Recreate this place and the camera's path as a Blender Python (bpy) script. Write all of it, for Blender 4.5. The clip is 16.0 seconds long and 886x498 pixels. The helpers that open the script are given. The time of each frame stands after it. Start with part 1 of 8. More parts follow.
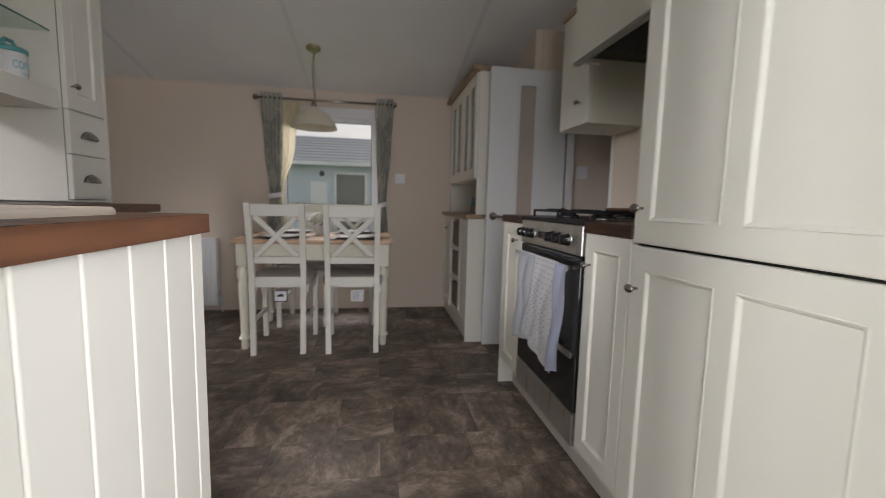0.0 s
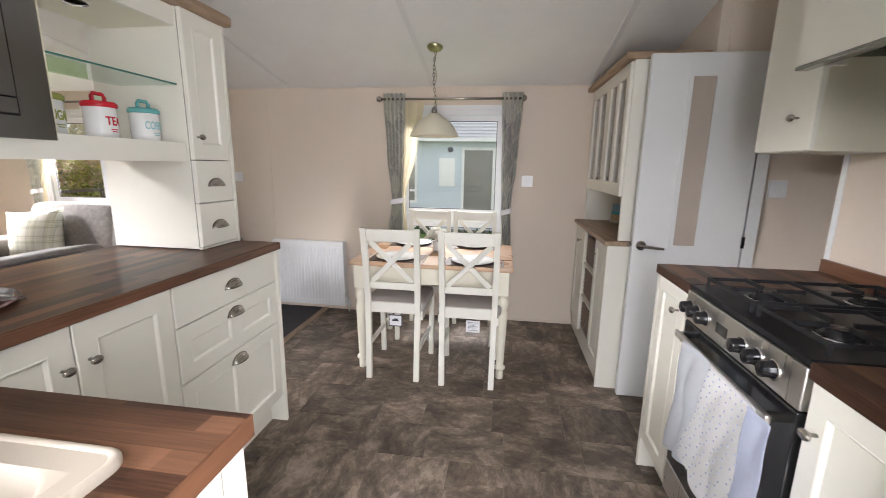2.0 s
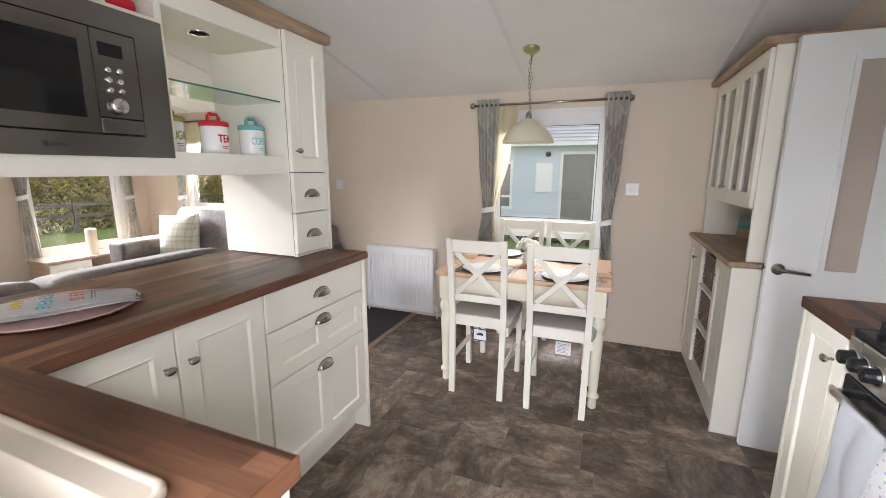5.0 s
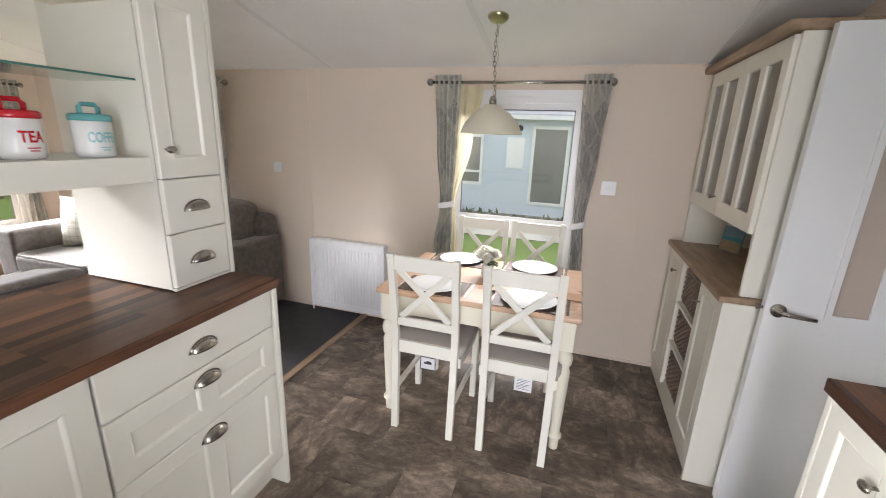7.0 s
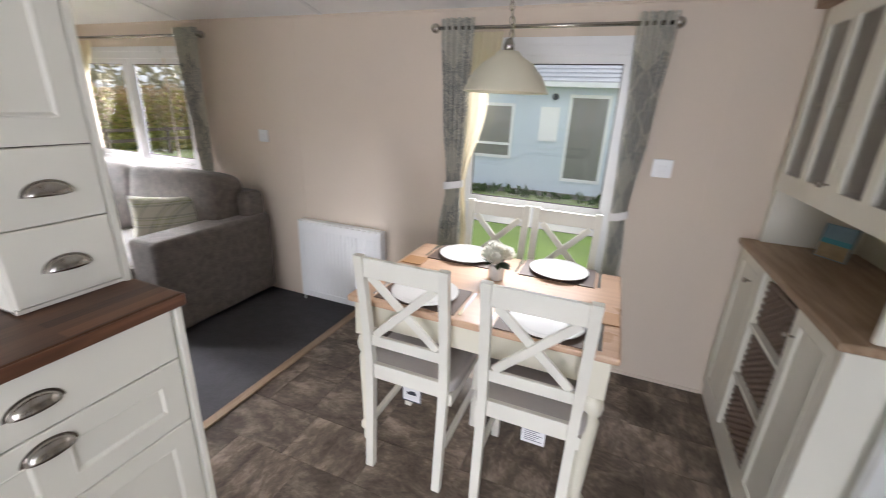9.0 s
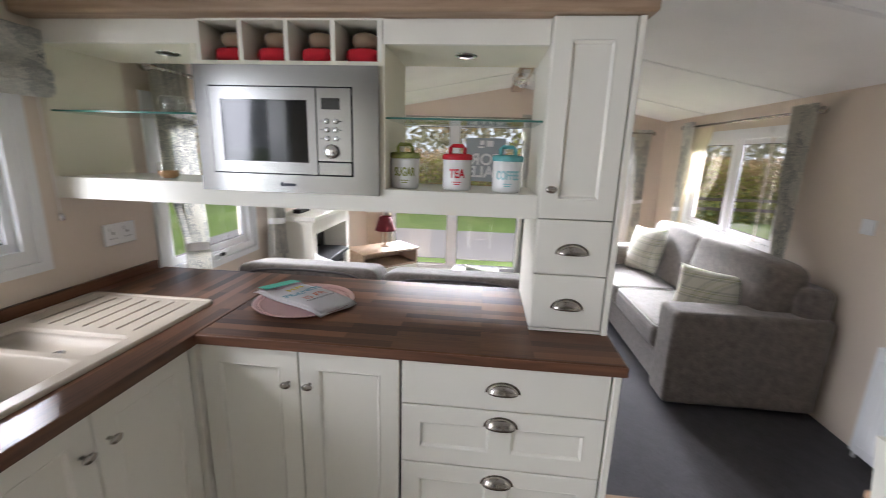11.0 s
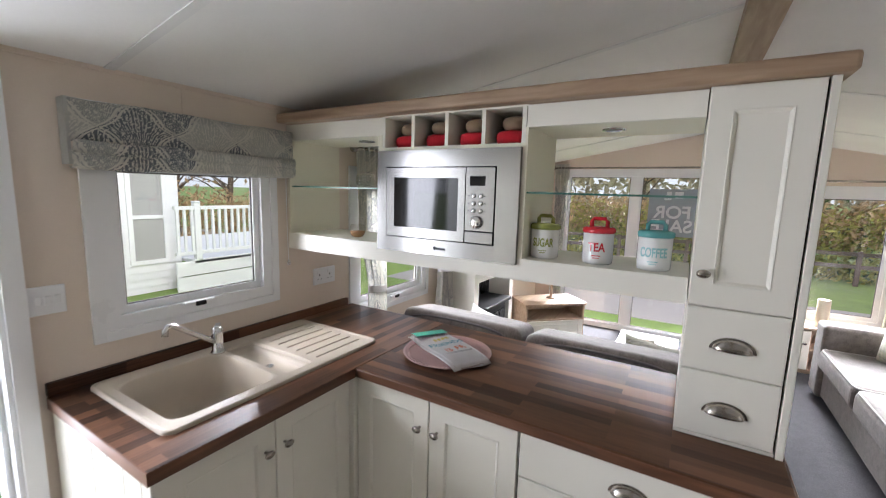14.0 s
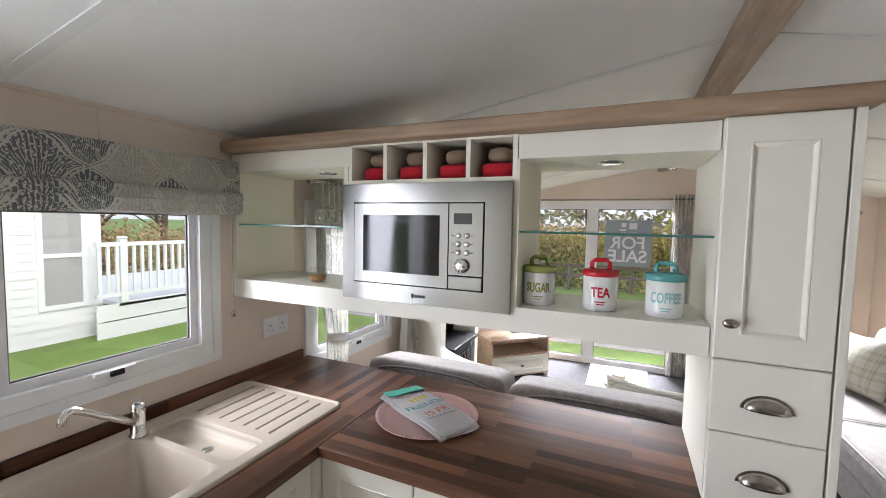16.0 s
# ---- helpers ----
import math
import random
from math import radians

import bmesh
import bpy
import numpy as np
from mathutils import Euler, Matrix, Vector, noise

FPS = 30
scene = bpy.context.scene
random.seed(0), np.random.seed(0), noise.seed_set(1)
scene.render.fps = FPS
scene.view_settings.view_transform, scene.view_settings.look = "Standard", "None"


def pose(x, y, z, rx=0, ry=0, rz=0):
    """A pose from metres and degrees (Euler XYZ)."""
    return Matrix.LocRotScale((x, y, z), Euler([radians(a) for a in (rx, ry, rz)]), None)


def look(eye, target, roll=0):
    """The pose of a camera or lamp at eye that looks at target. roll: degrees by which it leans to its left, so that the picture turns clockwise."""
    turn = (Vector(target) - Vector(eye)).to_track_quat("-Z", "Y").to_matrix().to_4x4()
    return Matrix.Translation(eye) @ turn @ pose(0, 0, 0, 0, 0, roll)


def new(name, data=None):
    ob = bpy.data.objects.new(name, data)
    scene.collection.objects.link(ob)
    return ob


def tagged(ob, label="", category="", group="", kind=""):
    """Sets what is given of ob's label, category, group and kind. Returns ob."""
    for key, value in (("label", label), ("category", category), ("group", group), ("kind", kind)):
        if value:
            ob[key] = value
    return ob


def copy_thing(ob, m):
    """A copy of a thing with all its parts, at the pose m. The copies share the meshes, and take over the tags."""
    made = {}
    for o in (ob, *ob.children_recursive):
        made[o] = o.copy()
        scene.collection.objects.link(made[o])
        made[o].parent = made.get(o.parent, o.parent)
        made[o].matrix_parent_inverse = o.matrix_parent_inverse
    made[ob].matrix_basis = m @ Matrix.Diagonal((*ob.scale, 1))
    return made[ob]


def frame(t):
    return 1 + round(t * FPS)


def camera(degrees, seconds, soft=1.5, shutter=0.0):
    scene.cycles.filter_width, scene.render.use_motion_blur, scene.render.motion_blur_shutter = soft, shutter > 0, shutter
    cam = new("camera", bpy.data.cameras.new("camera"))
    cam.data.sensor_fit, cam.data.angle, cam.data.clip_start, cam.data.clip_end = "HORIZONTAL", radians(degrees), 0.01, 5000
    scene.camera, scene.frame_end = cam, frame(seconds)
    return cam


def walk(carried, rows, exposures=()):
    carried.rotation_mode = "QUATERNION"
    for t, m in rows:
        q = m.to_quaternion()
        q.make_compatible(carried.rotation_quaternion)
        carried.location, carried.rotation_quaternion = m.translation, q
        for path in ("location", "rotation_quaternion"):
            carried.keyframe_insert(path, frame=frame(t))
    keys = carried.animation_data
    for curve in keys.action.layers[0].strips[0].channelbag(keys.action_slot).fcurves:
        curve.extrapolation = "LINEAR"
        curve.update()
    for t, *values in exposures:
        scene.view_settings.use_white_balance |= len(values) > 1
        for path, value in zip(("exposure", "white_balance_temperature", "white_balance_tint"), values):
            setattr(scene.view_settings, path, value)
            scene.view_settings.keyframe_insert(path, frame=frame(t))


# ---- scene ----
cam = camera(94.4, 16.0, soft=0.8, shutter=0.4)
PATH = [
    (0, (0.377, 0.359, 0.958), (0.702, 2.321, 0.745), 1.4),
    (0.5, (0.452, 0.483, 1.044), (0.498, 2.441, 0.636), 0.7),
    (1, (0.458, 0.551, 1.114), (0.36, 2.52, 0.774), -0.1),
    (1.5, (0.43, 0.676, 1.215), (0.252, 2.632, 0.839), 1.6),
    (2, (0.411, 0.725, 1.297), (0.129, 2.665, 0.899), 0.9),
    (2.5, (0.427, 0.741, 1.306), (-0.019, 2.647, 0.896), 0.8),
    (3, (0.437, 0.72, 1.299), (-0.14, 2.59, 0.888), 0.4),
    (3.5, (0.447, 0.697, 1.318), (-0.216, 2.548, 0.951), -0.7),
    (4, (0.457, 0.695, 1.313), (-0.259, 2.53, 0.966), -1.0),
    (4.2, (0.462, 0.697, 1.313), (-0.271, 2.524, 0.959), -0.9),
    (6.3, (0.344, 1.193, 1.41), (-0.31, 3.029, 0.959), 2.2),
    (6.5, (0.347, 1.224, 1.444), (-0.295, 3.055, 0.961), 2.1),
    (7, (0.387, 1.306, 1.467), (-0.19, 3.146, 0.936), 2.2),
    (7.5, (0.466, 1.427, 1.46), (-0.078, 3.259, 0.871), 2.8),
    (8, (0.463, 1.563, 1.433), (-0.072, 3.383, 0.797), 2.9),
    (8.5, (0.397, 1.767, 1.429), (-0.094, 3.587, 0.761), 2.9),
    (9, (0.363, 1.848, 1.429), (-0.332, 3.604, 0.769), 2.6),
    (9.5, (0.411, 1.903, 1.435), (-0.898, 3.291, 0.833), 2.8),
    (10, (0.442, 1.934, 1.45), (-1.283, 2.795, 0.915), 2.1),
    (10.2, (0.436, 1.953, 1.463), (-1.383, 2.613, 0.954), 1.8),
    (12.3, (0.483, 2.264, 1.502), (-1.124, 1.17, 1.03), 1.5),
    (12.5, (0.488, 2.262, 1.502), (-1.096, 1.134, 1.032), 1.2),
    (13, (0.493, 2.271, 1.502), (-1.088, 1.136, 1.04), 0.8),
    (13.5, (0.485, 2.271, 1.53), (-1.144, 1.182, 1.132), 0.6),
    (14, (0.448, 2.24, 1.591), (-1.252, 1.225, 1.311), 1.6),
    (14.5, (0.392, 2.198, 1.62), (-1.363, 1.259, 1.429), 1.6),
    (15, (0.353, 2.139, 1.627), (-1.45, 1.289, 1.469), 1.9),
    (15.5, (0.331, 2.086, 1.621), (-1.491, 1.275, 1.483), 1.6),
    (16, (0.319, 2.056, 1.616), (-1.504, 1.242, 1.487), 1.1),
]
walk(cam, [(t, look(eye, target, roll)) for t, eye, target, roll in PATH],
     [(0.0, -0.45, 6450, 12), (0.5, -0.10, 6400, 12), (1.0, 0.31, 6400, 12), (2.0, 0.80, 6350, 12), (3.0, 0.86, 6350, 12), (8.5, 0.88, 6250, 12), (9.5, 0.66, 6050, 12), (12.5, 0.66, 6050, 12), (16.0, 0.88, 6050, 12)])

# ---- world and sun ----
W_SIDE, K_SIDE = 4.13, 0.59          # inner faces of the two long walls
FRONT, EAST = -4.7, 1.66             # inner faces of the lounge end and the wall behind the cooker
RIDGE_Y, RIDGE_Z, W_TOP, K_TOP = 2.40, 2.27, 1.91, 1.95
GROUND = -0.55

world = bpy.data.worlds.new("sky")
scene.world = world
world.use_nodes = True
wn = world.node_tree.nodes
sky = wn.new("ShaderNodeTexSky")
sky.sky_type = "NISHITA"
sky.sun_disc = False
sky.sun_elevation = radians(38)
sky.sun_rotation = radians(15)
sky.air_density, sky.dust_density, sky.ozone_density = 1.0, 4.0, 1.0
haze = wn.new("ShaderNodeMix")
haze.data_type = "RGBA"
haze.inputs[0].default_value = 0.55
world.node_tree.links.new(sky.outputs[0], haze.inputs[6])
haze.inputs[7].default_value = (9.5, 9.8, 10.2, 1)
world.node_tree.links.new(haze.outputs[2], wn["Background"].inputs[0])
wn["Background"].inputs[1].default_value = 0.1

sun = new("sun", bpy.data.lights.new("sun", "SUN"))
sun.data.energy, sun.data.angle, sun.data.color = 0.4, radians(12), (1.0, 0.95, 0.88)
sun.matrix_world = look((0, 0, 10), (-0.26 * 7.7, -0.97 * 7.7, 10 - 6.2))


# ---- daylight standing in for the bright sky at each opening ----
def skylight(name, at, aim, w, h, watts, spread=105, color=(1.0, 0.975, 0.985)):
    lamp = new(name, bpy.data.lights.new(name, "AREA"))
    lamp.data.shape, lamp.data.size, lamp.data.size_y, lamp.data.energy, lamp.data.color = "RECTANGLE", w, h, watts, color
    lamp.data.spread = radians(spread)
    lamp.matrix_world = look(at, aim)


skylight("sky_dining", (-0.02, W_SIDE + 1.5, 2.95), (-0.02, W_SIDE - 1.4, 0.5), 2.0, 1.2, 55)
skylight("sky_lounge", (-3.3, W_SIDE + 1.1, 2.6), (-3.3, W_SIDE - 1.5, 0.3), 1.8, 1.1, 125)
skylight("sky_sink", (0.35, K_SIDE - 1.1, 2.5), (-0.9, 1.4, 0.93), 0.8, 0.6, 17)
skylight("sky_sink_west", (-2.0, K_SIDE - 1.5, 1.95), (1.2, 2.9, 1.05), 0.6, 0.5, 50)
skylight("sky_fireside", (-1.68, K_SIDE - 0.6, 2.2), (-1.68, K_SIDE + 1.2, 0.3), 0.8, 0.7, 14)
skylight("sky_entrance", (0.92, K_SIDE - 0.85, 1.15), (0.30, K_SIDE + 2.0, 0.85), 1.3, 1.9, 52, 165, (0.97, 0.965, 1.02))
skylight("sky_patio", (FRONT - 5.0, 1.73, 3.7), (FRONT + 3.0, 1.73, 0.6), 4.0, 1.6, 560, 70)
skylight("sky_front", (FRONT - 0.8, 3.41, 2.5), (FRONT + 1.6, 3.41, 0.2), 1.0, 0.9, 65)

# ---- materials ----
def material(name, color, rough=0.5, metal=0.0, vary=0.06, scale=6.0, grain=0.0, grain_scale=120.0, bump=0.0, bump_scale=60.0,
             stretch=(1, 1, 1), spec=0.5, rand=0.0, island=False, coat=0.0, sheen=0.0, translucent=0.0):
    m = bpy.data.materials.new(name)
    m.use_nodes = True
    nt = m.node_tree
    n, l = nt.nodes, nt.links
    b = n["Principled BSDF"]
    b.inputs["Roughness"].default_value = rough
    b.inputs["Metallic"].default_value = metal
    b.inputs["Specular IOR Level"].default_value = spec
    b.inputs["Coat Weight"].default_value = coat
    b.inputs["Sheen Weight"].default_value = sheen
    co = n.new("ShaderNodeTexCoord")
    mp = n.new("ShaderNodeMapping")
    mp.inputs["Scale"].default_value = stretch
    l.new(co.outputs["Object"], mp.inputs[0])
    big = n.new("ShaderNodeTexNoise")
    big.inputs["Scale"].default_value = scale
    big.inputs["Detail"].default_value = 4
    l.new(mp.outputs[0], big.inputs["Vector"])
    fine = n.new("ShaderNodeTexNoise")
    fine.inputs["Scale"].default_value = grain_scale
    fine.inputs["Detail"].default_value = 3
    l.new(mp.outputs[0], fine.inputs["Vector"])
    a = n.new("ShaderNodeMath")
    a.operation = "MULTIPLY_ADD"
    l.new(big.outputs["Fac"], a.inputs[0])
    a.inputs[1].default_value = 2 * vary
    a.inputs[2].default_value = 1 - vary
    c = n.new("ShaderNodeMath")
    c.operation = "MULTIPLY_ADD"
    l.new(fine.outputs["Fac"], c.inputs[0])
    c.inputs[1].default_value = 2 * grain
    l.new(a.outputs[0], c.inputs[2])
    d = n.new("ShaderNodeMath")
    d.operation = "SUBTRACT"
    l.new(c.outputs[0], d.inputs[0])
    d.inputs[1].default_value = grain
    last = d
    if rand:
        oi = n.new("ShaderNodeNewGeometry" if island else "ShaderNodeObjectInfo")
        e = n.new("ShaderNodeMath")
        e.operation = "MULTIPLY_ADD"
        l.new(oi.outputs["Random Per Island" if island else "Random"], e.inputs[0])
        e.inputs[1].default_value = 2 * rand
        l.new(d.outputs[0], e.inputs[2])
        g = n.new("ShaderNodeMath")
        g.operation = "SUBTRACT"
        l.new(e.outputs[0], g.inputs[0])
        g.inputs[1].default_value = rand
        last = g
    v = n.new("ShaderNodeVectorMath")
    v.operation = "SCALE"
    v.inputs[0].default_value = color
    l.new(last.outputs[0], v.inputs["Scale"])
    l.new(v.outputs[0], b.inputs["Base Color"])
    r = n.new("ShaderNodeMath")
    r.operation = "MULTIPLY_ADD"
    l.new(big.outputs["Fac"], r.inputs[0])
    r.inputs[1].default_value = 0.1
    r.inputs[2].default_value = max(rough - 0.06, 0.02)
    l.new(r.outputs[0], b.inputs["Roughness"])
    if bump:
        bn = n.new("ShaderNodeTexNoise")
        bn.inputs["Scale"].default_value = bump_scale
        bn.inputs["Detail"].default_value = 4
        l.new(mp.outputs[0], bn.inputs["Vector"])
        bp = n.new("ShaderNodeBump")
        bp.inputs["Strength"].default_value = bump
        bp.inputs["Distance"].default_value = 0.004
        l.new(bn.outputs["Fac"], bp.inputs["Height"])
        l.new(bp.outputs[0], b.inputs["Normal"])
    if translucent:
        t = n.new("ShaderNodeBsdfTranslucent")
        l.new(v.outputs[0], t.inputs[0])
        mx = n.new("ShaderNodeMixShader")
        mx.inputs[0].default_value = translucent
        l.new(b.outputs[0], mx.inputs[1])
        l.new(t.outputs[0], mx.inputs[2])
        l.new(mx.outputs[0], n["Material Output"].inputs[0])
    return m


def stave_wood(name, dark, light, along, row=0.038, length=0.42, rough=0.36, figure=0.3):
    """Block-strip wood: staves along the x or the y axis, with grain drawn along them."""
    m = material(name, light, rough)
    n, l = m.node_tree.nodes, m.node_tree.links
    b = n["Principled BSDF"]
    co = n["Texture Coordinate"]
    mp = n.new("ShaderNodeMapping")
    mp.inputs["Rotation"].default_value = (0, 0, radians(90) if along == "y" else 0)
    l.new(co.outputs["Object"], mp.inputs[0])
    br = n.new("ShaderNodeTexBrick")
    br.offset, br.offset_frequency, br.squash = 0.37, 2, 1.0
    br.inputs["Scale"].default_value = 1.0
    br.inputs["Brick Width"].default_value = length
    br.inputs["Row Height"].default_value = row
    br.inputs["Mortar Size"].default_value = 0.0
    br.inputs["Bias"].default_value = -0.1
    br.inputs["Color1"].default_value = (0, 0, 0, 1)
    br.inputs["Color2"].default_value = (1, 1, 1, 1)
    l.new(mp.outputs[0], br.inputs["Vector"])
    st = n.new("ShaderNodeMapping")
    st.inputs["Scale"].default_value = (4, 110, 110)
    l.new(mp.outputs[0], st.inputs[0])
    no = n.new("ShaderNodeTexNoise")
    no.inputs["Scale"].default_value = 1.6
    no.inputs["Detail"].default_value = 6
    no.inputs["Distortion"].default_value = 1.2
    l.new(st.outputs[0], no.inputs["Vector"])
    ad = n.new("ShaderNodeMath")
    ad.operation = "MULTIPLY_ADD"
    l.new(no.outputs["Fac"], ad.inputs[0])
    ad.inputs[1].default_value = figure * 2
    ml = n.new("ShaderNodeMath")
    ml.operation = "MULTIPLY"
    l.new(br.outputs["Color"], ml.inputs[0])
    ml.inputs[1].default_value = 0.78
    l.new(ml.outputs[0], ad.inputs[2])
    mx = n.new("ShaderNodeValToRGB")
    mx.color_ramp.elements[0].position = 0.27
    mx.color_ramp.elements[0].color = (*dark, 1)
    mx.color_ramp.elements[1].position = 1.0
    mx.color_ramp.elements[1].color = (*light, 1)
    b.inputs["Specular IOR Level"].default_value = 0.22
    l.new(ad.outputs[0], mx.inputs[0])
    l.new(mx.outputs[0], b.inputs["Base Color"])
    return m


def plain_wood(name, dark, light, along, rough=0.5, size=9.0):
    """Long-grained wood whose figure runs along one axis."""
    m = material(name, light, rough)
    n, l = m.node_tree.nodes, m.node_tree.links
    sc = [size * 4, size * 4, size * 4]
    sc["xyz".index(along)] = size * 0.35
    mp = n.new("ShaderNodeMapping")
    mp.inputs["Scale"].default_value = sc
    l.new(n["Texture Coordinate"].outputs["Object"], mp.inputs[0])
    no = n.new("ShaderNodeTexNoise")
    no.inputs["Scale"].default_value = 1.0
    no.inputs["Detail"].default_value = 7
    no.inputs["Distortion"].default_value = 0.8
    l.new(mp.outputs[0], no.inputs["Vector"])
    rp = n.new("ShaderNodeValToRGB")
    rp.color_ramp.elements[0].position = 0.3
    rp.color_ramp.elements[0].color = (*dark, 1)
    rp.color_ramp.elements[1].position = 0.72
    rp.color_ramp.elements[1].color = (*light, 1)
    l.new(no.outputs["Fac"], rp.inputs[0])
    l.new(rp.outputs[0], n["Principled BSDF"].inputs["Base Color"])
    return m


def damask(name, ground, leaf, dark, translucent=0.0):
    """Woven ogee damask: medallions of fine scrolls on a pale ground, in the mesh's UVs (metres)."""
    m = material(name, ground, 0.85, sheen=0.2, translucent=translucent)
    n, l = m.node_tree.nodes, m.node_tree.links
    b = n["Principled BSDF"]
    uv = n["Texture Coordinate"].outputs["UV"]

    def math_node(op, a, c=None):
        k = n.new("ShaderNodeMath")
        k.operation = op
        for i, x in enumerate((a, c)):
            if x is None:
                continue
            if isinstance(x, (int, float)):
                k.inputs[i].default_value = x
            else:
                l.new(x, k.inputs[i])
        return k.outputs[0]

    sp = n.new("ShaderNodeSeparateXYZ")
    l.new(uv, sp.inputs[0])
    wide, high = 0.23, 0.19
    du, dv = math_node("DIVIDE", sp.outputs[0], wide), math_node("DIVIDE", sp.outputs[1], high)
    sway = math_node("MULTIPLY", math_node("SINE", math_node("MULTIPLY", dv, 4 * math.pi)), 0.045)
    p, q = math_node("ADD", math_node("ADD", du, dv), sway), math_node("SUBTRACT", math_node("SUBTRACT", du, dv), sway)
    fp, fq = math_node("FRACT", p), math_node("FRACT", q)
    cell = n.new("ShaderNodeCombineXYZ")
    l.new(math_node("FLOOR", p), cell.inputs[0])
    l.new(math_node("FLOOR", q), cell.inputs[1])
    wn_cell = n.new("ShaderNodeTexWhiteNoise")
    wn_cell.noise_dimensions = "2D"
    l.new(cell.outputs[0], wn_cell.inputs["Vector"])
    lx = math_node("MULTIPLY", math_node("SUBTRACT", math_node("ADD", fp, fq), 1.0), wide / 2)
    ly = math_node("MULTIPLY", math_node("ADD", math_node("SUBTRACT", fp, fq), 1.02), high / 2)
    near_p, near_q = math_node("MINIMUM", fp, math_node("SUBTRACT", 1.0, fp)), math_node("MINIMUM", fq, math_node("SUBTRACT", 1.0, fq))
    border = math_node("MINIMUM", near_p, near_q)
    ripple = n.new("ShaderNodeTexNoise")
    ripple.inputs["Scale"].default_value = 45
    l.new(uv, ripple.inputs["Vector"])
    fan = math_node("ADD", math_node("MULTIPLY", math_node("ARCTAN2", lx, ly), 76.0), math_node("MULTIPLY", ripple.outputs["Fac"], 6.0))
    veins = math_node("GREATER_THAN", math_node("SINE", fan), 0.45)
    vo = n.new("ShaderNodeTexVoronoi")
    vo.inputs["Scale"].default_value = 120
    l.new(uv, vo.inputs["Vector"])
    stems = n.new("ShaderNodeTexVoronoi")
    stems.feature = "DISTANCE_TO_EDGE"
    stems.inputs["Scale"].default_value = 64
    l.new(uv, stems.inputs["Vector"])
    flowers = math_node("LESS_THAN", vo.outputs["Distance"], 0.34)
    light_part = math_node("MAXIMUM", math_node("MULTIPLY", veins, math_node("GREATER_THAN", stems.outputs["Distance"], 0.05)), flowers)
    edge = math_node("LESS_THAN", math_node("ABSOLUTE", math_node("SUBTRACT", border, 0.035)), 0.018)
    core = math_node("GREATER_THAN", wn_cell.outputs["Value"], 0.58)

    def mixc(f, c1, c2):
        k = n.new("ShaderNodeMix")
        k.data_type = "RGBA"
        if isinstance(f, (int, float)):
            k.inputs[0].default_value = f
        else:
            l.new(f, k.inputs[0])
        for sock, c in ((k.inputs[6], c1), (k.inputs[7], c2)):
            if isinstance(c, tuple):
                sock.default_value = (*c, 1)
            else:
                l.new(c, sock)
        return k.outputs[2]

    pale = math_node("LESS_THAN", wn_cell.outputs["Value"], 0.3)
    base = mixc(light_part, mixc(core, mixc(pale, leaf, tuple(0.55 * a + 0.45 * c for a, c in zip(leaf, ground))), dark), ground)
    base = mixc(edge, base, ground)
    l.new(base, b.inputs["Base Color"])
    for k in n:
        if k.bl_idname == "ShaderNodeBsdfTranslucent":
            l.new(base, k.inputs[0])
    return m


def clear_glass(name, tint=(1, 1, 1), gloss=0.04):
    """Thin pane: clear, with more gloss at a slant."""
    m = bpy.data.materials.new(name)
    m.use_nodes = True
    n, l = m.node_tree.nodes, m.node_tree.links
    n.remove(n["Principled BSDF"])
    tr, gl, lw, mx = n.new("ShaderNodeBsdfTransparent"), n.new("ShaderNodeBsdfGlossy"), n.new("ShaderNodeLayerWeight"), n.new("ShaderNodeMixShader")
    tr.inputs[0].default_value = (*tint, 1)
    gl.inputs["Roughness"].default_value = 0.01
    pw, ad = n.new("ShaderNodeMath"), n.new("ShaderNodeMath")
    pw.operation, ad.operation = "POWER", "MULTIPLY_ADD"
    l.new(lw.outputs["Facing"], pw.inputs[0])
    pw.inputs[1].default_value = 4.0
    l.new(pw.outputs[0], ad.inputs[0])
    ad.inputs[1].default_value = 0.8
    ad.inputs[2].default_value = gloss
    l.new(ad.outputs[0], mx.inputs[0])
    l.new(tr.outputs[0], mx.inputs[1])
    l.new(gl.outputs[0], mx.inputs[2])
    l.new(mx.outputs[0], n["Material Output"].inputs[0])
    return m


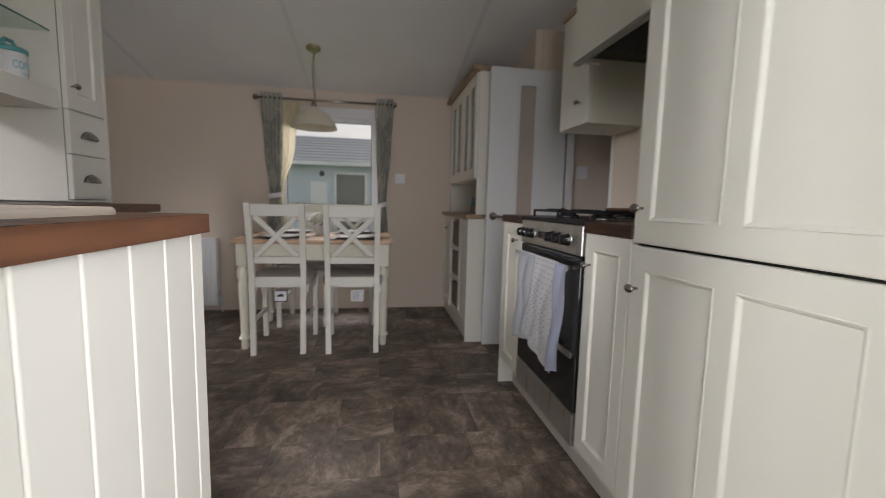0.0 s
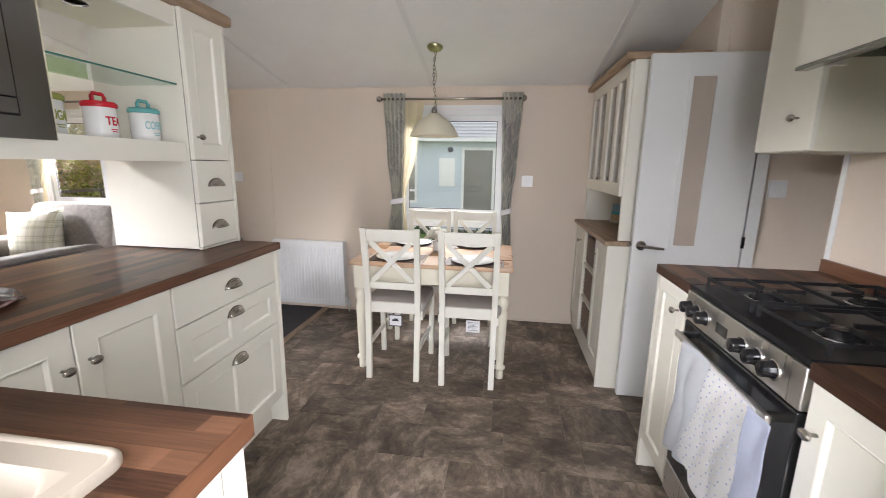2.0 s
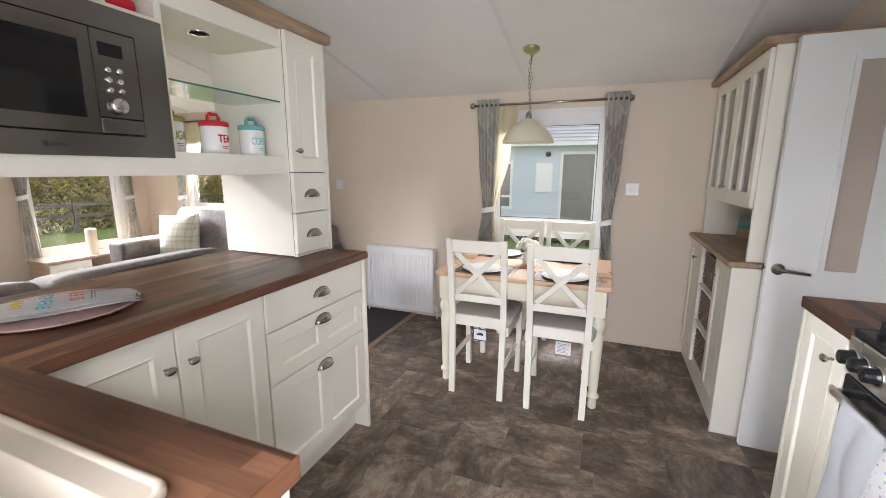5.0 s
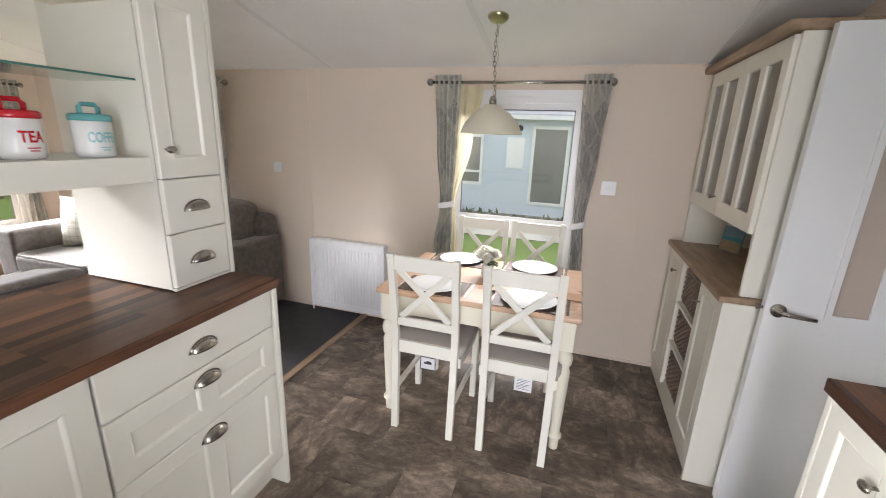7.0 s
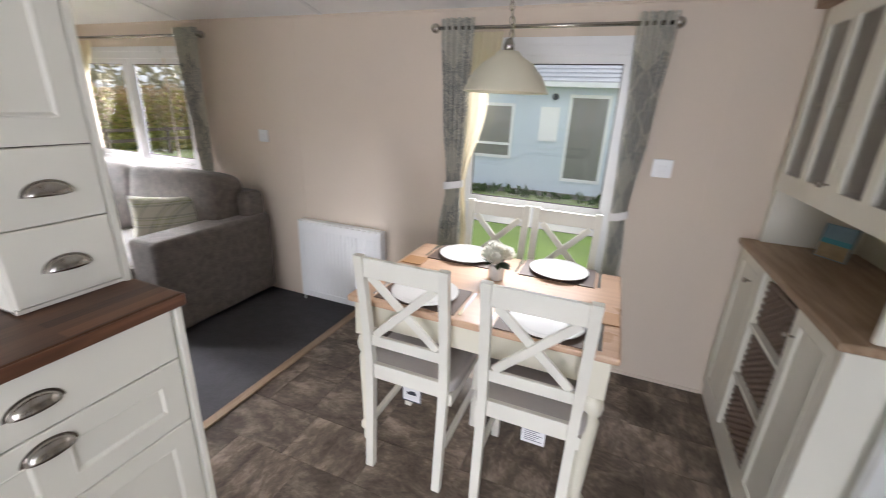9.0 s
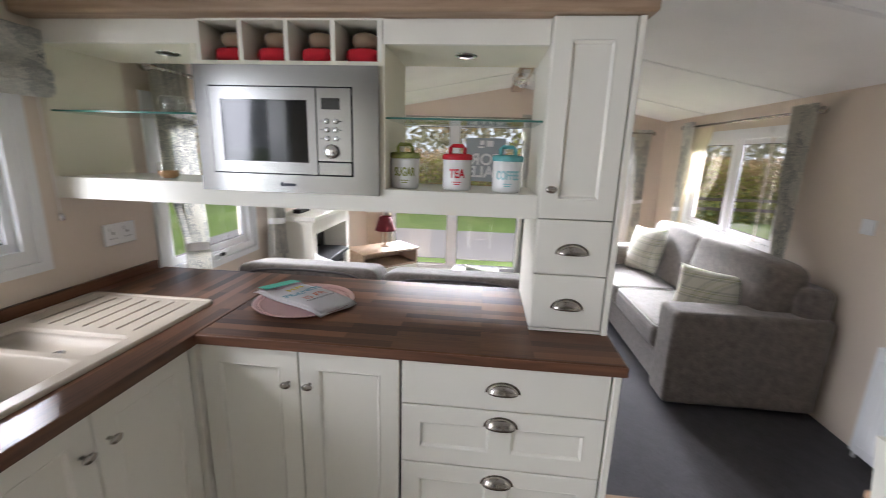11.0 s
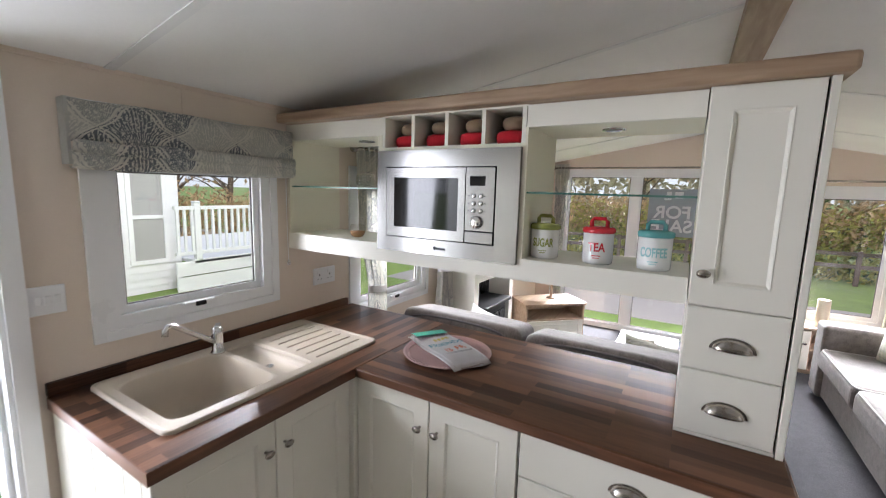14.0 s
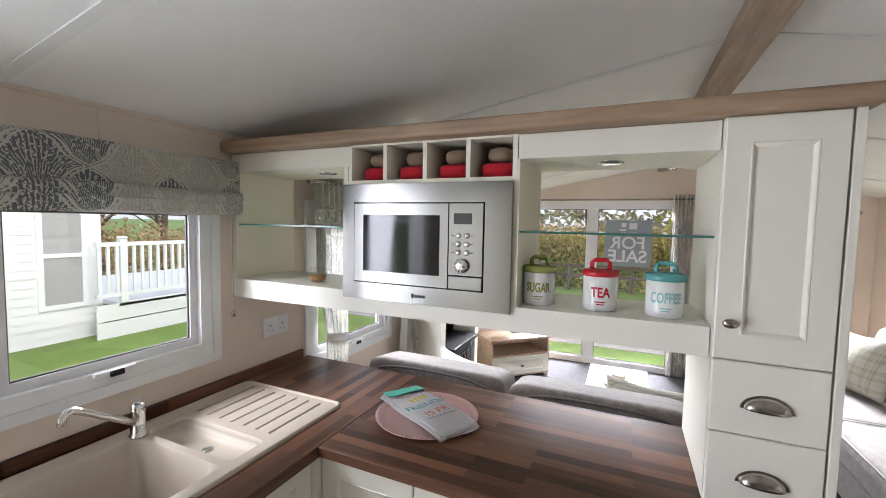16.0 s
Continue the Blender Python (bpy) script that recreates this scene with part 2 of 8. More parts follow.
def mottled(name, dark, mid, light, rough=0.45):
    """Cleft-slate vinyl: cloudy browns and greys with pale veins, shifted from tile to tile."""
    m = material(name, mid, rough, bump=0.25, bump_scale=26)
    n, l = m.node_tree.nodes, m.node_tree.links
    oi, co, add = n.new("ShaderNodeObjectInfo"), n["Texture Coordinate"], n.new("ShaderNodeVectorMath")
    sc = n.new("ShaderNodeVectorMath")
    sc.operation = "SCALE"
    sc.inputs[0].default_value = (37.0, 91.0, 13.0)
    l.new(oi.outputs["Random"], sc.inputs["Scale"])
    l.new(co.outputs["Object"], add.inputs[0])
    l.new(sc.outputs[0], add.inputs[1])
    mp = n.new("ShaderNodeMapping")
    mp.inputs["Scale"].default_value = (1.0, 1.6, 1.0)
    turn = n.new("ShaderNodeVectorRotate")
    turn.rotation_type = "Z_AXIS"
    side = n.new("ShaderNodeMath")
    side.operation = "PINGPONG"
    l.new(oi.outputs["Random"], side.inputs[0])
    side.inputs[1].default_value = 0.13
    swing = n.new("ShaderNodeMath")
    swing.operation = "GREATER_THAN"
    l.new(side.outputs[0], swing.inputs[0])
    swing.inputs[1].default_value = 0.075
    quarter = n.new("ShaderNodeMath")
    quarter.operation = "MULTIPLY"
    l.new(swing.outputs[0], quarter.inputs[0])
    quarter.inputs[1].default_value = math.pi / 2
    l.new(quarter.outputs[0], turn.inputs["Angle"])
    l.new(add.outputs[0], turn.inputs["Vector"])
    l.new(turn.outputs[0], mp.inputs[0])
    a, b = n.new("ShaderNodeTexNoise"), n.new("ShaderNodeTexNoise")
    for k, s, d, r, w in ((a, 5.0, 8, 0.64, 0.5), (b, 22.0, 9, 0.74, 0.6)):
        k.inputs["Scale"].default_value, k.inputs["Detail"].default_value, k.inputs["Roughness"].default_value, k.inputs["Distortion"].default_value = s, d, r, w
        l.new(mp.outputs[0], k.inputs["Vector"])
    mx = n.new("ShaderNodeMath")
    mx.operation = "MULTIPLY_ADD"
    l.new(b.outputs["Fac"], mx.inputs[0])
    mx.inputs[1].default_value = 0.6
    l.new(a.outputs["Fac"], mx.inputs[2])
    rp = n.new("ShaderNodeValToRGB")
    e = rp.color_ramp.elements
    e[0].position, e[0].color = 0.60, (*dark, 1)
    e[1].position, e[1].color = 1.0, (*light, 1)
    k = e.new(0.80)
    k.color = (*mid, 1)
    l.new(mx.outputs[0], rp.inputs[0])
    t = n.new("ShaderNodeMath")
    t.operation = "MULTIPLY_ADD"
    l.new(oi.outputs["Random"], t.inputs[0])
    t.inputs[1].default_value = 0.42
    t.inputs[2].default_value = 0.76
    v = n.new("ShaderNodeVectorMath")
    v.operation = "SCALE"
    l.new(rp.outputs[0], v.inputs[0])
    l.new(t.outputs[0], v.inputs["Scale"])
    l.new(v.outputs[0], n["Principled BSDF"].inputs["Base Color"])
    return m


CREAM = material("ivory_paint", (0.79, 0.77, 0.685), 0.38, vary=0.025, scale=3, bump=0.02, bump_scale=300)
CREAM_IN = material("ivory_board", (0.77, 0.735, 0.60), 0.5, vary=0.03, scale=3)
WHITE_DOOR = material("white_paint", (0.78, 0.79, 0.79), 0.42, vary=0.02, scale=3, bump=0.02, bump_scale=250)
UPVC = material("white_plastic", (0.80, 0.81, 0.82), 0.3, vary=0.015, scale=4)
WALL = material("beige_wallboard", (0.72, 0.625, 0.53), 0.75, vary=0.04, scale=1.5, grain=0.03, grain_scale=180, bump=0.05, bump_scale=220)
CEIL = material("white_ceiling_board", (0.80, 0.795, 0.785), 0.7, vary=0.09, scale=2.4, grain=0.02, grain_scale=90, bump=0.12, bump_scale=90)
STRIP = material("white_cover_strip", (0.72, 0.72, 0.72), 0.5, vary=0.02)
WALNUT_Y = stave_wood("walnut_block_lengthwise", (0.036, 0.017, 0.011), (0.195, 0.092, 0.05), "y")
WALNUT_X = stave_wood("walnut_block_crosswise", (0.030, 0.014, 0.009), (0.20, 0.096, 0.054), "x")
WALNUT_EDGE = plain_wood("walnut_edge", (0.048, 0.020, 0.011), (0.19, 0.082, 0.042), "x", 0.42, 7)
WALNUT_EDGE_Y = plain_wood("walnut_edge_lengthwise", (0.048, 0.020, 0.011), (0.19, 0.082, 0.042), "y", 0.42, 7)
OAK_Y = plain_wood("oak_lengthwise", (0.26, 0.17, 0.105), (0.42, 0.30, 0.20), "y", 0.5)
OAK_X = plain_wood("oak_crosswise", (0.26, 0.175, 0.115), (0.42, 0.31, 0.215), "x", 0.5)
OAK_PALE = plain_wood("pale_oak", (0.42, 0.30, 0.205), (0.58, 0.45, 0.33), "x", 0.45, 6)
TABLE_TOP = plain_wood("waxed_pine", (0.52, 0.335, 0.215), (0.66, 0.455, 0.31), "x", 0.3, 6)
TABLE_PAINT = material("cream_table_paint", (0.77, 0.735, 0.61), 0.4, vary=0.03, scale=5)
CHAIR_PAINT = material("off_white_chair_paint", (0.77, 0.75, 0.67), 0.42, vary=0.03, scale=8)
SEAT = material("grey_woven_seat", (0.47, 0.435, 0.405), 0.9, vary=0.08, scale=9, grain=0.12, grain_scale=420, bump=0.3, bump_scale=500)
CHENILLE = material("taupe_chenille", (0.165, 0.142, 0.126), 0.85, vary=0.6, scale=26, grain=0.5, grain_scale=130, bump=0.3, bump_scale=160, sheen=0.35)
PIPING = material("pale_piping", (0.5, 0.48, 0.45), 0.8)
PIPING_DARK = material("dark_piping", (0.10, 0.09, 0.09), 0.8)
CARPET = material("charcoal_carpet", (0.068, 0.066, 0.072), 0.95, vary=0.3, scale=14, grain=0.5, grain_scale=150, bump=0.5, bump_scale=500)
STEEL = material("brushed_steel", (0.31, 0.305, 0.295), 0.22, 1.0, vary=0.03, scale=3, grain=0.02, grain_scale=60, stretch=(1, 1, 40))
STEEL_BRIGHT = material("bright_brushed_steel", (0.62, 0.60, 0.57), 0.3, 1.0, vary=0.03, scale=3, grain=0.05, grain_scale=60, stretch=(1, 40, 1))
CHROME = material("chrome", (0.72, 0.72, 0.72), 0.09, 1.0, vary=0.01)
PEWTER = material("brushed_nickel", (0.42, 0.39, 0.355), 0.26, 1.0, vary=0.05, scale=30)
BLACK_GLASS = material("black_glass", (0.012, 0.012, 0.013), 0.05, vary=0.02, spec=0.6)
BLACK = material("black_enamel", (0.012, 0.012, 0.013), 0.28, vary=0.1, scale=20, spec=0.3)
IRON = material("cast_iron", (0.014, 0.014, 0.015), 0.5, vary=0.1, scale=40, bump=0.2, bump_scale=200, spec=0.25)
GLOSS_BLACK = material("gloss_black_plastic", (0.008, 0.008, 0.009), 0.13, vary=0.05, scale=20, spec=0.4)
HOB = material("black_hob_enamel", (0.009, 0.009, 0.010), 0.32, vary=0.1, scale=12, spec=0.22)
SPLASH = material("smoked_glass_splashback", (0.10, 0.105, 0.105), 0.05, vary=0.03)
GAP = material("shadow_gap_black", (0.02, 0.019, 0.017), 0.8)
SINK = material("stone_composite", (0.52, 0.455, 0.37), 0.5, vary=0.04, scale=18, grain=0.05, grain_scale=500)
GLASS = clear_glass("window_glass")
SHELF_GLASS = clear_glass("shelf_glass", (0.90, 0.965, 0.94))
SHELF_EDGE = material("green_glass_edge", (0.06, 0.17, 0.14), 0.1, vary=0.02)
GLAZED = clear_glass("cabinet_glass", (0.80, 0.80, 0.78))
OBSCURE = material("obscured_glass", (0.50, 0.43, 0.37), 0.25, vary=0.05, scale=5)
CERAMIC = material("glazed_white_ceramic", (0.78, 0.78, 0.76), 0.14, vary=0.02)
RED = material("red_enamel", (0.52, 0.018, 0.03), 0.22, vary=0.05)
TEAL = material("teal_enamel", (0.115, 0.36, 0.355), 0.25, vary=0.05)
OLIVE = material("olive_enamel", (0.27, 0.30, 0.075), 0.25, vary=0.05)
PALE_TEAL = material("pale_teal_print", (0.27, 0.52, 0.53), 0.4)
RED_CLOTH = material("red_towelling", (0.50, 0.012, 0.025), 0.95, vary=0.12, scale=30, bump=0.5, bump_scale=400)
TAN_CLOTH = material("fawn_towelling", (0.27, 0.195, 0.13), 0.95, vary=0.1, scale=30, bump=0.5, bump_scale=400)
PINK = material("pink_metal_tray", (0.55, 0.36, 0.34), 0.28, 0.35, vary=0.06)
LINEN = material("white_cotton", (0.84, 0.83, 0.83), 0.9, vary=0.03, scale=20, bump=0.15, bump_scale=600)
LINEN_PALE = material("pale_grey_cotton", (0.66, 0.68, 0.72), 0.9, vary=0.03, scale=20, bump=0.15, bump_scale=600)
LINEN_BLUE = material("pale_blue_cotton", (0.62, 0.66, 0.80), 0.9, vary=0.05, scale=20, bump=0.15, bump_scale=600)
PRINT_BLUE = material("blue_print", (0.42, 0.48, 0.66), 0.8)
PRINT_GREEN = material("green_print", (0.09, 0.42, 0.32), 0.8)
PRINT_YELLOW = material("yellow_print", (0.72, 0.58, 0.12), 0.8)
PRINT_ORANGE = material("orange_print", (0.68, 0.17, 0.06), 0.8)
PRINT_TEAL = material("teal_print", (0.08, 0.33, 0.42), 0.8)
PRINT_BERRY = material("berry_print", (0.42, 0.03, 0.14), 0.8)
PRINT_GREY = material("grey_print", (0.25, 0.25, 0.28), 0.8)
SHADE_CREAM = material("cream_lamp_enamel", (0.70, 0.655, 0.51), 0.35, vary=0.03)
BRASS = material("aged_brass", (0.48, 0.46, 0.27), 0.32, 1.0, vary=0.05)
BURGUNDY = material("burgundy_fabric", (0.14, 0.012, 0.022), 0.85, vary=0.08, scale=40)
WICKER = material("brown_wicker", (0.27, 0.20, 0.16), 0.75, vary=0.25, scale=60, grain=0.3, grain_scale=200, bump=0.6, bump_scale=250)
PLACEMAT = material("dark_placemat", (0.10, 0.062, 0.042), 0.55, vary=0.1, scale=20)
COASTER = material("wooden_coaster", (0.45, 0.25, 0.11), 0.5, vary=0.1, scale=20)
PETAL = material("cream_petal", (0.90, 0.89, 0.82), 0.7, vary=0.04, scale=30, translucent=0.35)
LEAF = material("dark_leaf", (0.03, 0.065, 0.028), 0.5, vary=0.2, scale=40)
CURTAIN = damask("grey_damask_curtain", (0.72, 0.70, 0.62), (0.46, 0.47, 0.44), (0.31, 0.32, 0.315), 0.32)
BLIND = damask("grey_damask_blind", (0.66, 0.64, 0.57), (0.35, 0.36, 0.345), (0.16, 0.175, 0.195), 0.3)
BLIND_SIDE = material("grey_blind_cloth", (0.50, 0.495, 0.455), 0.9, vary=0.14, scale=60, grain=0.1, grain_scale=200, translucent=0.2)
LINING = material("cream_lining", (0.78, 0.70, 0.52), 0.9, vary=0.05, translucent=0.45)
CANDLE = material("ivory_wax", (0.72, 0.64, 0.50), 0.5, vary=0.03)
VINYL = mottled("slate_vinyl_tile", (0.050, 0.036, 0.026), (0.140, 0.106, 0.079), (0.34, 0.275, 0.215), 0.5)
GROUT = material("vinyl_joint", (0.15, 0.125, 0.105), 0.5, vary=0.15)
GRASS = material("lawn_green", (0.16, 0.24, 0.05), 0.9, vary=0.35, scale=1.4, grain=0.3, grain_scale=30, bump=0.8, bump_scale=40)
BLADE = material("grass_blade", (0.10, 0.165, 0.035), 0.8, vary=0.3, scale=4, translucent=0.3)
TARMAC = material("grey_tarmac", (0.34, 0.315, 0.30), 0.9, vary=0.12, scale=2, grain=0.2, grain_scale=120, bump=0.4, bump_scale=150)
SOIL = material("bare_soil", (0.11, 0.078, 0.05), 0.95, vary=0.3, scale=9, grain=0.35, grain_scale=60, bump=0.8, bump_scale=50)
SLAB = material("concrete_slab", (0.22, 0.205, 0.19), 0.9, vary=0.12, scale=4, rand=0.06, bump=0.3, bump_scale=80)
BRANCH = material("brown_bark", (0.11, 0.082, 0.058), 0.9, vary=0.25, scale=12, bump=0.5, bump_scale=60)
BIRCH = material("pale_bark", (0.42, 0.40, 0.36), 0.9, vary=0.35, scale=9, bump=0.3, bump_scale=60)
HEDGE_G = material("golden_hedge_leaf", (0.40, 0.38, 0.10), 0.7, vary=0.5, scale=1.1, rand=0.35, island=True, translucent=0.3)
HEDGE_O = material("copper_hedge_leaf", (0.46, 0.32, 0.17), 0.7, vary=0.45, scale=1.1, rand=0.35, island=True, translucent=0.3)
WOODS = material("hazy_autumn_leaf", (0.46, 0.41, 0.28), 0.8, vary=0.5, scale=0.4, rand=0.35, island=True, translucent=0.3)
BUSH = material("lime_bush_leaf", (0.42, 0.42, 0.10), 0.6, vary=0.4, scale=3, rand=0.35, island=True, translucent=0.35)
# evergreens, and the painted shade within the bush and the hedge
FIR_AND_SHADE = material("evergreen_and_inner_shade_leaf", (0.085, 0.13, 0.05), 0.7, vary=0.4, scale=1, rand=0.35, island=True, translucent=0.2)
DRY = material("fallen_leaf", (0.52, 0.38, 0.17), 0.8, vary=0.4, scale=5, rand=0.4, island=True)
BLUE_CLAD = material("pale_blue_cladding", (0.60, 0.67, 0.74), 0.55, vary=0.03, scale=2)
WHITE_CLAD = material("white_cladding", (0.77, 0.78, 0.79), 0.55, vary=0.03, scale=2)
SKIRT = material("stone_skirting_panel", (0.30, 0.29, 0.28), 0.8, vary=0.3, scale=6)
ROOF_TILE = material("grey_pressed_tile", (0.44, 0.45, 0.46), 0.6, vary=0.1, scale=4)
# opaque grey: the dimness of an unlit room put into the pane's colour
DIM_PANE = material("opaque_pane_painted_dim", (0.20, 0.20, 0.19), 0.25, vary=0.2, scale=2)
NET = material("net_curtain", (0.36, 0.36, 0.35), 0.6, vary=0.12, scale=6, stretch=(6, 6, 0.2))
SIGN = material("grey_sign_board", (0.30, 0.33, 0.35), 0.6, translucent=0.12)
SIGN_WHITE = material("white_sign_print", (0.82, 0.82, 0.82), 0.6, translucent=0.25)
PAPER = material("white_card", (0.78, 0.78, 0.79), 0.7, vary=0.02)
INK = material("dark_ink", (0.03, 0.035, 0.05), 0.6)
PHOTO_SKY = material("seaside_blue_print", (0.20, 0.33, 0.42), 0.4, vary=0.15, scale=20)
PHOTO_SAND = material("sand_print", (0.38, 0.29, 0.17), 0.5, vary=0.4, scale=60)


# ---- building helpers ----
def bounds(bm, x0, x1, y0, y1, z0, z1):
    """An axis-aligned block added to bm."""
    v = [bm.verts.new((x, y, z)) for z in (z0, z1) for y in (y0, y1) for x in (x0, x1)]
    for f in ((0, 2, 3, 1), (4, 5, 7, 6), (0, 1, 5, 4), (2, 6, 7, 3), (0, 4, 6, 2), (1, 3, 7, 5)):
        bm.faces.new([v[i] for i in f])
    return bm


def block(x0, x1, y0, y1, z0, z1, bevel=0.0, seg=2):
    bm = bounds(bmesh.new(), min(x0, x1), max(x0, x1), min(y0, y1), max(y0, y1), min(z0, z1), max(z0, z1))
    if bevel:
        bmesh.ops.bevel(bm, geom=bm.edges[:], offset=bevel, segments=seg, profile=0.5, affect="EDGES")
    return bm


def blocks(*boxes):
    bm = bmesh.new()
    for b in boxes:
        bounds(bm, *b)
    return bm


def lathe(profile, seg=24, cap=True):
    """A body turned about z from (radius, height) pairs."""
    bm = bmesh.new()
    rings = []
    for r, z in profile:
        rings.append([bm.verts.new((r * math.cos(2 * math.pi * i / seg), r * math.sin(2 * math.pi * i / seg), z)) for i in range(seg)])
    for a, b in zip(rings, rings[1:]):
        for i in range(seg):
            bm.faces.new((a[i], a[(i + 1) % seg], b[(i + 1) % seg], b[i]))
    if cap:
        bm.faces.new(rings[0][::-1])
        bm.faces.new(rings[-1])
    for f in bm.faces:
        f.smooth = True
    return bm


def tube(points, radius, seg=10):
    """A round bar along a line of points."""
    bm = bmesh.new()
    pts = [Vector(p) for p in points]
    rings = []
    for i, p in enumerate(pts):
        d = (pts[min(i + 1, len(pts) - 1)] - pts[max(i - 1, 0)]).normalized()
        up = Vector((0, 0, 1)) if abs(d.z) < 0.9 else Vector((1, 0, 0))
        a = d.cross(up).normalized()
        b = d.cross(a)
        r = radius[i] if isinstance(radius, (list, tuple)) else radius
        rings.append([bm.verts.new(p + r * (math.cos(2 * math.pi * k / seg) * a + math.sin(2 * math.pi * k / seg) * b)) for k in range(seg)])
    for a, b in zip(rings, rings[1:]):
        for i in range(seg):
            bm.faces.new((a[i], b[i], b[(i + 1) % seg], a[(i + 1) % seg]))
    bm.faces.new(rings[0])
    bm.faces.new(rings[-1][::-1])
    for f in bm.faces:
        f.smooth = True
    return bm


def puff(cx, cy, cz, sx, sy, sz, e1=0.35, e2=0.35, nu=28, nv=16):
    """A stuffed cushion: a superellipsoid."""
    bm = bmesh.new()

    def pw(c, e):
        return math.copysign(abs(c) ** e, c)
    rows = []
    for j in range(1, nv):
        p = -math.pi / 2 + math.pi * j / nv
        row = []
        for i in range(nu):
            t = 2 * math.pi * i / nu
            row.append(bm.verts.new((cx + sx / 2 * pw(math.cos(p), e1) * pw(math.cos(t), e2), cy + sy / 2 * pw(math.cos(p), e1) * pw(math.sin(t), e2), cz + sz / 2 * pw(math.sin(p), e1))))
        rows.append(row)
    for a, b in zip(rows, rows[1:]):
        for i in range(nu):
            bm.faces.new((a[i], a[(i + 1) % nu], b[(i + 1) % nu], b[i]))
    bm.faces.new(rows[0][::-1])
    bm.faces.new(rows[-1])
    for f in bm.faces:
        f.smooth = True
    return bm


def moved(bm, m):
    bm.transform(m)
    return bm


def merged(*parts):
    bm = bmesh.new()
    for p in parts:
        me = bpy.data.meshes.new("tmp")
        p.to_mesh(me)
        bm.from_mesh(me)
        bpy.data.meshes.remove(me)
    return bm


def mesh_of(name, bm, mat):
    me = bpy.data.meshes.new(name)
    bm.normal_update()
    bm.to_mesh(me)
    bm.free()
    for m in (mat if isinstance(mat, (list, tuple)) else [mat]):
        me.materials.append(m)
    return me


def thing(name, at, label, category, group="", kind=""):
    ob = new(name)
    ob.empty_display_size = 0.1
    ob.location = at
    return tagged(ob, label, category, group, kind)


def part(name, bm, mat, parent, label=""):
    """One mesh under a thing or a part; its vertices are in the world's (or, for things built at the origin, the thing's) metres."""
    ob = new(name, mesh_of(name, bm, mat))
    ob.parent = parent
    if parent is not None and parent.type == "EMPTY":
        ob.matrix_parent_inverse = Matrix.Translation(parent.location).inverted()
    return tagged(ob, label)


def shared(name, me, m, parent, label=""):
    """A part on a mesh that other parts use too."""
    ob = new(name, me)
    ob.parent = parent
    if parent is not None and parent.type == "EMPTY":
        ob.matrix_parent_inverse = Matrix.Translation(parent.location).inverted()
    ob.matrix_basis = m
    return tagged(ob, label)


def structure(name, bm, mat, label, category=""):
    return tagged(new(name, mesh_of(name, bm, mat)), label, category, "", "structure")


def single(name, bm, mat, label, category, group=""):
    """A thing of one piece: its origin at the middle of its base."""
    lo = [min(v.co[i] for v in bm.verts) for i in range(3)]
    hi = [max(v.co[i] for v in bm.verts) for i in range(3)]
    c = Vector(((lo[0] + hi[0]) / 2, (lo[1] + hi[1]) / 2, lo[2]))
    bm.transform(Matrix.Translation(-c))
    ob = new(name, mesh_of(name, bm, mat))
    ob.location = c
    return tagged(ob, label, category, group)


FACING = {"+x": ((0, 1, 0), (1, 0, 0)), "-x": ((0, -1, 0), (-1, 0, 0)), "+y": ((-1, 0, 0), (0, 1, 0)), "-y": ((1, 0, 0), (0, -1, 0))}


def facing(at, way):
    """A pose whose x runs to the right of one who looks at the front, y up and z out of the front."""
    u, w = FACING[way]
    return Matrix(((u[0], 0, w[0], at[0]), (u[1], 0, w[1], at[1]), (u[2], 1, w[2], at[2]), (0, 0, 0, 1)))


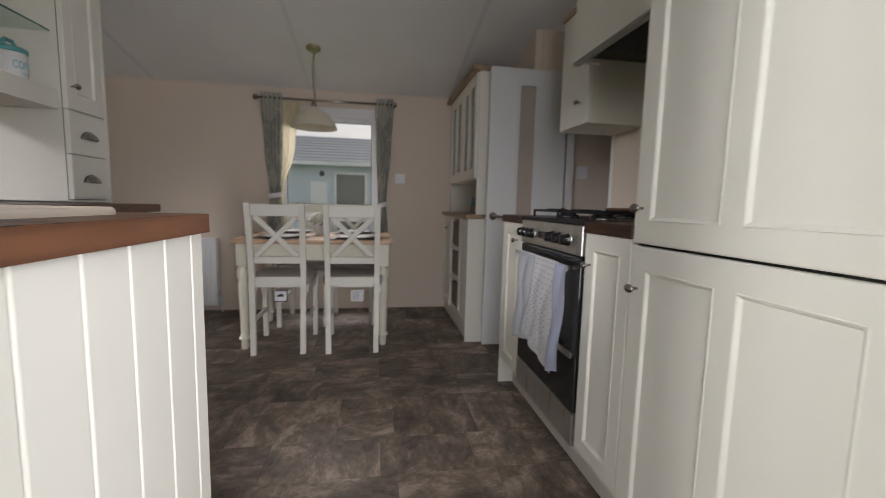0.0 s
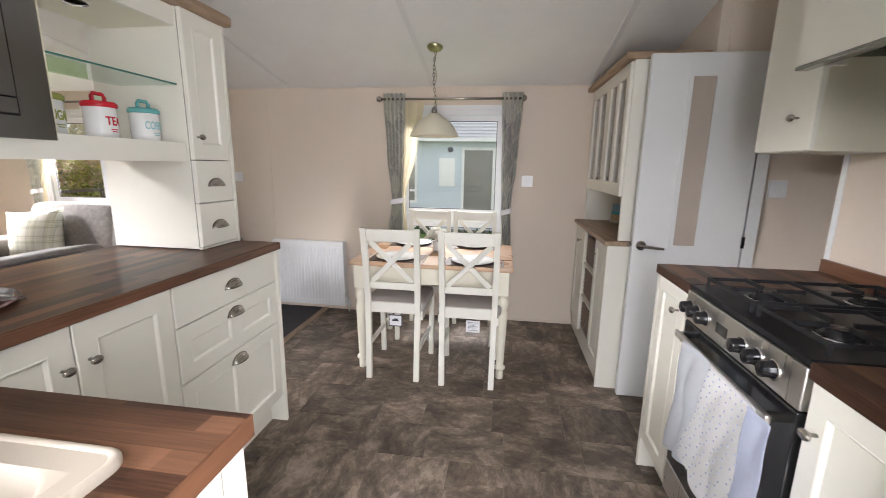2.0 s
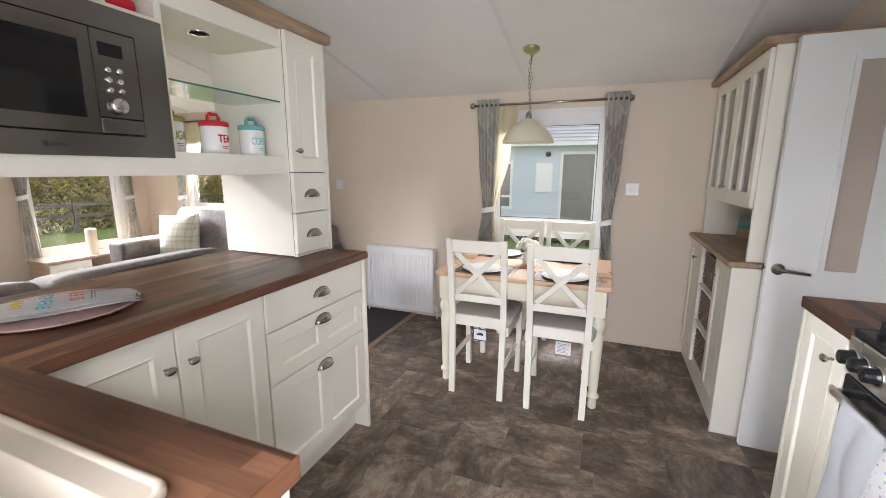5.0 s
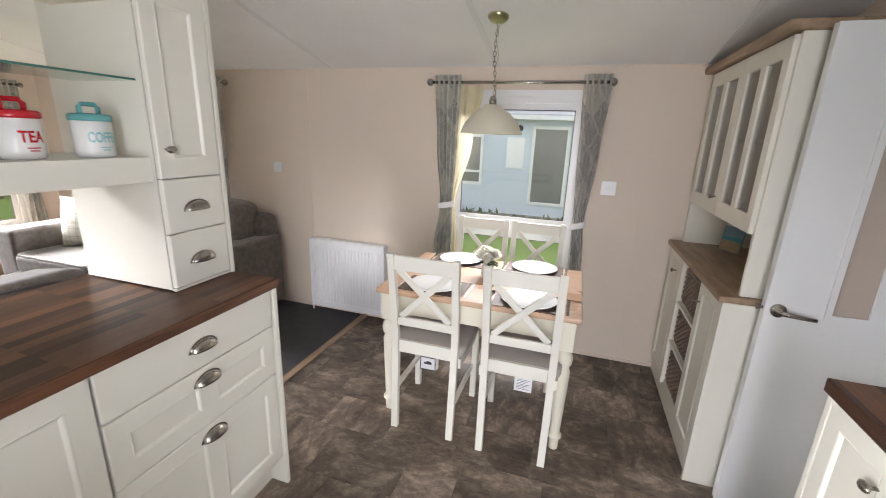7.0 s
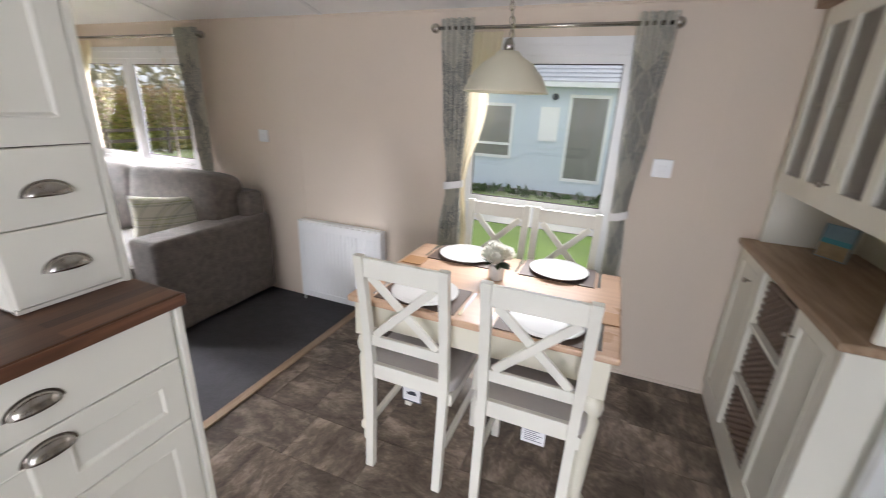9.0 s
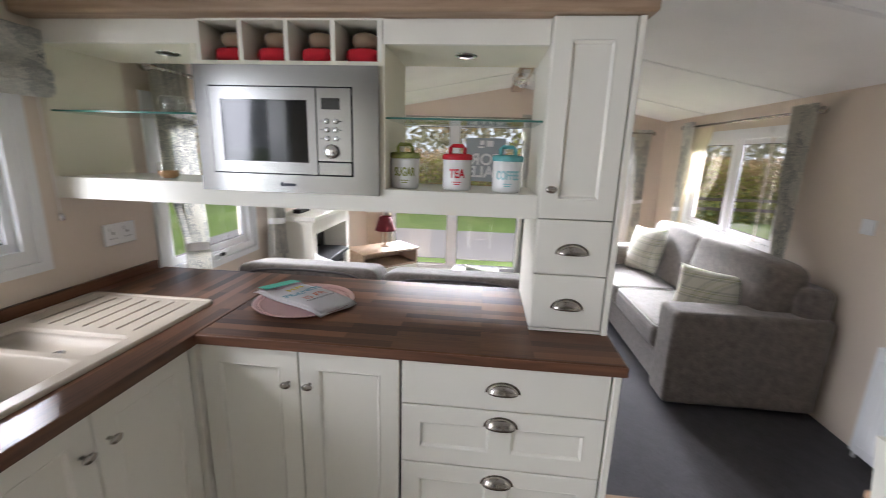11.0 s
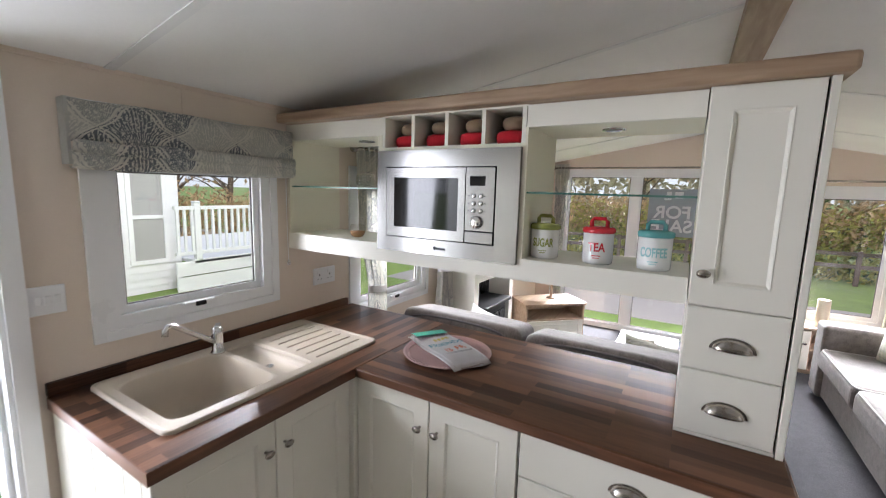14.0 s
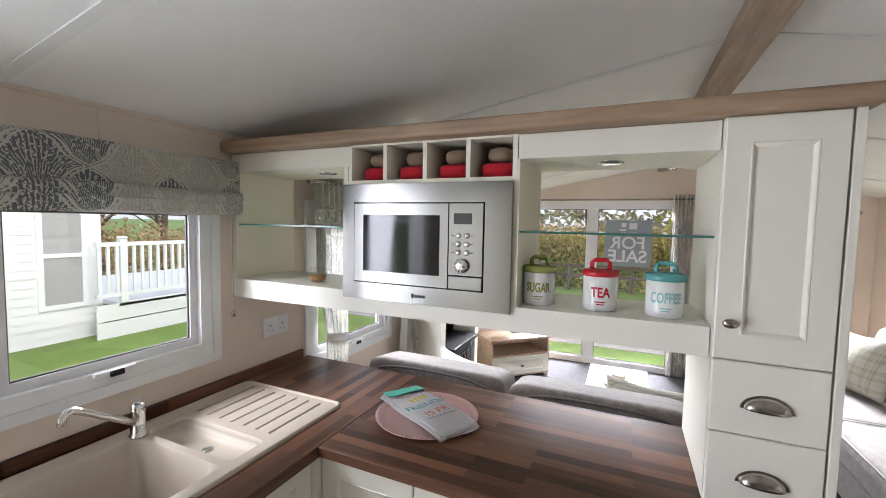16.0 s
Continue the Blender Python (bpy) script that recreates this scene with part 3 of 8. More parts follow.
def panelled(w, h, panels, t=0.018, bead=0.011, deep=0.007):
    """A door or drawer front, 0..w by 0..h, with sunk panels (u0, u1, v0, v1) and a moulded bead round each."""
    bm = bmesh.new()
    us = sorted({0.0, w, *(p[i] for p in panels for i in (0, 1))})
    vs = sorted({0.0, h, *(p[i] for p in panels for i in (2, 3))})
    c = 0.0025

    def z(u, v):
        return t - (c if u in (0.0, w) or v in (0.0, h) else 0)

    def quad(*pts):
        bm.faces.new([bm.verts.new(p) for p in pts])
    for u0, u1 in zip(us, us[1:]):
        for v0, v1 in zip(vs, vs[1:]):
            mid = ((u0 + u1) / 2, (v0 + v1) / 2)
            p = next((p for p in panels if p[0] < mid[0] < p[1] and p[2] < mid[1] < p[3]), None)
            if p is None:
                a0, a1 = (u0 + c if u0 == 0 else u0), (u1 - c if u1 == w else u1)
                b0, b1 = (v0 + c if v0 == 0 else v0), (v1 - c if v1 == h else v1)
                quad((a0, b0, t), (a1, b0, t), (a1, b1, t), (a0, b1, t))
            elif mid[0] - u0 < 1e9 and (u0, v0) == (p[0], p[2]):
                o = [(p[0], p[2]), (p[1], p[2]), (p[1], p[3]), (p[0], p[3])]
                steps = [(0.0, t), (0.002, t + 0.0015), (bead * 0.5, t), (bead, t - deep)]
                rings = [[(x + (s if i in (0, 3) else -s), y + (s if i in (0, 1) else -s), zz) for i, (x, y) in enumerate(o)] for s, zz in steps]
                for ra, rb in zip(rings, rings[1:]):
                    for i in range(4):
                        quad(ra[i], ra[(i + 1) % 4], rb[(i + 1) % 4], rb[i])
                quad(*rings[-1])
    outer = [(0, 0), (w, 0), (w, h), (0, h)]
    for i in range(4):
        (a, b), (e, f) = outer[i], outer[(i + 1) % 4]
        ins = lambda q: (min(max(q[0], c), w - c), min(max(q[1], c), h - c), t)
        quad((a, b, 0), (e, f, 0), (e, f, t - c), (a, b, t - c))
        quad((a, b, t - c), (e, f, t - c), ins((e, f)), ins((a, b)))
    quad((0, 0, 0), (0, h, 0), (w, h, 0), (w, 0, 0))
    bmesh.ops.remove_doubles(bm, verts=bm.verts[:], dist=1e-5)
    return bm


def cup_pull():
    """A quarter-dome cup pull, mouth down, with a thin flange, about its middle on the front's face."""
    bm = bmesh.new()

    def dome(a, h, d, up):
        return [[bm.verts.new((a * math.cos(math.pi * i / 20), up + h * math.sin(math.pi * i / 20) * math.cos(math.pi / 2 * j / 8), 0.001 + d * math.sin(math.pi * i / 20) ** 0.8 * math.sin(math.pi / 2 * j / 8))) for i in range(21)] for j in range(9)]
    outer, inner = dome(0.046, 0.031, 0.025, -0.011), dome(0.0435, 0.0285, 0.0225, -0.0112)
    for rows, back in ((outer, False), (inner, True)):
        for a, b in zip(rows, rows[1:]):
            for i in range(20):
                q = (a[i], a[i + 1], b[i + 1], b[i])
                bm.faces.new(q[::-1] if back else q).smooth = True
    for i in range(20):
        bm.faces.new((outer[-1][i], outer[-1][i + 1], inner[-1][i + 1], inner[-1][i]))
    ext = [(0.052 * math.cos(math.pi * i / 20), 0.036 * math.sin(math.pi * i / 20) - 0.0125) for i in range(21)]
    lo = [bm.verts.new((x, y, 0.0)) for x, y in ext]
    hi = [bm.verts.new((x, y, 0.002)) for x, y in ext]
    bm.faces.new(hi)
    for i in range(20):
        bm.faces.new((lo[i], lo[i + 1], hi[i + 1], hi[i]))
    bmesh.ops.dissolve_degenerate(bm, dist=1e-5, edges=bm.edges[:])
    return bm


CUP = mesh_of("cup_pull", cup_pull(), PEWTER)
KNOB = mesh_of("knob", moved(lathe([(0.0045, 0), (0.0045, 0.012), (0.009, 0.016), (0.0135, 0.021), (0.0135, 0.025), (0.009, 0.029), (0.002, 0.030)], 16), Matrix.Diagonal((1.25, 0.85, 1, 1))), PEWTER)


def fitted(name, at, way, w, h, panels, parent, mat=None, handle="", at_uv=(0, 0), label=""):
    """A panelled front with its knob or cup pull."""
    m = facing(at, way)
    ob = part(name, moved(panelled(w, h, panels), m), mat or CREAM, parent, label)
    if handle:
        shared(handle, KNOB if handle == "knob" else CUP, m @ Matrix.Translation((at_uv[0], at_uv[1], 0.018)), ob, "brushed nickel " + handle.replace("_", " "))
    return ob


def lettering(text, size, depth=0.0008, bold=0.0):
    """Raised letters as a bmesh, centred, reading along x with y up."""
    cu = bpy.data.curves.new("letters", "FONT")
    cu.body, cu.size, cu.extrude, cu.align_x, cu.align_y = text, size, depth, "CENTER", "CENTER"
    cu.offset = bold
    ob = bpy.data.objects.new("letters", cu)
    me = bpy.data.meshes.new_from_object(ob)
    bm = bmesh.new()
    bm.from_mesh(me)
    bpy.data.meshes.remove(me)
    bpy.data.objects.remove(ob)
    bpy.data.curves.remove(cu)
    return bm


# ---- the shell ----
def wall_x(y0, y1, x0, x1, top, holes):
    """A wall along x between y0 and y1, with holes (x0, x1, z0, z1)."""
    bm = bmesh.new()
    xs = sorted({x0, x1, *(h[i] for h in holes for i in (0, 1))})
    for a, b in zip(xs, xs[1:]):
        cut = [h for h in holes if h[0] <= (a + b) / 2 <= h[1]]
        z = -0.12
        for h in sorted(cut, key=lambda q: q[2]):
            if h[2] > z:
                bounds(bm, a, b, y0, y1, z, h[2])
            z = h[3]
        if z < top:
            bounds(bm, a, b, y0, y1, z, top)
    bmesh.ops.remove_doubles(bm, verts=bm.verts[:], dist=1e-5)
    return bm


def ceiling_z(y):
    return RIDGE_Z - (RIDGE_Z - W_TOP) * (y - RIDGE_Y) / (W_SIDE - RIDGE_Y) if y > RIDGE_Y else RIDGE_Z - (RIDGE_Z - K_TOP) * (RIDGE_Y - y) / (RIDGE_Y - K_SIDE)


# openings: x0, x1, z0, z1 on the long walls; y0, y1, z0, z1 on the lounge end
DINING = (-0.47, 0.42, 0.34, 1.735)
LOUNGE_W = (-3.95, -2.60, 0.86, 1.715)
KITCHEN = (-0.757, -0.112, 1.09, 1.70)
LOUNGE_K = (-2.06, -1.30, 0.86, 1.68)
DOORWAY = (0.098, 0.93, 0.0, 1.885)
PATIO = (0.90, 2.56, 0.02, 1.86)
FRONT_WIN = (2.98, 3.84, 0.46, 1.70)
T = 0.10

wall_north = structure("wall_north", wall_x(W_SIDE, W_SIDE + T, FRONT - T, 3.4, W_TOP + 0.06, [DINING, LOUNGE_W]), WALL, "long beige wallboard wall with the dining window", "wall")
wall_south = structure("wall_south", wall_x(K_SIDE - T, K_SIDE, FRONT - T, 3.4, K_TOP + 0.06, [KITCHEN, LOUNGE_K, DOORWAY]), WALL, "long beige wallboard wall with the entrance and sink window", "wall")
gable = bmesh.new()
ys = sorted({K_SIDE, W_SIDE, RIDGE_Y, PATIO[0], PATIO[1], FRONT_WIN[0], FRONT_WIN[1]})
for a, b in zip(ys, ys[1:]):
    hole = next((h for h in (PATIO, FRONT_WIN) if h[0] <= (a + b) / 2 <= h[1]), None)
    spans = [(-0.12, hole[2]), (hole[3], None)] if hole else [(-0.12, None)]
    for z0, z1 in spans:
        za, zb = (ceiling_z(a) + 0.03, ceiling_z(b) + 0.03) if z1 is None else (z1, z1)
        v = [gable.verts.new(p) for x in (FRONT - T, FRONT) for p in ((x, a, z0), (x, b, z0), (x, b, zb), (x, a, za))]
        for f in ((0, 1, 2, 3), (7, 6, 5, 4), (0, 4, 5, 1), (1, 5, 6, 2), (2, 6, 7, 3), (3, 7, 4, 0)):
            gable.faces.new([v[i] for i in f])
wall_west = structure("wall_west", gable, WALL, "beige gable end wall of the lounge", "wall")
structure("wall_east", blocks((EAST, EAST + 0.05, K_SIDE, 2.47, 0, 2.32)), WALL, "beige kitchen wall behind the cooker", "wall")
structure("wall_over_doorway", blocks((EAST, EAST + 0.05, 2.47, 3.05, 1.90, 2.32)), WALL, "beige wall over the corridor doorway", "wall")
structure("wall_behind_dresser", blocks((1.42, 1.47, 3.08, W_SIDE, 0, 2.25)), WALL, "beige wall behind the dresser", "wall")
structure("wall_corridor_north", blocks((1.47, 3.35, 3.07, 3.12, 0, 2.3)), WALL, "plain beige corridor wall", "wall")
structure("wall_corridor_south", blocks((1.71, 3.35, 2.42, 2.47, 0, 2.3)), WALL, "plain beige corridor wall", "wall")
structure("wall_corridor_end", blocks((3.35, 3.40, 0.59, 4.13, 0, 2.3)), WALL, "plain beige end wall of the corridor", "wall")
structure("door_lining", blocks((EAST - 0.004, EAST + 0.054, 2.465, 2.49, 0, 1.90), (EAST - 0.004, EAST + 0.054, 3.035, 3.06, 0, 1.90), (EAST - 0.004, EAST + 0.054, 2.465, 3.06, 1.88, 1.905)), WHITE_DOOR, "white painted corridor door lining", "door lining")

cb = bmesh.new()
prof = [(K_SIDE - T, ceiling_z(K_SIDE) - (RIDGE_Z - K_TOP) * T / (RIDGE_Y - K_SIDE)), (RIDGE_Y, RIDGE_Z), (W_SIDE + T, ceiling_z(W_SIDE) - (RIDGE_Z - W_TOP) * T / (W_SIDE - RIDGE_Y))]
for (ya, za), (yb, zb) in zip(prof, prof[1:]):
    v = [cb.verts.new(p) for x in (FRONT - T, 3.4) for p in ((x, ya, za), (x, yb, zb), (x, yb, zb + 0.08), (x, ya, za + 0.08))]
    for f in ((0, 1, 2, 3), (7, 6, 5, 4), (0, 4, 5, 1), (1, 5, 6, 2), (2, 6, 7, 3), (3, 7, 4, 0)):
        cb.faces.new([v[i] for i in f])
structure("ceiling", cb, CEIL, "vaulted white textured ceiling boards", "ceiling")
for x in (1.03, -0.18, -1.39, -2.60, -3.81):
    for ya, yb in ((K_SIDE, RIDGE_Y - 0.06), (RIDGE_Y + 0.06, W_SIDE)):
        za, zb = ceiling_z(ya), ceiling_z(yb)
        sb = bmesh.new()
        v = [sb.verts.new(p) for dx in (-0.015, 0.015) for p in ((x + dx, ya, za - 0.004), (x + dx, yb, zb - 0.004), (x + dx, yb, zb + 0.004), (x + dx, ya, za + 0.004))]
        for f in ((0, 1, 2, 3), (7, 6, 5, 4), (0, 4, 5, 1), (1, 5, 6, 2), (2, 6, 7, 3), (3, 7, 4, 0)):
            sb.faces.new([v[i] for i in f])
        structure("trim", sb, STRIP, "white cover strip over a ceiling joint", "trim")
structure("ridge_beam", block(FRONT, EAST, 2.333, 2.452, 2.205, 2.30, 0.004), OAK_X, "oak-effect ridge beam under the ceiling", "beam")
structure("trim_north", blocks((FRONT, 1.42, W_SIDE - 0.008, W_SIDE, W_TOP - 0.008, W_TOP + 0.012)), WALL, "thin trim where wall meets ceiling", "trim")
structure("trim_south", blocks((FRONT, EAST, K_SIDE, K_SIDE + 0.008, K_TOP - 0.012, K_TOP + 0.012)), WALL, "thin trim where wall meets ceiling", "trim")
for x, y0, y1 in ((-1.62, W_SIDE - 0.0025, W_SIDE), (-2.83, W_SIDE - 0.0025, W_SIDE), (0.80, W_SIDE - 0.0025, W_SIDE)):
    structure("wall_seam", blocks((x - 0.006, x + 0.006, y0, y1, 0.0, W_TOP - 0.012)), WALL, "fine vertical seam between wallboards", "trim")
structure("wall_seam", blocks((-0.41, -0.40, K_SIDE, K_SIDE + 0.0025, 1.72, K_TOP - 0.012)), WALL, "fine vertical seam between wallboards", "trim")
structure("floor", blocks((-1.16, 3.4, K_SIDE - T, W_SIDE, -0.12, -0.004)), GROUT, "slate-effect vinyl tile floor of the kitchen", "floor")
structure("carpet", blocks((FRONT, -1.16, K_SIDE, W_SIDE, -0.12, 0.004)), CARPET, "charcoal carpet of the lounge", "carpet")
structure("threshold_strip", block(-1.185, -1.135, 2.50, W_SIDE, -0.01, 0.008, 0.003), OAK_Y, "oak threshold strip between carpet and vinyl", "trim")
structure("baseboard", blocks((-0.95, 1.0, W_SIDE - 0.006, W_SIDE, 0, 0.018)), WALL, "low beige floor trim along the wall", "trim")


def window(name, wall, hole, label, bars=(), handle=None, casement=True, reveal=0.03):
    """A white framed window in a hole of a long wall ('n', 's') or of the lounge end ('w'). bars: ('v' or 'h', place, width)."""
    a0, a1, z0, z1 = hole

    def put(u0, u1, d0, d1, w0, w1):
        if wall == "n":
            return (u0, u1, W_SIDE + d0, W_SIDE + d1, w0, w1)
        if wall == "s":
            return (u0, u1, K_SIDE - d1, K_SIDE - d0, w0, w1)
        return (FRONT - d1, FRONT - d0, u0, u1, w0, w1)
    c = ((a0 + a1) / 2, W_SIDE, z0) if wall == "n" else ((a0 + a1) / 2, K_SIDE, z0) if wall == "s" else (FRONT, (a0 + a1) / 2, z0)
    win = thing(name, c, label, "window", kind="structure")
    f = 0.045
    part("window_frame", blocks(put(a0, a0 + f, -0.006, 0.040, z0, z1), put(a1 - f, a1, -0.006, 0.040, z0, z1), put(a0 + f, a1 - f, -0.006, 0.040, z1 - f, z1), put(a0 + f, a1 - f, -0.006, 0.040, z0, z0 + f)), UPVC, win)
    t = 0.035
    part("architrave", blocks(put(a0 - t, a0, -0.012, 0.0, z0 - t, z1 + t), put(a1, a1 + t, -0.012, 0.0, z0 - t, z1 + t), put(a0, a1, -0.012, 0.0, z1, z1 + t), put(a0, a1, -0.014, 0.0, z0 - t, z0)), UPVC, win)
    cuts_v = sorted(b for b in bars if b[0] == "v")
    cuts_h = sorted(b for b in bars if b[0] == "h")
    for k, p, w in cuts_v:
        part("mullion", block(*put(p - w / 2, p + w / 2, 0.008, 0.045, z0 + f, z1 - f), 0.004), UPVC, win)
    for k, p, w in cuts_h:
        part("transom", block(*put(a0 + f, a1 - f, 0.004, 0.046, p - w / 2, p + w / 2), 0.004), UPVC, win)
    ue = [a0 + f] + [e for k, p, w in cuts_v for e in (p - w / 2, p + w / 2)] + [a1 - f]
    we = [z0 + f] + [e for k, p, w in cuts_h for e in (p - w / 2, p + w / 2)] + [z1 - f]
    for i in range(0, len(ue), 2):
        for j in range(0, len(we), 2):
            u0, u1, w0, w1 = ue[i], ue[i + 1], we[j], we[j + 1]
            s = (0.028 if name == "window_3" else 0.038) if casement else 0.014
            part("sash", blocks(put(u0, u0 + s, 0.016, 0.036, w0, w1), put(u1 - s, u1, 0.016, 0.036, w0, w1), put(u0 + s, u1 - s, 0.016, 0.036, w1 - s, w1), put(u0 + s, u1 - s, 0.016, 0.036, w0, w0 + s)), UPVC, win)
            g = part("pane", blocks(put(u0 + s - 0.004, u1 - s + 0.004, 0.0285, 0.0325, w0 + s - 0.004, w1 - s + 0.004)), GLASS, win)
            g.visible_shadow = False
            k = s + 0.005
            part("gasket", blocks(*[put(*q[:2], 0.023, 0.0283, *q[2:]) for q in ((u0 + s, u0 + k, w0 + s, w1 - s), (u1 - k, u1 - s, w0 + s, w1 - s), (u0 + k, u1 - k, w0 + s, w0 + k), (u0 + k, u1 - k, w1 - k, w1 - s))]), PIPING_DARK, win, "dark rubber glazing gasket")
    if handle:
        u, w = handle
        h = part("handle", block(*put(u - 0.06, u + 0.06, -0.018, 0.006, w - 0.006, w + 0.008), 0.005), UPVC, win, "white window handle")
        part("handle_lock", block(*put(u - 0.02, u + 0.02, -0.026, -0.016, w - 0.012, w + 0.006), 0.003), BLACK, h, "black lock button")
    return win


window("window_1", "n", DINING, "tall white dining window with a low transom", [("h", 0.865, 0.075)])
window("window_2", "n", LOUNGE_W, "wide white lounge side window", [("v", -3.28, 0.06)])
window("window_3", "s", KITCHEN, "white top-hung window over the sink", (), (-0.42, 1.128))
window("window_4", "s", LOUNGE_K, "white lounge side window near the fireplace", (), (-1.7, 0.89))
window("window_5", "w", FRONT_WIN, "white front lounge window", ())
window("patio_door", "w", PATIO, "white glazed sliding patio door", [("v", 1.69, 0.10)], None, False)

ent = thing("entrance_door_frame", (0.545, K_SIDE, 0), "white plastic entrance door frame, standing open", "door frame", kind="structure")
x0, x1, zz = DOORWAY[0], DOORWAY[1], DOORWAY[3]
part("jamb", blocks((x0, x0 + 0.035, K_SIDE - T - 0.03, K_SIDE + 0.004, -0.05, zz), (x0 + 0.035, x0 + 0.05, K_SIDE - T - 0.03, K_SIDE - 0.045, -0.05, zz)), UPVC, ent)
part("jamb", blocks((x1 - 0.035, x1, K_SIDE - T - 0.03, K_SIDE + 0.004, -0.05, zz)), UPVC, ent)
part("head", blocks((x0 + 0.035, x1 - 0.035, K_SIDE - T - 0.03, K_SIDE + 0.004, zz - 0.035, zz)), UPVC, ent)
part("sill", block(x0 + 0.035, x1 - 0.035, K_SIDE - T - 0.05, K_SIDE, -0.05, -0.002, 0.004), UPVC, ent)
part("architrave", blocks((x0 - 0.026, x0 + 0.022, K_SIDE + 0.0045, K_SIDE + 0.018, 0, zz + 0.04), (x1 - 0.004, x1 + 0.045, K_SIDE, K_SIDE + 0.014, 0, zz + 0.04), (x0 + 0.022, x1 - 0.004, K_SIDE + 0.0045, K_SIDE + 0.014, zz - 0.004, zz + 0.04)), UPVC, ent)

# corridor door, opened flat beside the dresser end
d1 = thing("door_1", (1.63, 3.045, 0), "white interior door with a narrow obscured pane, standing open", "door", kind="structure")
DX0, DX1, DY0, DY1, DH = 1.108, 1.640, 3.022, 3.055, 1.855
GX0, GX1, GZ0, GZ1 = 1.302, 1.420, 0.895, 1.752
part("leaf", blocks((DX0, GX0, DY0, DY1, 0.008, DH), (GX1, DX1, DY0, DY1, 0.008, DH), (GX0, GX1, DY0, DY1, 0.008, GZ0), (GX0, GX1, DY0, DY1, GZ1, DH)), WHITE_DOOR, d1)
part("glazing_bead", blocks((GX0 - 0.014, GX0 + 0.006, DY0 - 0.006, DY0, GZ0 - 0.014, GZ1 + 0.014), (GX1 - 0.006, GX1 + 0.014, DY0 - 0.006, DY0, GZ0 - 0.014, GZ1 + 0.014), (GX0 + 0.006, GX1 - 0.006, DY0 - 0.006, DY0, GZ1 - 0.006, GZ1 + 0.014), (GX0 + 0.006, GX1 - 0.006, DY0 - 0.006, DY0, GZ0 - 0.014, GZ0 + 0.006)), WHITE_DOOR, d1)
part("pane", blocks((GX0, GX1, DY0 + 0.014, DY0 + 0.02, GZ0, GZ1)), OBSCURE, d1, "beige obscured glass pane")
hd = part("door_handle", moved(lathe([(0.026, 0), (0.026, 0.006), (0.022, 0.010), (0.010, 0.012), (0.010, 0.03)], 20), facing((1.150, DY0, 0.893), "-y")), PEWTER, d1, "brushed nickel lever handle")
part("lever", tube([(1.150, DY0 - 0.032, 0.893), (1.175, DY0 - 0.036, 0.892), (1.21, DY0 - 0.036, 0.888), (1.255, DY0 - 0.034, 0.884)], [0.009, 0.009, 0.008, 0.007], 10), PEWTER, hd)
part("door_knob", moved(lathe([(0.006, 0), (0.006, 0.010), (0.011, 0.014), (0.011, 0.02), (0.004, 0.024)], 14), facing((DX0, 3.04, 0.893), "-x")), PEWTER, d1)
part("hinge", blocks((DX1 - 0.002, DX1 + 0.012, DY0 - 0.006, DY0 + 0.006, 0.90, 0.96)), BLACK, d1)


# ---- kitchen: the peninsula and the sink run ----
def split_panels(w, h, n=1, edge=0.058, gap=0.05):
    pw = (w - 2 * edge - (n - 1) * gap) / n
    return [(edge + i * (pw + gap), edge + i * (pw + gap) + pw, edge, h - edge) for i in range(n)]


WT, WB = 0.930, 0.894
pen = thing("base_cabinet", (-0.95, 1.55, 0), "ivory two-door base cabinet under the walnut worktop", "cabinet", "fitted base cabinets")
part("body", blocks((-1.25, -0.672, 1.2, 1.86, 0.14, WB)), CREAM_IN, pen)
part("plinth", blocks((-0.74, -0.722, 1.15, 1.86, 0, 0.14)), CREAM, pen)
part("corner_post", blocks((-0.668, -0.632, 1.185, 1.222, 0.14, WB)), CREAM, pen)
for y0, y1, ku in ((1.226, 1.545, 0.285), (1.549, 1.862, 0.032)):
    fitted("door", (-0.668, y0, 0.145), "+x", y1 - y0, 0.746, split_panels(y1 - y0, 0.746), pen, None, "knob", (ku, 0.638))
drw = thing("drawer_cabinet", (-0.95, 2.17, 0), "ivory three-drawer base cabinet with nickel cup pulls", "cabinet", "fitted base cabinets")
part("body", blocks((-1.25, -0.672, 1.864, 2.478, 0.14, WB)), CREAM_IN, drw)
part("gap", blocks((-0.6715, -0.669, 1.862, 2.48, 0.14, WB)), GAP, drw)
part("plinth", blocks((-0.74, -0.722, 1.86, 2.478, 0, 0.14)), CREAM, drw)
part("end_panel", block(-1.262, -0.640, 2.482, 2.500, 0.0, WB, 0.002), CREAM, drw)
DW = 0.606
for z0, z1, pn in ((0.747, 0.891, 0), (0.542, 0.743, 2), (0.145, 0.538, 2)):
    h = z1 - z0
    pans = split_panels(DW, h, pn, 0.055, 0.06) if pn else []
    fitted("drawer", (-0.668, 1.870, z0), "+x", DW, h, pans, drw, None, "cup_pull", (DW / 2, h - 0.040 if pn else h / 2))
pw = thing("peninsula_worktop", (-0.95, 1.87, WB), "walnut block-effect worktop on the peninsula", "worktop")
part("board", block(-1.275, -0.634, 1.228, 2.510, WB, WT, 0.005, 2), WALNUT_Y, pw)
part("front_edge", block(-0.636, -0.632, 1.229, 2.510, WB + 0.003, WT - 0.003, 0.001, 1), WALNUT_EDGE_Y, pw)
part("end_edge", block(-1.274, -0.634, 2.509, 2.513, WB + 0.003, WT - 0.003, 0.001, 1), WALNUT_EDGE, pw)

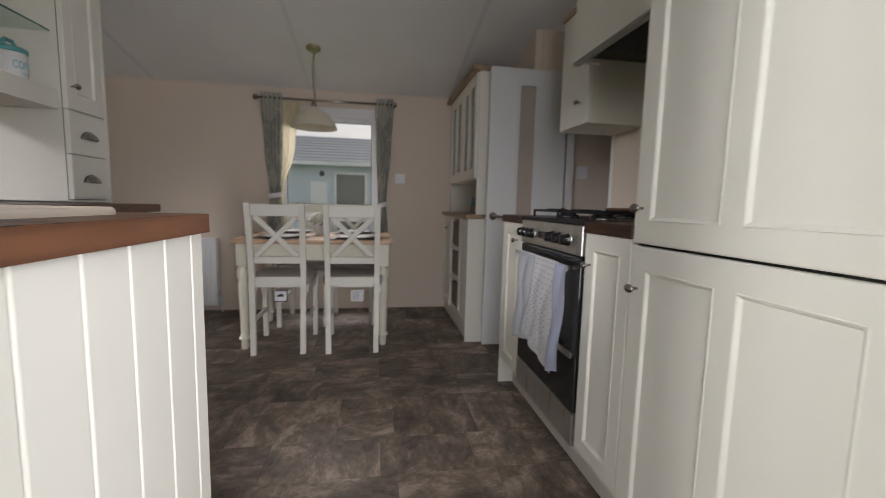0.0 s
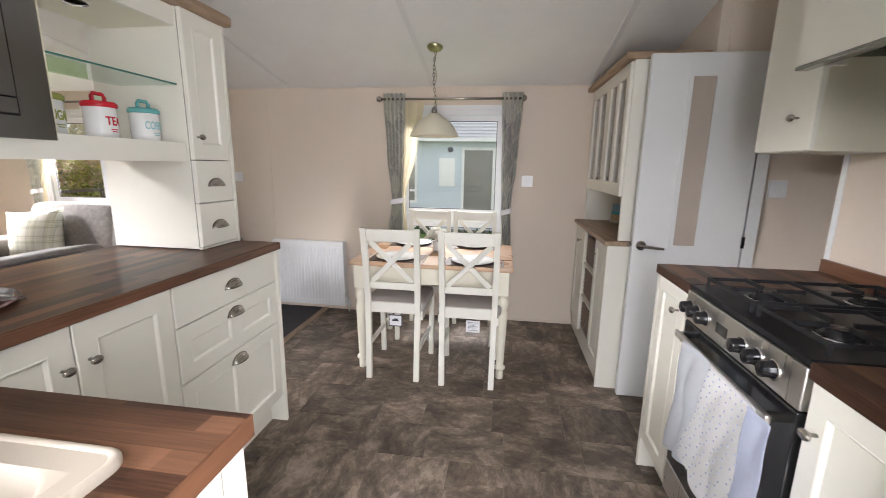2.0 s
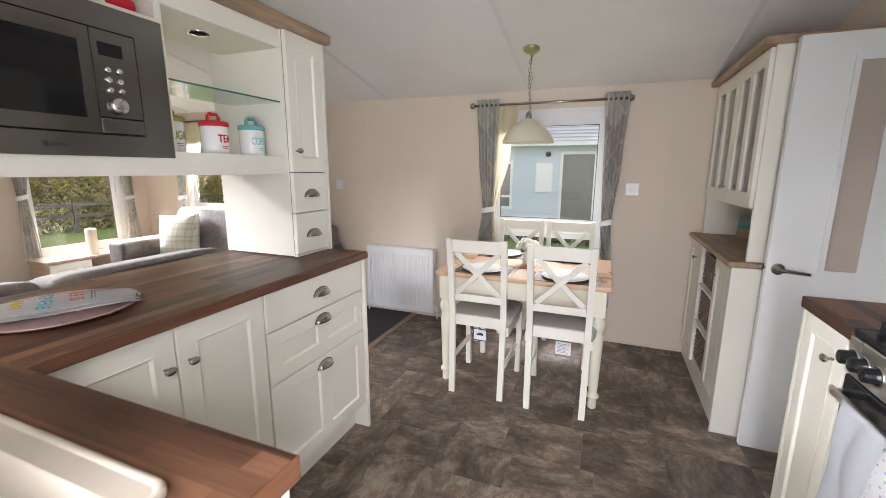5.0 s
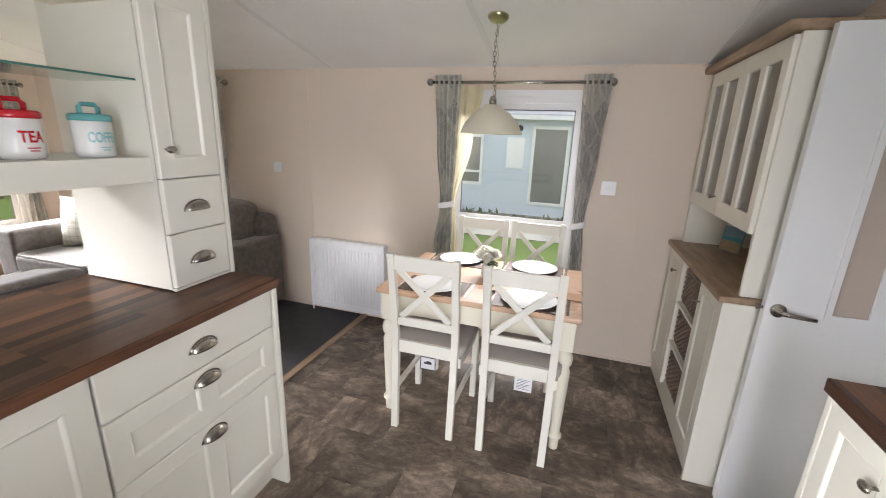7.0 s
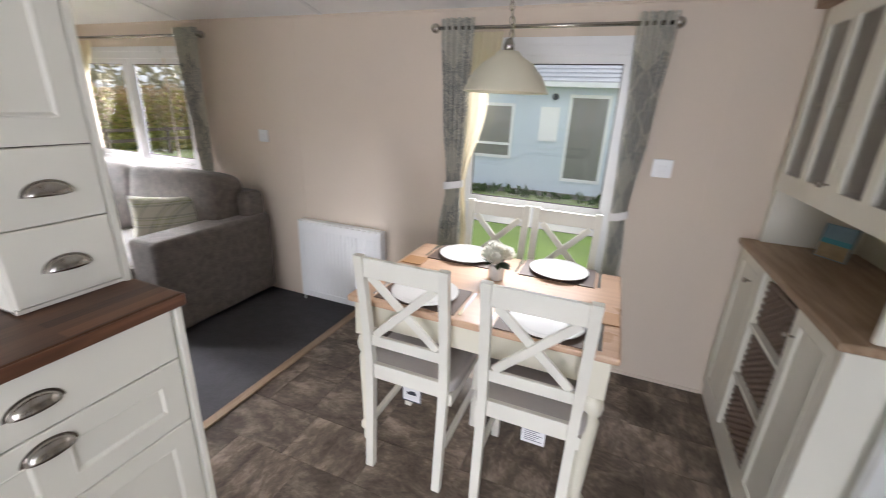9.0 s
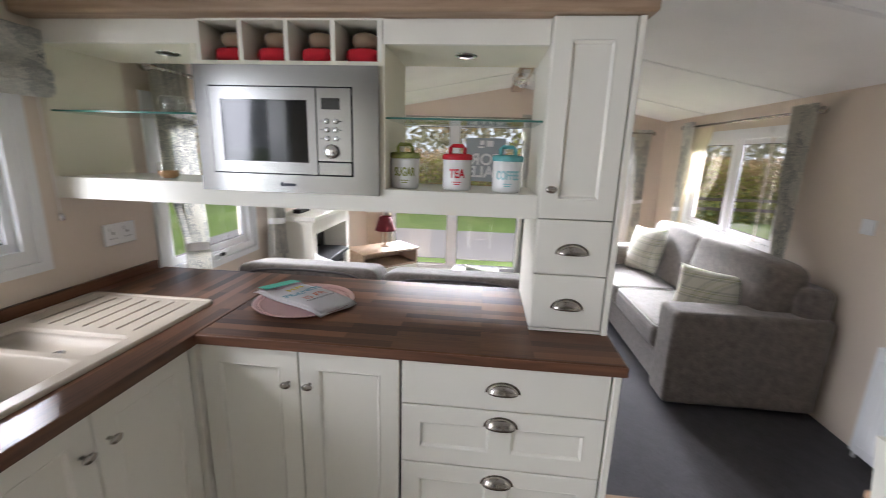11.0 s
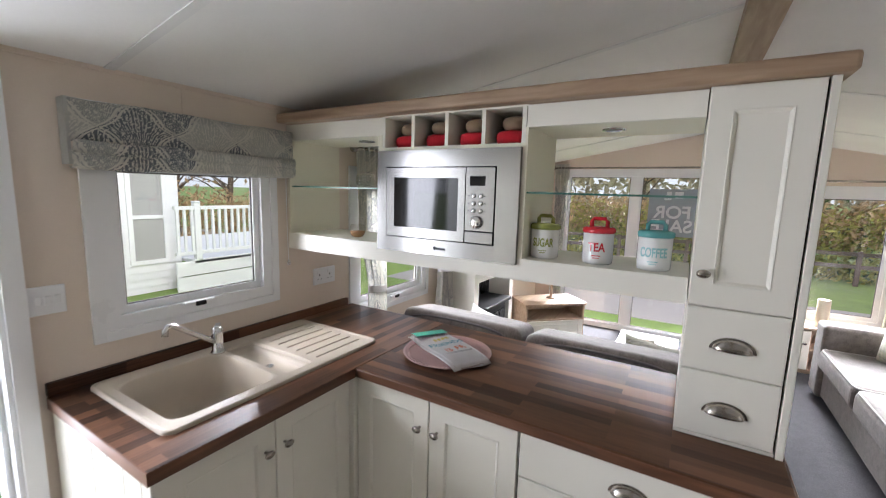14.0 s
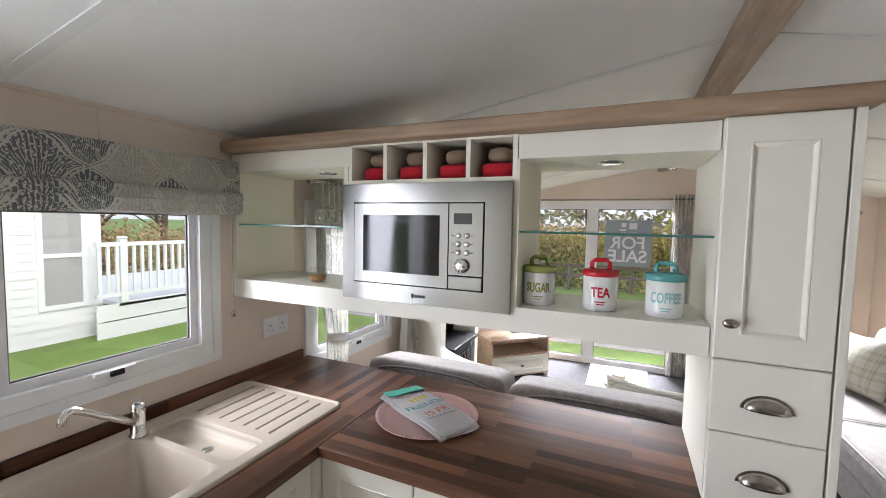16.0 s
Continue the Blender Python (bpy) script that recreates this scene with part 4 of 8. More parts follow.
snk = thing("sink_cabinet", (-0.3, 0.9, 0), "ivory two-door sink cabinet with a grooved end panel", "cabinet", "fitted base cabinets")
part("body", blocks((-0.62, -0.0, 0.62, 1.183, 0.14, 0.70), (-0.62, -0.01, 1.15, 1.183, 0.7, WB)), CREAM_IN, snk)
part("plinth", blocks((-0.74, 0.0, 1.13, 1.148, 0, 0.14)), CREAM, snk)
for xa, xb, ku in ((0.022, -0.303, 0.29), (-0.307, -0.628, 0.03)):
    fitted("door", (xa, 1.187, 0.145), "+y", xa - xb, 0.746, split_panels(xa - xb, 0.746), snk, None, "knob", (ku, 0.645))
gy = [0.60, 0.695, 0.79, 0.885, 0.98, 1.075, 1.17, 1.220]
endp = part("end_panel", blocks((0.0, 0.036, 0.60, 1.218, 0, WB)), CREAM, snk)
for a, b in zip(gy, gy[1:]):
    part("board", block(0.036, 0.044, a + 0.0015, b - 0.0015, 0.0, WB, 0.003), CREAM, endp)
# worktop with the bowl cut out of it
sw = thing("sink_worktop", (-0.6, 0.9, WB), "walnut block-effect worktop round the sink", "worktop")
BX0, BX1, BY0, BY1 = -0.425, -0.075, 0.70, 1.075
HX0 = BX0 - 0.15
for bx in ((-1.275, HX0, 0.605, 1.2275), (BX1, 0.052, 0.605, 1.2275), (HX0, BX1, 0.605, BY0), (HX0, BX1, BY1, 1.2275)):
    part("board", blocks((*bx, WB, WT)), WALNUT_X, sw)
part("edge_strip", blocks((-0.635, 0.052, 1.2275, 1.2295, WB, WT - 0.001)), WALNUT_EDGE, sw)
part("edge_strip", blocks((0.052, 0.0545, 0.605, 1.2295, WB, WT - 0.001)), WALNUT_EDGE_Y, sw)
part("upstand", block(-1.24, 0.052, K_SIDE + 0.001, K_SIDE + 0.018, WT, 0.972, 0.002), WALNUT_X, sw)

# inset sink
RX0, RX1, RY0, RY1, RZ = -0.893, -0.036, 0.632, 1.122, WT + 0.009
sink = thing("sink", (-0.47, 0.87, WT), "stone-coloured composite sink with drainer", "sink")
bm = bmesh.new()


def bowl_sheet(x0, x1, y0, y1, top, deep, r=0.05, wall=0.02):
    """A rounded basin, sheet by sheet, from the rim down to its floor."""
    def ring(ins, z, rr):
        pts = []
        for cx, cy, a0 in ((x1 - ins - rr, y1 - ins - rr, 0), (x0 + ins + rr, y1 - ins - rr, 90), (x0 + ins + rr, y0 + ins + rr, 180), (x1 - ins - rr, y0 + ins + rr, 270)):
            for k in range(7):
                a = radians(a0 + 15 * k)
                pts.append((cx + rr * math.cos(a), cy + rr * math.sin(a), z))
        return pts
    b = bmesh.new()
    rings = [ring(i, z, q) for i, z, q in ((0, top, 0.0005), (0.0005, top - 0.0005, r), (0.006, top - 0.006, r), (wall * 0.7, top - deep * 0.6, r), (wall, top - deep + 0.03, r), (wall + min(0.012, (x1 - x0) * 0.04), top - deep + 0.008, r), (wall + min(0.035, (x1 - x0) * 0.1), top - deep, r))]
    vr = [[b.verts.new(p) for p in q] for q in rings]
    for a, c in zip(vr, vr[1:]):
        for i in range(len(a)):
            b.faces.new((a[i], c[i], c[(i + 1) % len(a)], a[(i + 1) % len(a)]))
    b.faces.new(vr[-1][::-1])
    for f in b.faces:
        f.smooth = True
    return b


def rounded(x0, x1, y0, y1, r, z):
    """Points of a rectangle with rounded corners."""
    return [(cx + r * math.cos(radians(a0 + 15 * k)), cy + r * math.sin(radians(a0 + 15 * k)), z) for cx, cy, a0 in ((x1 - r, y1 - r, 0), (x0 + r, y1 - r, 90), (x0 + r, y0 + r, 180), (x1 - r, y0 + r, 270)) for k in range(7)]


def rim_bead(x0, x1, y0, y1, r, steps):
    """A moulded rim that runs round a rounded rectangle; steps: inset and height."""
    b = bmesh.new()
    loops = [[b.verts.new(p) for p in rounded(x0 + i, x1 - i, y0 + i, y1 - i, max(r - i, 0.004), z)] for i, z in steps]
    for p, q in zip(loops, loops[1:]):
        for k in range(len(p)):
            f = b.faces.new((p[k], p[(k + 1) % len(p)], q[(k + 1) % len(p)], q[k]))
            f.smooth = True
    return b


IN = 0.011
part("rim", merged(blocks((RX0 + IN, BX0 - 0.15, RY0 + IN, RY1 - IN, WT - 0.004, RZ - 0.010)),
                   blocks((BX0 - 0.15, BX0, RY0 + IN, BY0, WT, RZ), (BX0, BX1, RY0 + IN, BY0, WT, RZ), (BX1, RX1 - IN, RY0 + IN, RY1 - IN, WT, RZ), (BX0 - 0.15, BX1, BY1, RY1 - IN, WT, RZ), (BX0 - 0.022, BX0, BY0, BY1, WT, RZ))), SINK, sink)
part("rim_bead", rim_bead(RX0, RX1, RY0, RY1, 0.032, ((0.0, WT), (0.0, RZ - 0.002), (0.002, RZ + 0.001), (0.005, RZ + 0.003), (0.010, RZ + 0.003), (0.015, RZ - 0.001), (0.017, WT - 0.002))), SINK, sink)
part("basin", bowl_sheet(BX0, BX1, BY0, BY1, RZ, 0.19), SINK, sink)
part("half_bowl", bowl_sheet(BX0 - 0.15, BX0 - 0.022, BY0, BY1, RZ, 0.040, 0.022, 0.006), SINK, sink)
part("overflow", moved(lathe([(0.017, 0), (0.017, 0.003), (0.012, 0.004), (0.009, 0.002)], 18), Matrix.Translation((BX0 - 0.085, 0.90, RZ - 0.040))), CHROME, sink, "chrome overflow ring")
part("waste", moved(lathe([(0.04, 0), (0.04, 0.003), (0.03, 0.004), (0.026, 0.001)], 20), Matrix.Translation((-0.25, 0.89, RZ - 0.19))), CHROME, sink, "chrome waste")
gr = [0.70 + 0.057 * i for i in range(7)]
lands = [RY0 + 0.015] + [e for g in gr for e in (g, g + 0.010)] + [RY1 - 0.015]
dr_ribs = [(-0.855, -0.612, lands[i], lands[i + 1], RZ - 0.010, RZ - 0.002) for i in range(0, len(lands), 2)]
part("drainer", blocks((RX0 + 0.012, -0.855, RY0 + 0.015, RY1 - 0.015, RZ - 0.010, RZ - 0.002)), SINK, sink)
part("drainer", blocks((-0.612, BX0 - 0.15, RY0 + 0.015, RY1 - 0.015, RZ - 0.010, RZ - 0.002)), SINK, sink)
for rib in dr_ribs:
    part("drainer_rib", blocks(rib), SINK, sink)
TX, TY = -0.425, 0.702
tap = thing("tap", (TX, TY, RZ), "chrome single-lever kitchen tap", "tap")
part("tap_body", moved(lathe([(0.027, 0), (0.027, 0.006), (0.021, 0.012), (0.020, 0.07), (0.0205, 0.072), (0.0205, 0.098), (0.017, 0.102)], 24), Matrix.Translation((TX, TY, RZ))), CHROME, tap)
part("lever", moved(block(-0.010, 0.010, -0.034, 0.014, 0.101, 0.110, 0.004), Matrix.Translation((TX, TY, RZ)) @ pose(0, 0, 0, 0, 0, -40)), CHROME, tap)
part("spout", tube([(TX, TY, RZ + 0.040), (TX + 0.05, TY + 0.015, RZ + 0.075), (TX + 0.11, TY + 0.03, RZ + 0.117), (TX + 0.160, TY + 0.044, RZ + 0.152), (TX + 0.182, TY + 0.05, RZ + 0.166), (TX + 0.20, TY + 0.056, RZ + 0.168), (TX + 0.210, TY + 0.06, RZ + 0.158), (TX + 0.212, TY + 0.061, RZ + 0.140)], [0.0105, 0.010, 0.0095, 0.009, 0.009, 0.0095, 0.0105, 0.0105], 14), CHROME, tap)

# ---- hatch shelving over the peninsula ----
SX0, SX1 = -1.18, -0.86
hu = thing("shelf_unit", (-1.02, 1.45, 1.295), "open ivory shelf unit between kitchen and lounge", "shelf unit")
part("bottom_shelf", blocks((SX0, SX1, K_SIDE, 2.253, 1.297, 1.371)), CREAM, hu)
for y0, y1 in ((K_SIDE, 1.162), (1.764, 2.253)):
    part("top_board", blocks((SX0, SX1 - 0.018, y0, y1, 1.803, 1.868)), CREAM_IN, hu)
part("fascia", blocks((SX1 - 0.018, SX1, K_SIDE, 1.172, 1.803, 1.872)), CREAM, hu)
part("fascia", blocks((SX1 - 0.018, SX1, 1.763, 2.253, 1.803, 1.872)), CREAM, hu)
part("side_panel", blocks((SX0, SX1, K_SIDE, 0.607, 1.371, 1.803)), CREAM_IN, hu)
part("divider", blocks((SX0, SX1, 1.146, 1.162, 1.371, 1.803)), CREAM_IN, hu)
part("divider", blocks((SX0, SX1, 1.752, 1.768, 1.371, 1.803)), CREAM_IN, hu)
part("pigeonhole_floor", blocks((SX0, SX1, 1.162, 1.752, 1.742, 1.754)), CREAM_IN, hu)
part("pigeonhole_back", blocks((SX0, SX0 + 0.01, 1.162, 1.752, 1.371, 1.868)), CREAM_IN, hu)
part("pigeonhole_top", blocks((SX0 + 0.01, SX1, 1.172, 1.763, 1.868, 1.874)), CREAM, hu)
for y in (1.166, 1.306, 1.454, 1.601, 1.746):
    part("pigeonhole_divider", blocks((SX0 + 0.01, SX1 + 0.001, y, y + 0.014, 1.754, 1.868)), CREAM, hu)
for y0, y1 in ((0.607, 1.146), (1.768, 2.253)):
    gs = part("glass_shelf", blocks((-1.14, -0.875, y0, y1, 1.590, 1.596)), SHELF_GLASS, hu, "clear glass shelf with a green edge")
    part("edge", blocks((-0.875, -0.8735, y0, y1, 1.590, 1.596)), SHELF_EDGE, gs)
    part("downlight", moved(lathe([(0.030, 0), (0.036, -0.004), (0.036, 0.004)], 20), Matrix.Translation((-1.0, 0.96 if y0 < 1 else 2.005, 1.803))), CHROME, hu, "chrome recessed downlight, unlit")
part("cornice", block(-1.27, -0.802, K_SIDE, 2.527, 1.874, 1.918, 0.010, 3), OAK_Y, hu, "oak cornice rail")

tall = thing("wall_tower_cabinet", (-1.04, 2.38, WT), "ivory tower cabinet with one door and two drawers", "cabinet")
part("carcass", blocks((-1.252, -0.852, 2.256, 2.484, WT + 0.006, 1.874)), CREAM, tall)
part("side_panel", block(-1.256, -0.832, 2.486, 2.504, WT, 1.874, 0.002), CREAM, tall)
part("gap", blocks((-0.8525, -0.850, 2.258, 2.486, WT + 0.01, 1.872)), GAP, tall)
fitted("door", (-0.849, 2.257, 1.305), "+x", 0.224, 0.567, [(0.05, 0.174, 0.06, 0.507)], tall, None, "knob", (0.028, 0.09))
for z0, z1 in ((1.128, 1.302), (0.945, 1.125)):
    fitted("drawer", (-0.849, 2.257, z0), "+x", 0.224, z1 - z0, [], tall, None, "cup_pull", (0.112, (z1 - z0) / 2 - 0.008))
part("base_rail", blocks((-0.852, -0.835, 2.256, 2.484, WT + 0.003, 0.942)), CREAM, tall)

# ---- microwave ----
mw = thing("microwave", (-1.0, 1.455, 1.352), "brushed steel built-in microwave with a black window", "microwave")
part("casing", blocks((-1.165, -0.866, 1.18, 1.735, 1.373, 1.736)), BLACK, mw)
MY0, MY1, MZ0, MZ1, MX = 1.153, 1.752, 1.350, 1.740, -0.846


def ring_plate(x0, x1, outer, inner):
    """A flat frame across x, with one opening: outer and inner are (y0, y1, z0, z1)."""
    b = bmesh.new()
    loops = [[b.verts.new((x, y, z)) for y, z in ((q[0], q[2]), (q[1], q[2]), (q[1], q[3]), (q[0], q[3]))] for x in (x0, x1) for q in (outer, inner)]
    bo, bi, fo, fi = loops
    for k in range(4):
        n = (k + 1) % 4
        for quad in ((fo[k], fo[n], fi[n], fi[k]), (bo[n], bo[k], bi[k], bi[n]), (bo[k], bo[n], fo[n], fo[k]), (bi[n], bi[k], fi[k], fi[n])):
            b.faces.new(quad)
    bmesh.ops.recalc_face_normals(b, faces=b.faces[:])
    return b


part("trim_frame", ring_plate(-0.866, MX, (MY0, MY1, MZ0, MZ1), (MY0 + 0.046, MY1 - 0.082, MZ0 + 0.057, MZ1 - 0.061)), STEEL, mw)
part("seal", blocks((-0.860, MX - 0.004, MY0 + 0.046, MY1 - 0.082, MZ0 + 0.057, MZ1 - 0.061)), BLACK, mw)
mdoor = part("door", ring_plate(MX - 0.005, MX + 0.004, (MY0 + 0.0505, 1.553, MZ0 + 0.0615, MZ1 - 0.0655), (MY0 + 0.087, 1.525, MZ0 + 0.098, MZ1 - 0.102)), STEEL, mw)
part("door_window", blocks((MX - 0.006, MX + 0.002, MY0 + 0.087, 1.525, MZ0 + 0.098, MZ1 - 0.102)), BLACK_GLASS, mdoor, "black glass oven window")
cp = part("control_panel", blocks((MX - 0.004, MX + 0.003, 1.556, MY1 - 0.0865, MZ0 + 0.105, MZ1 - 0.0655)), STEEL, mw)
part("door_button", block(MX - 0.004, MX + 0.004, 1.556, MY1 - 0.0865, MZ0 + 0.0615, MZ0 + 0.101, 0.002), STEEL, mw)
part("display", blocks((MX + 0.003, MX + 0.0045, 1.572, 1.630, 1.612, 1.645)), BLACK_GLASS, cp, "dark display")
for r in range(3):
    for c in range(2):
        part("button", moved(lathe([(0.008, 0), (0.008, 0.004), (0.006, 0.006)], 14), facing((MX + 0.003, 1.588 + 0.028 * c, 1.577 - 0.026 * r), "+x")), CHROME, cp)
        part("legend", blocks((MX + 0.003, MX + 0.0036, 1.628 if c else 1.566, 1.635 if c else 1.573, 1.576 - 0.026 * r, 1.578 - 0.026 * r)), INK, cp)
part("dial", moved(lathe([(0.022, 0), (0.022, 0.012), (0.019, 0.016), (0.004, 0.017)], 24), facing((MX + 0.003, 1.602, 1.485), "+x")), CHROME, cp, "chrome timer dial")
part("maker_mark", blocks((MX, MX + 0.001, 1.425, 1.435, MZ0 + 0.020, MZ0 + 0.034), (MX, MX + 0.001, 1.438, 1.475, MZ0 + 0.022, MZ0 + 0.030)), INK, mw)

for i, y in enumerate((1.243, 1.388, 1.535, 1.681)):
    tw = thing("rolled_towel", (-0.97, y, 1.754), "red towel roll topped with fawn cloth in a pigeonhole", "towel", "towels in the pigeonholes")
    part("red_roll", puff(-0.975, y, 1.754 + 0.026, 0.17, 0.112, 0.052, 0.55, 0.6, 20, 10), RED_CLOTH, tw)
    part("fawn_roll", puff(-0.975, y + 0.004, 1.754 + 0.074, 0.15, 0.086, 0.056, 0.8, 0.8, 18, 10), TAN_CLOTH, tw, "fawn cloth roll")


def wrapped(text, size, radius, z, stretch=1.0):
    """Letters bent round a jar of that radius, facing its +x side."""
    b = lettering(text, size, 0.0006, 0.0009)
    for v in b.verts:
        a = v.co.x * stretch / radius
        rr = radius + 0.0006 + v.co.z
        v.co = Vector((rr * math.cos(a), rr * math.sin(a), z + v.co.y))
    return b


def canister(word, lid, ink, label, at, turn=0):
    jar = thing("canister", (0, 0, 0), label, "canister", "kitchen canisters")
    part("jar", lathe([(0.040, 0), (0.0465, 0.004), (0.0475, 0.02), (0.0475, 0.098), (0.044, 0.102)], 36), CERAMIC, jar)
    ld = part("lid", lathe([(0.049, 0.100), (0.051, 0.103), (0.051, 0.114), (0.045, 0.119), (0.01, 0.121)], 36), lid, jar)
    part("lid_handle", tube([(0, -0.024, 0.117), (0, -0.024, 0.137), (0, -0.017, 0.145), (0, 0.017, 0.145), (0, 0.024, 0.137), (0, 0.024, 0.117)], 0.0065, 10), lid, ld)
    part("lettering", wrapped(word, 0.039, 0.0475, 0.055, 0.58 if len(word) > 3 else 0.75), ink, jar)
    for k in range(2):
        part("small_print", wrapped("-" * (5 if k else 7), 0.012, 0.0475, 0.030 - 0.007 * k), ink, jar)
    jar.matrix_basis = pose(*at, 0, 0, turn)
    return jar


canister("SUGAR", OLIVE, OLIVE, "white ceramic sugar canister with olive lid", (-0.955, 1.815, 1.371), 8)
canister("TEA", RED, RED, "white ceramic tea canister with red lid", (-0.955, 1.992, 1.371), 4)
canister("COFFEE", TEAL, PALE_TEAL, "white ceramic coffee canister with teal lid", (-0.945, 2.158, 1.371), 0)


# ---- kitchen: fridge housing, cooker and hood ----
WK, KB = 0.917, 0.879                         # worktop beside the cooker
CX = 1.068                                    # plane of the cabinet bodies behind the fronts
fr = thing("fridge_housing", (1.36, 1.05, 0), "tall ivory fridge-freezer housing with panelled doors", "cabinet")
part("carcass", blocks((CX, EAST, 0.742, 1.346, 0.10, 1.93)), CREAM_IN, fr)
part("plinth", blocks((1.125, 1.14, 0.742, 1.346, 0, 0.10)), CREAM, fr)
part("gap", blocks((CX - 0.002, CX, 0.744, 1.344, 0.10, 1.925)), GAP, fr)
FW = 0.598
up = fitted("door", (CX - 0.002, 1.344, 0.872), "-x", FW, 1.05, split_panels(FW, 1.05, 2, 0.058, 0.05), fr, None, "knob", (0.03, 0.09))
lo = fitted("door", (CX - 0.002, 1.344, 0.105), "-x", FW, 0.760, split_panels(FW, 0.760, 2, 0.058, 0.05), fr, None, "knob", (0.03, 0.65))
part("cornice", block(1.02, EAST, 0.73, 1.36, 1.93, 1.95, 0.004), OAK_Y, fr, "oak cornice rail")

n1 = thing("base_cabinet", (1.36, 1.47, 0), "narrow ivory base cabinet beside the fridge housing", "cabinet", "fitted base cabinets")
part("body", blocks((CX, EAST, 1.348, 1.592, 0.14, KB)), CREAM_IN, n1)
part("plinth", blocks((1.125, 1.14, 1.346, 1.600, 0, 0.14)), CREAM, n1)
fitted("door", (CX, 1.592, 0.145), "-x", 0.242, 0.735, split_panels(0.242, 0.735, 1, 0.05), n1, None, "knob", (0.035, 0.635))
n2 = thing("base_cabinet", (1.36, 2.33, 0), "narrow ivory base cabinet at the corridor end", "cabinet", "fitted base cabinets")
part("body", blocks((CX, EAST, 2.182, 2.440, 0.14, KB)), CREAM_IN, n2)
part("plinth", blocks((1.125, 1.14, 1.600, 2.44, 0, 0.14)), CREAM, n2)
part("end_panel", block(1.050, EAST, 2.442, 2.462, 0, KB, 0.002), CREAM, n2)
fitted("door", (CX, 2.438, 0.145), "-x", 0.252, 0.735, split_panels(0.252, 0.735, 1, 0.05), n2, None, "knob", (0.2, 0.655))
for y0, y1 in ((1.348, 1.604), (2.172, 2.480)):
    wk = thing("cooker_worktop", (1.35, (y0 + y1) / 2, KB), "walnut block-effect worktop piece beside the cooker", "worktop", "cooker worktops")
    part("board", block(1.046, EAST - 0.002, y0, y1, KB, WK, 0.005, 2), WALNUT_Y, wk)
    part("upstand", block(EAST - 0.02, EAST - 0.002, y0, y1, WK, 0.965, 0.002), WALNUT_Y, wk)

ck = thing("cooker", (1.36, 1.888, 0), "freestanding steel and black gas cooker", "cooker")
CY0, CY1, CF = 1.606, 2.170, 1.046
part("body", blocks((CF + 0.022, EAST - 0.03, CY0, CY1, 0.13, 0.902)), STEEL, ck)
part("hob_plate", block(CF + 0.004, EAST - 0.03, CY0, CY1, 0.902, 0.918, 0.004), HOB, ck, "black hob plate")
panel = part("control_panel", block(CF - 0.002, CF + 0.022, CY0, CY1, 0.800, 0.900, 0.004), STEEL_BRIGHT, ck)
for y in (2.135, 2.085, 2.030, 1.830, 1.765, 1.700):
    k = part("control_knob", moved(lathe([(0.022, 0), (0.022, 0.006), (0.019, 0.010), (0.018, 0.030), (0.012, 0.033)], 20), facing((CF - 0.002, y, 0.848), "-x")), GLOSS_BLACK, panel, "black control knob")
    part("collar", moved(lathe([(0.0245, 0), (0.0245, 0.003), (0.022, 0.004)], 20), facing((CF - 0.002, y, 0.848), "-x")), CHROME, k, "chrome collar")
part("clock", blocks((CF - 0.0035, CF - 0.002, 1.905, 1.965, 0.832, 0.862)), BLACK_GLASS, panel)
odoor = part("oven_door", block(CF, CF + 0.022, CY0 + 0.004, CY1 - 0.004, 0.255, 0.795, 0.004), BLACK_GLASS, ck, "black glass oven door")
for z in (0.745, 0.44):
    part("handle" if z > 0.5 else "grill_trim", block(CF - 0.042 if z > 0.5 else CF - 0.006, CF - 0.028 if z > 0.5 else CF, CY0 + 0.03, CY1 - 0.03, z, z + 0.022, 0.005), STEEL_BRIGHT, odoor, "brushed steel bar")
for y in (CY0 + 0.05, CY1 - 0.05):
    part("handle_post", blocks((CF - 0.03, CF, y - 0.008, y + 0.008, 0.748, 0.764)), STEEL, odoor)
part("drawer_front", block(CF, CF + 0.02, CY0 + 0.004, CY1 - 0.004, 0.135, 0.250, 0.003), STEEL_BRIGHT, ck, "brushed steel lower panel")
for yc in (1.75, 2.03):
    for xc in (1.20, 1.47):
        part("burner", moved(lathe([(0.045, 0), (0.045, 0.010), (0.034, 0.014), (0.034, 0.020), (0.02, 0.023)], 20), Matrix.Translation((xc, yc, 0.918))), BLACK, ck)
        part("burner_ring", moved(lathe([(0.052, 0), (0.052, 0.004), (0.046, 0.006)], 20), Matrix.Translation((xc, yc, 0.918))), CHROME, ck)
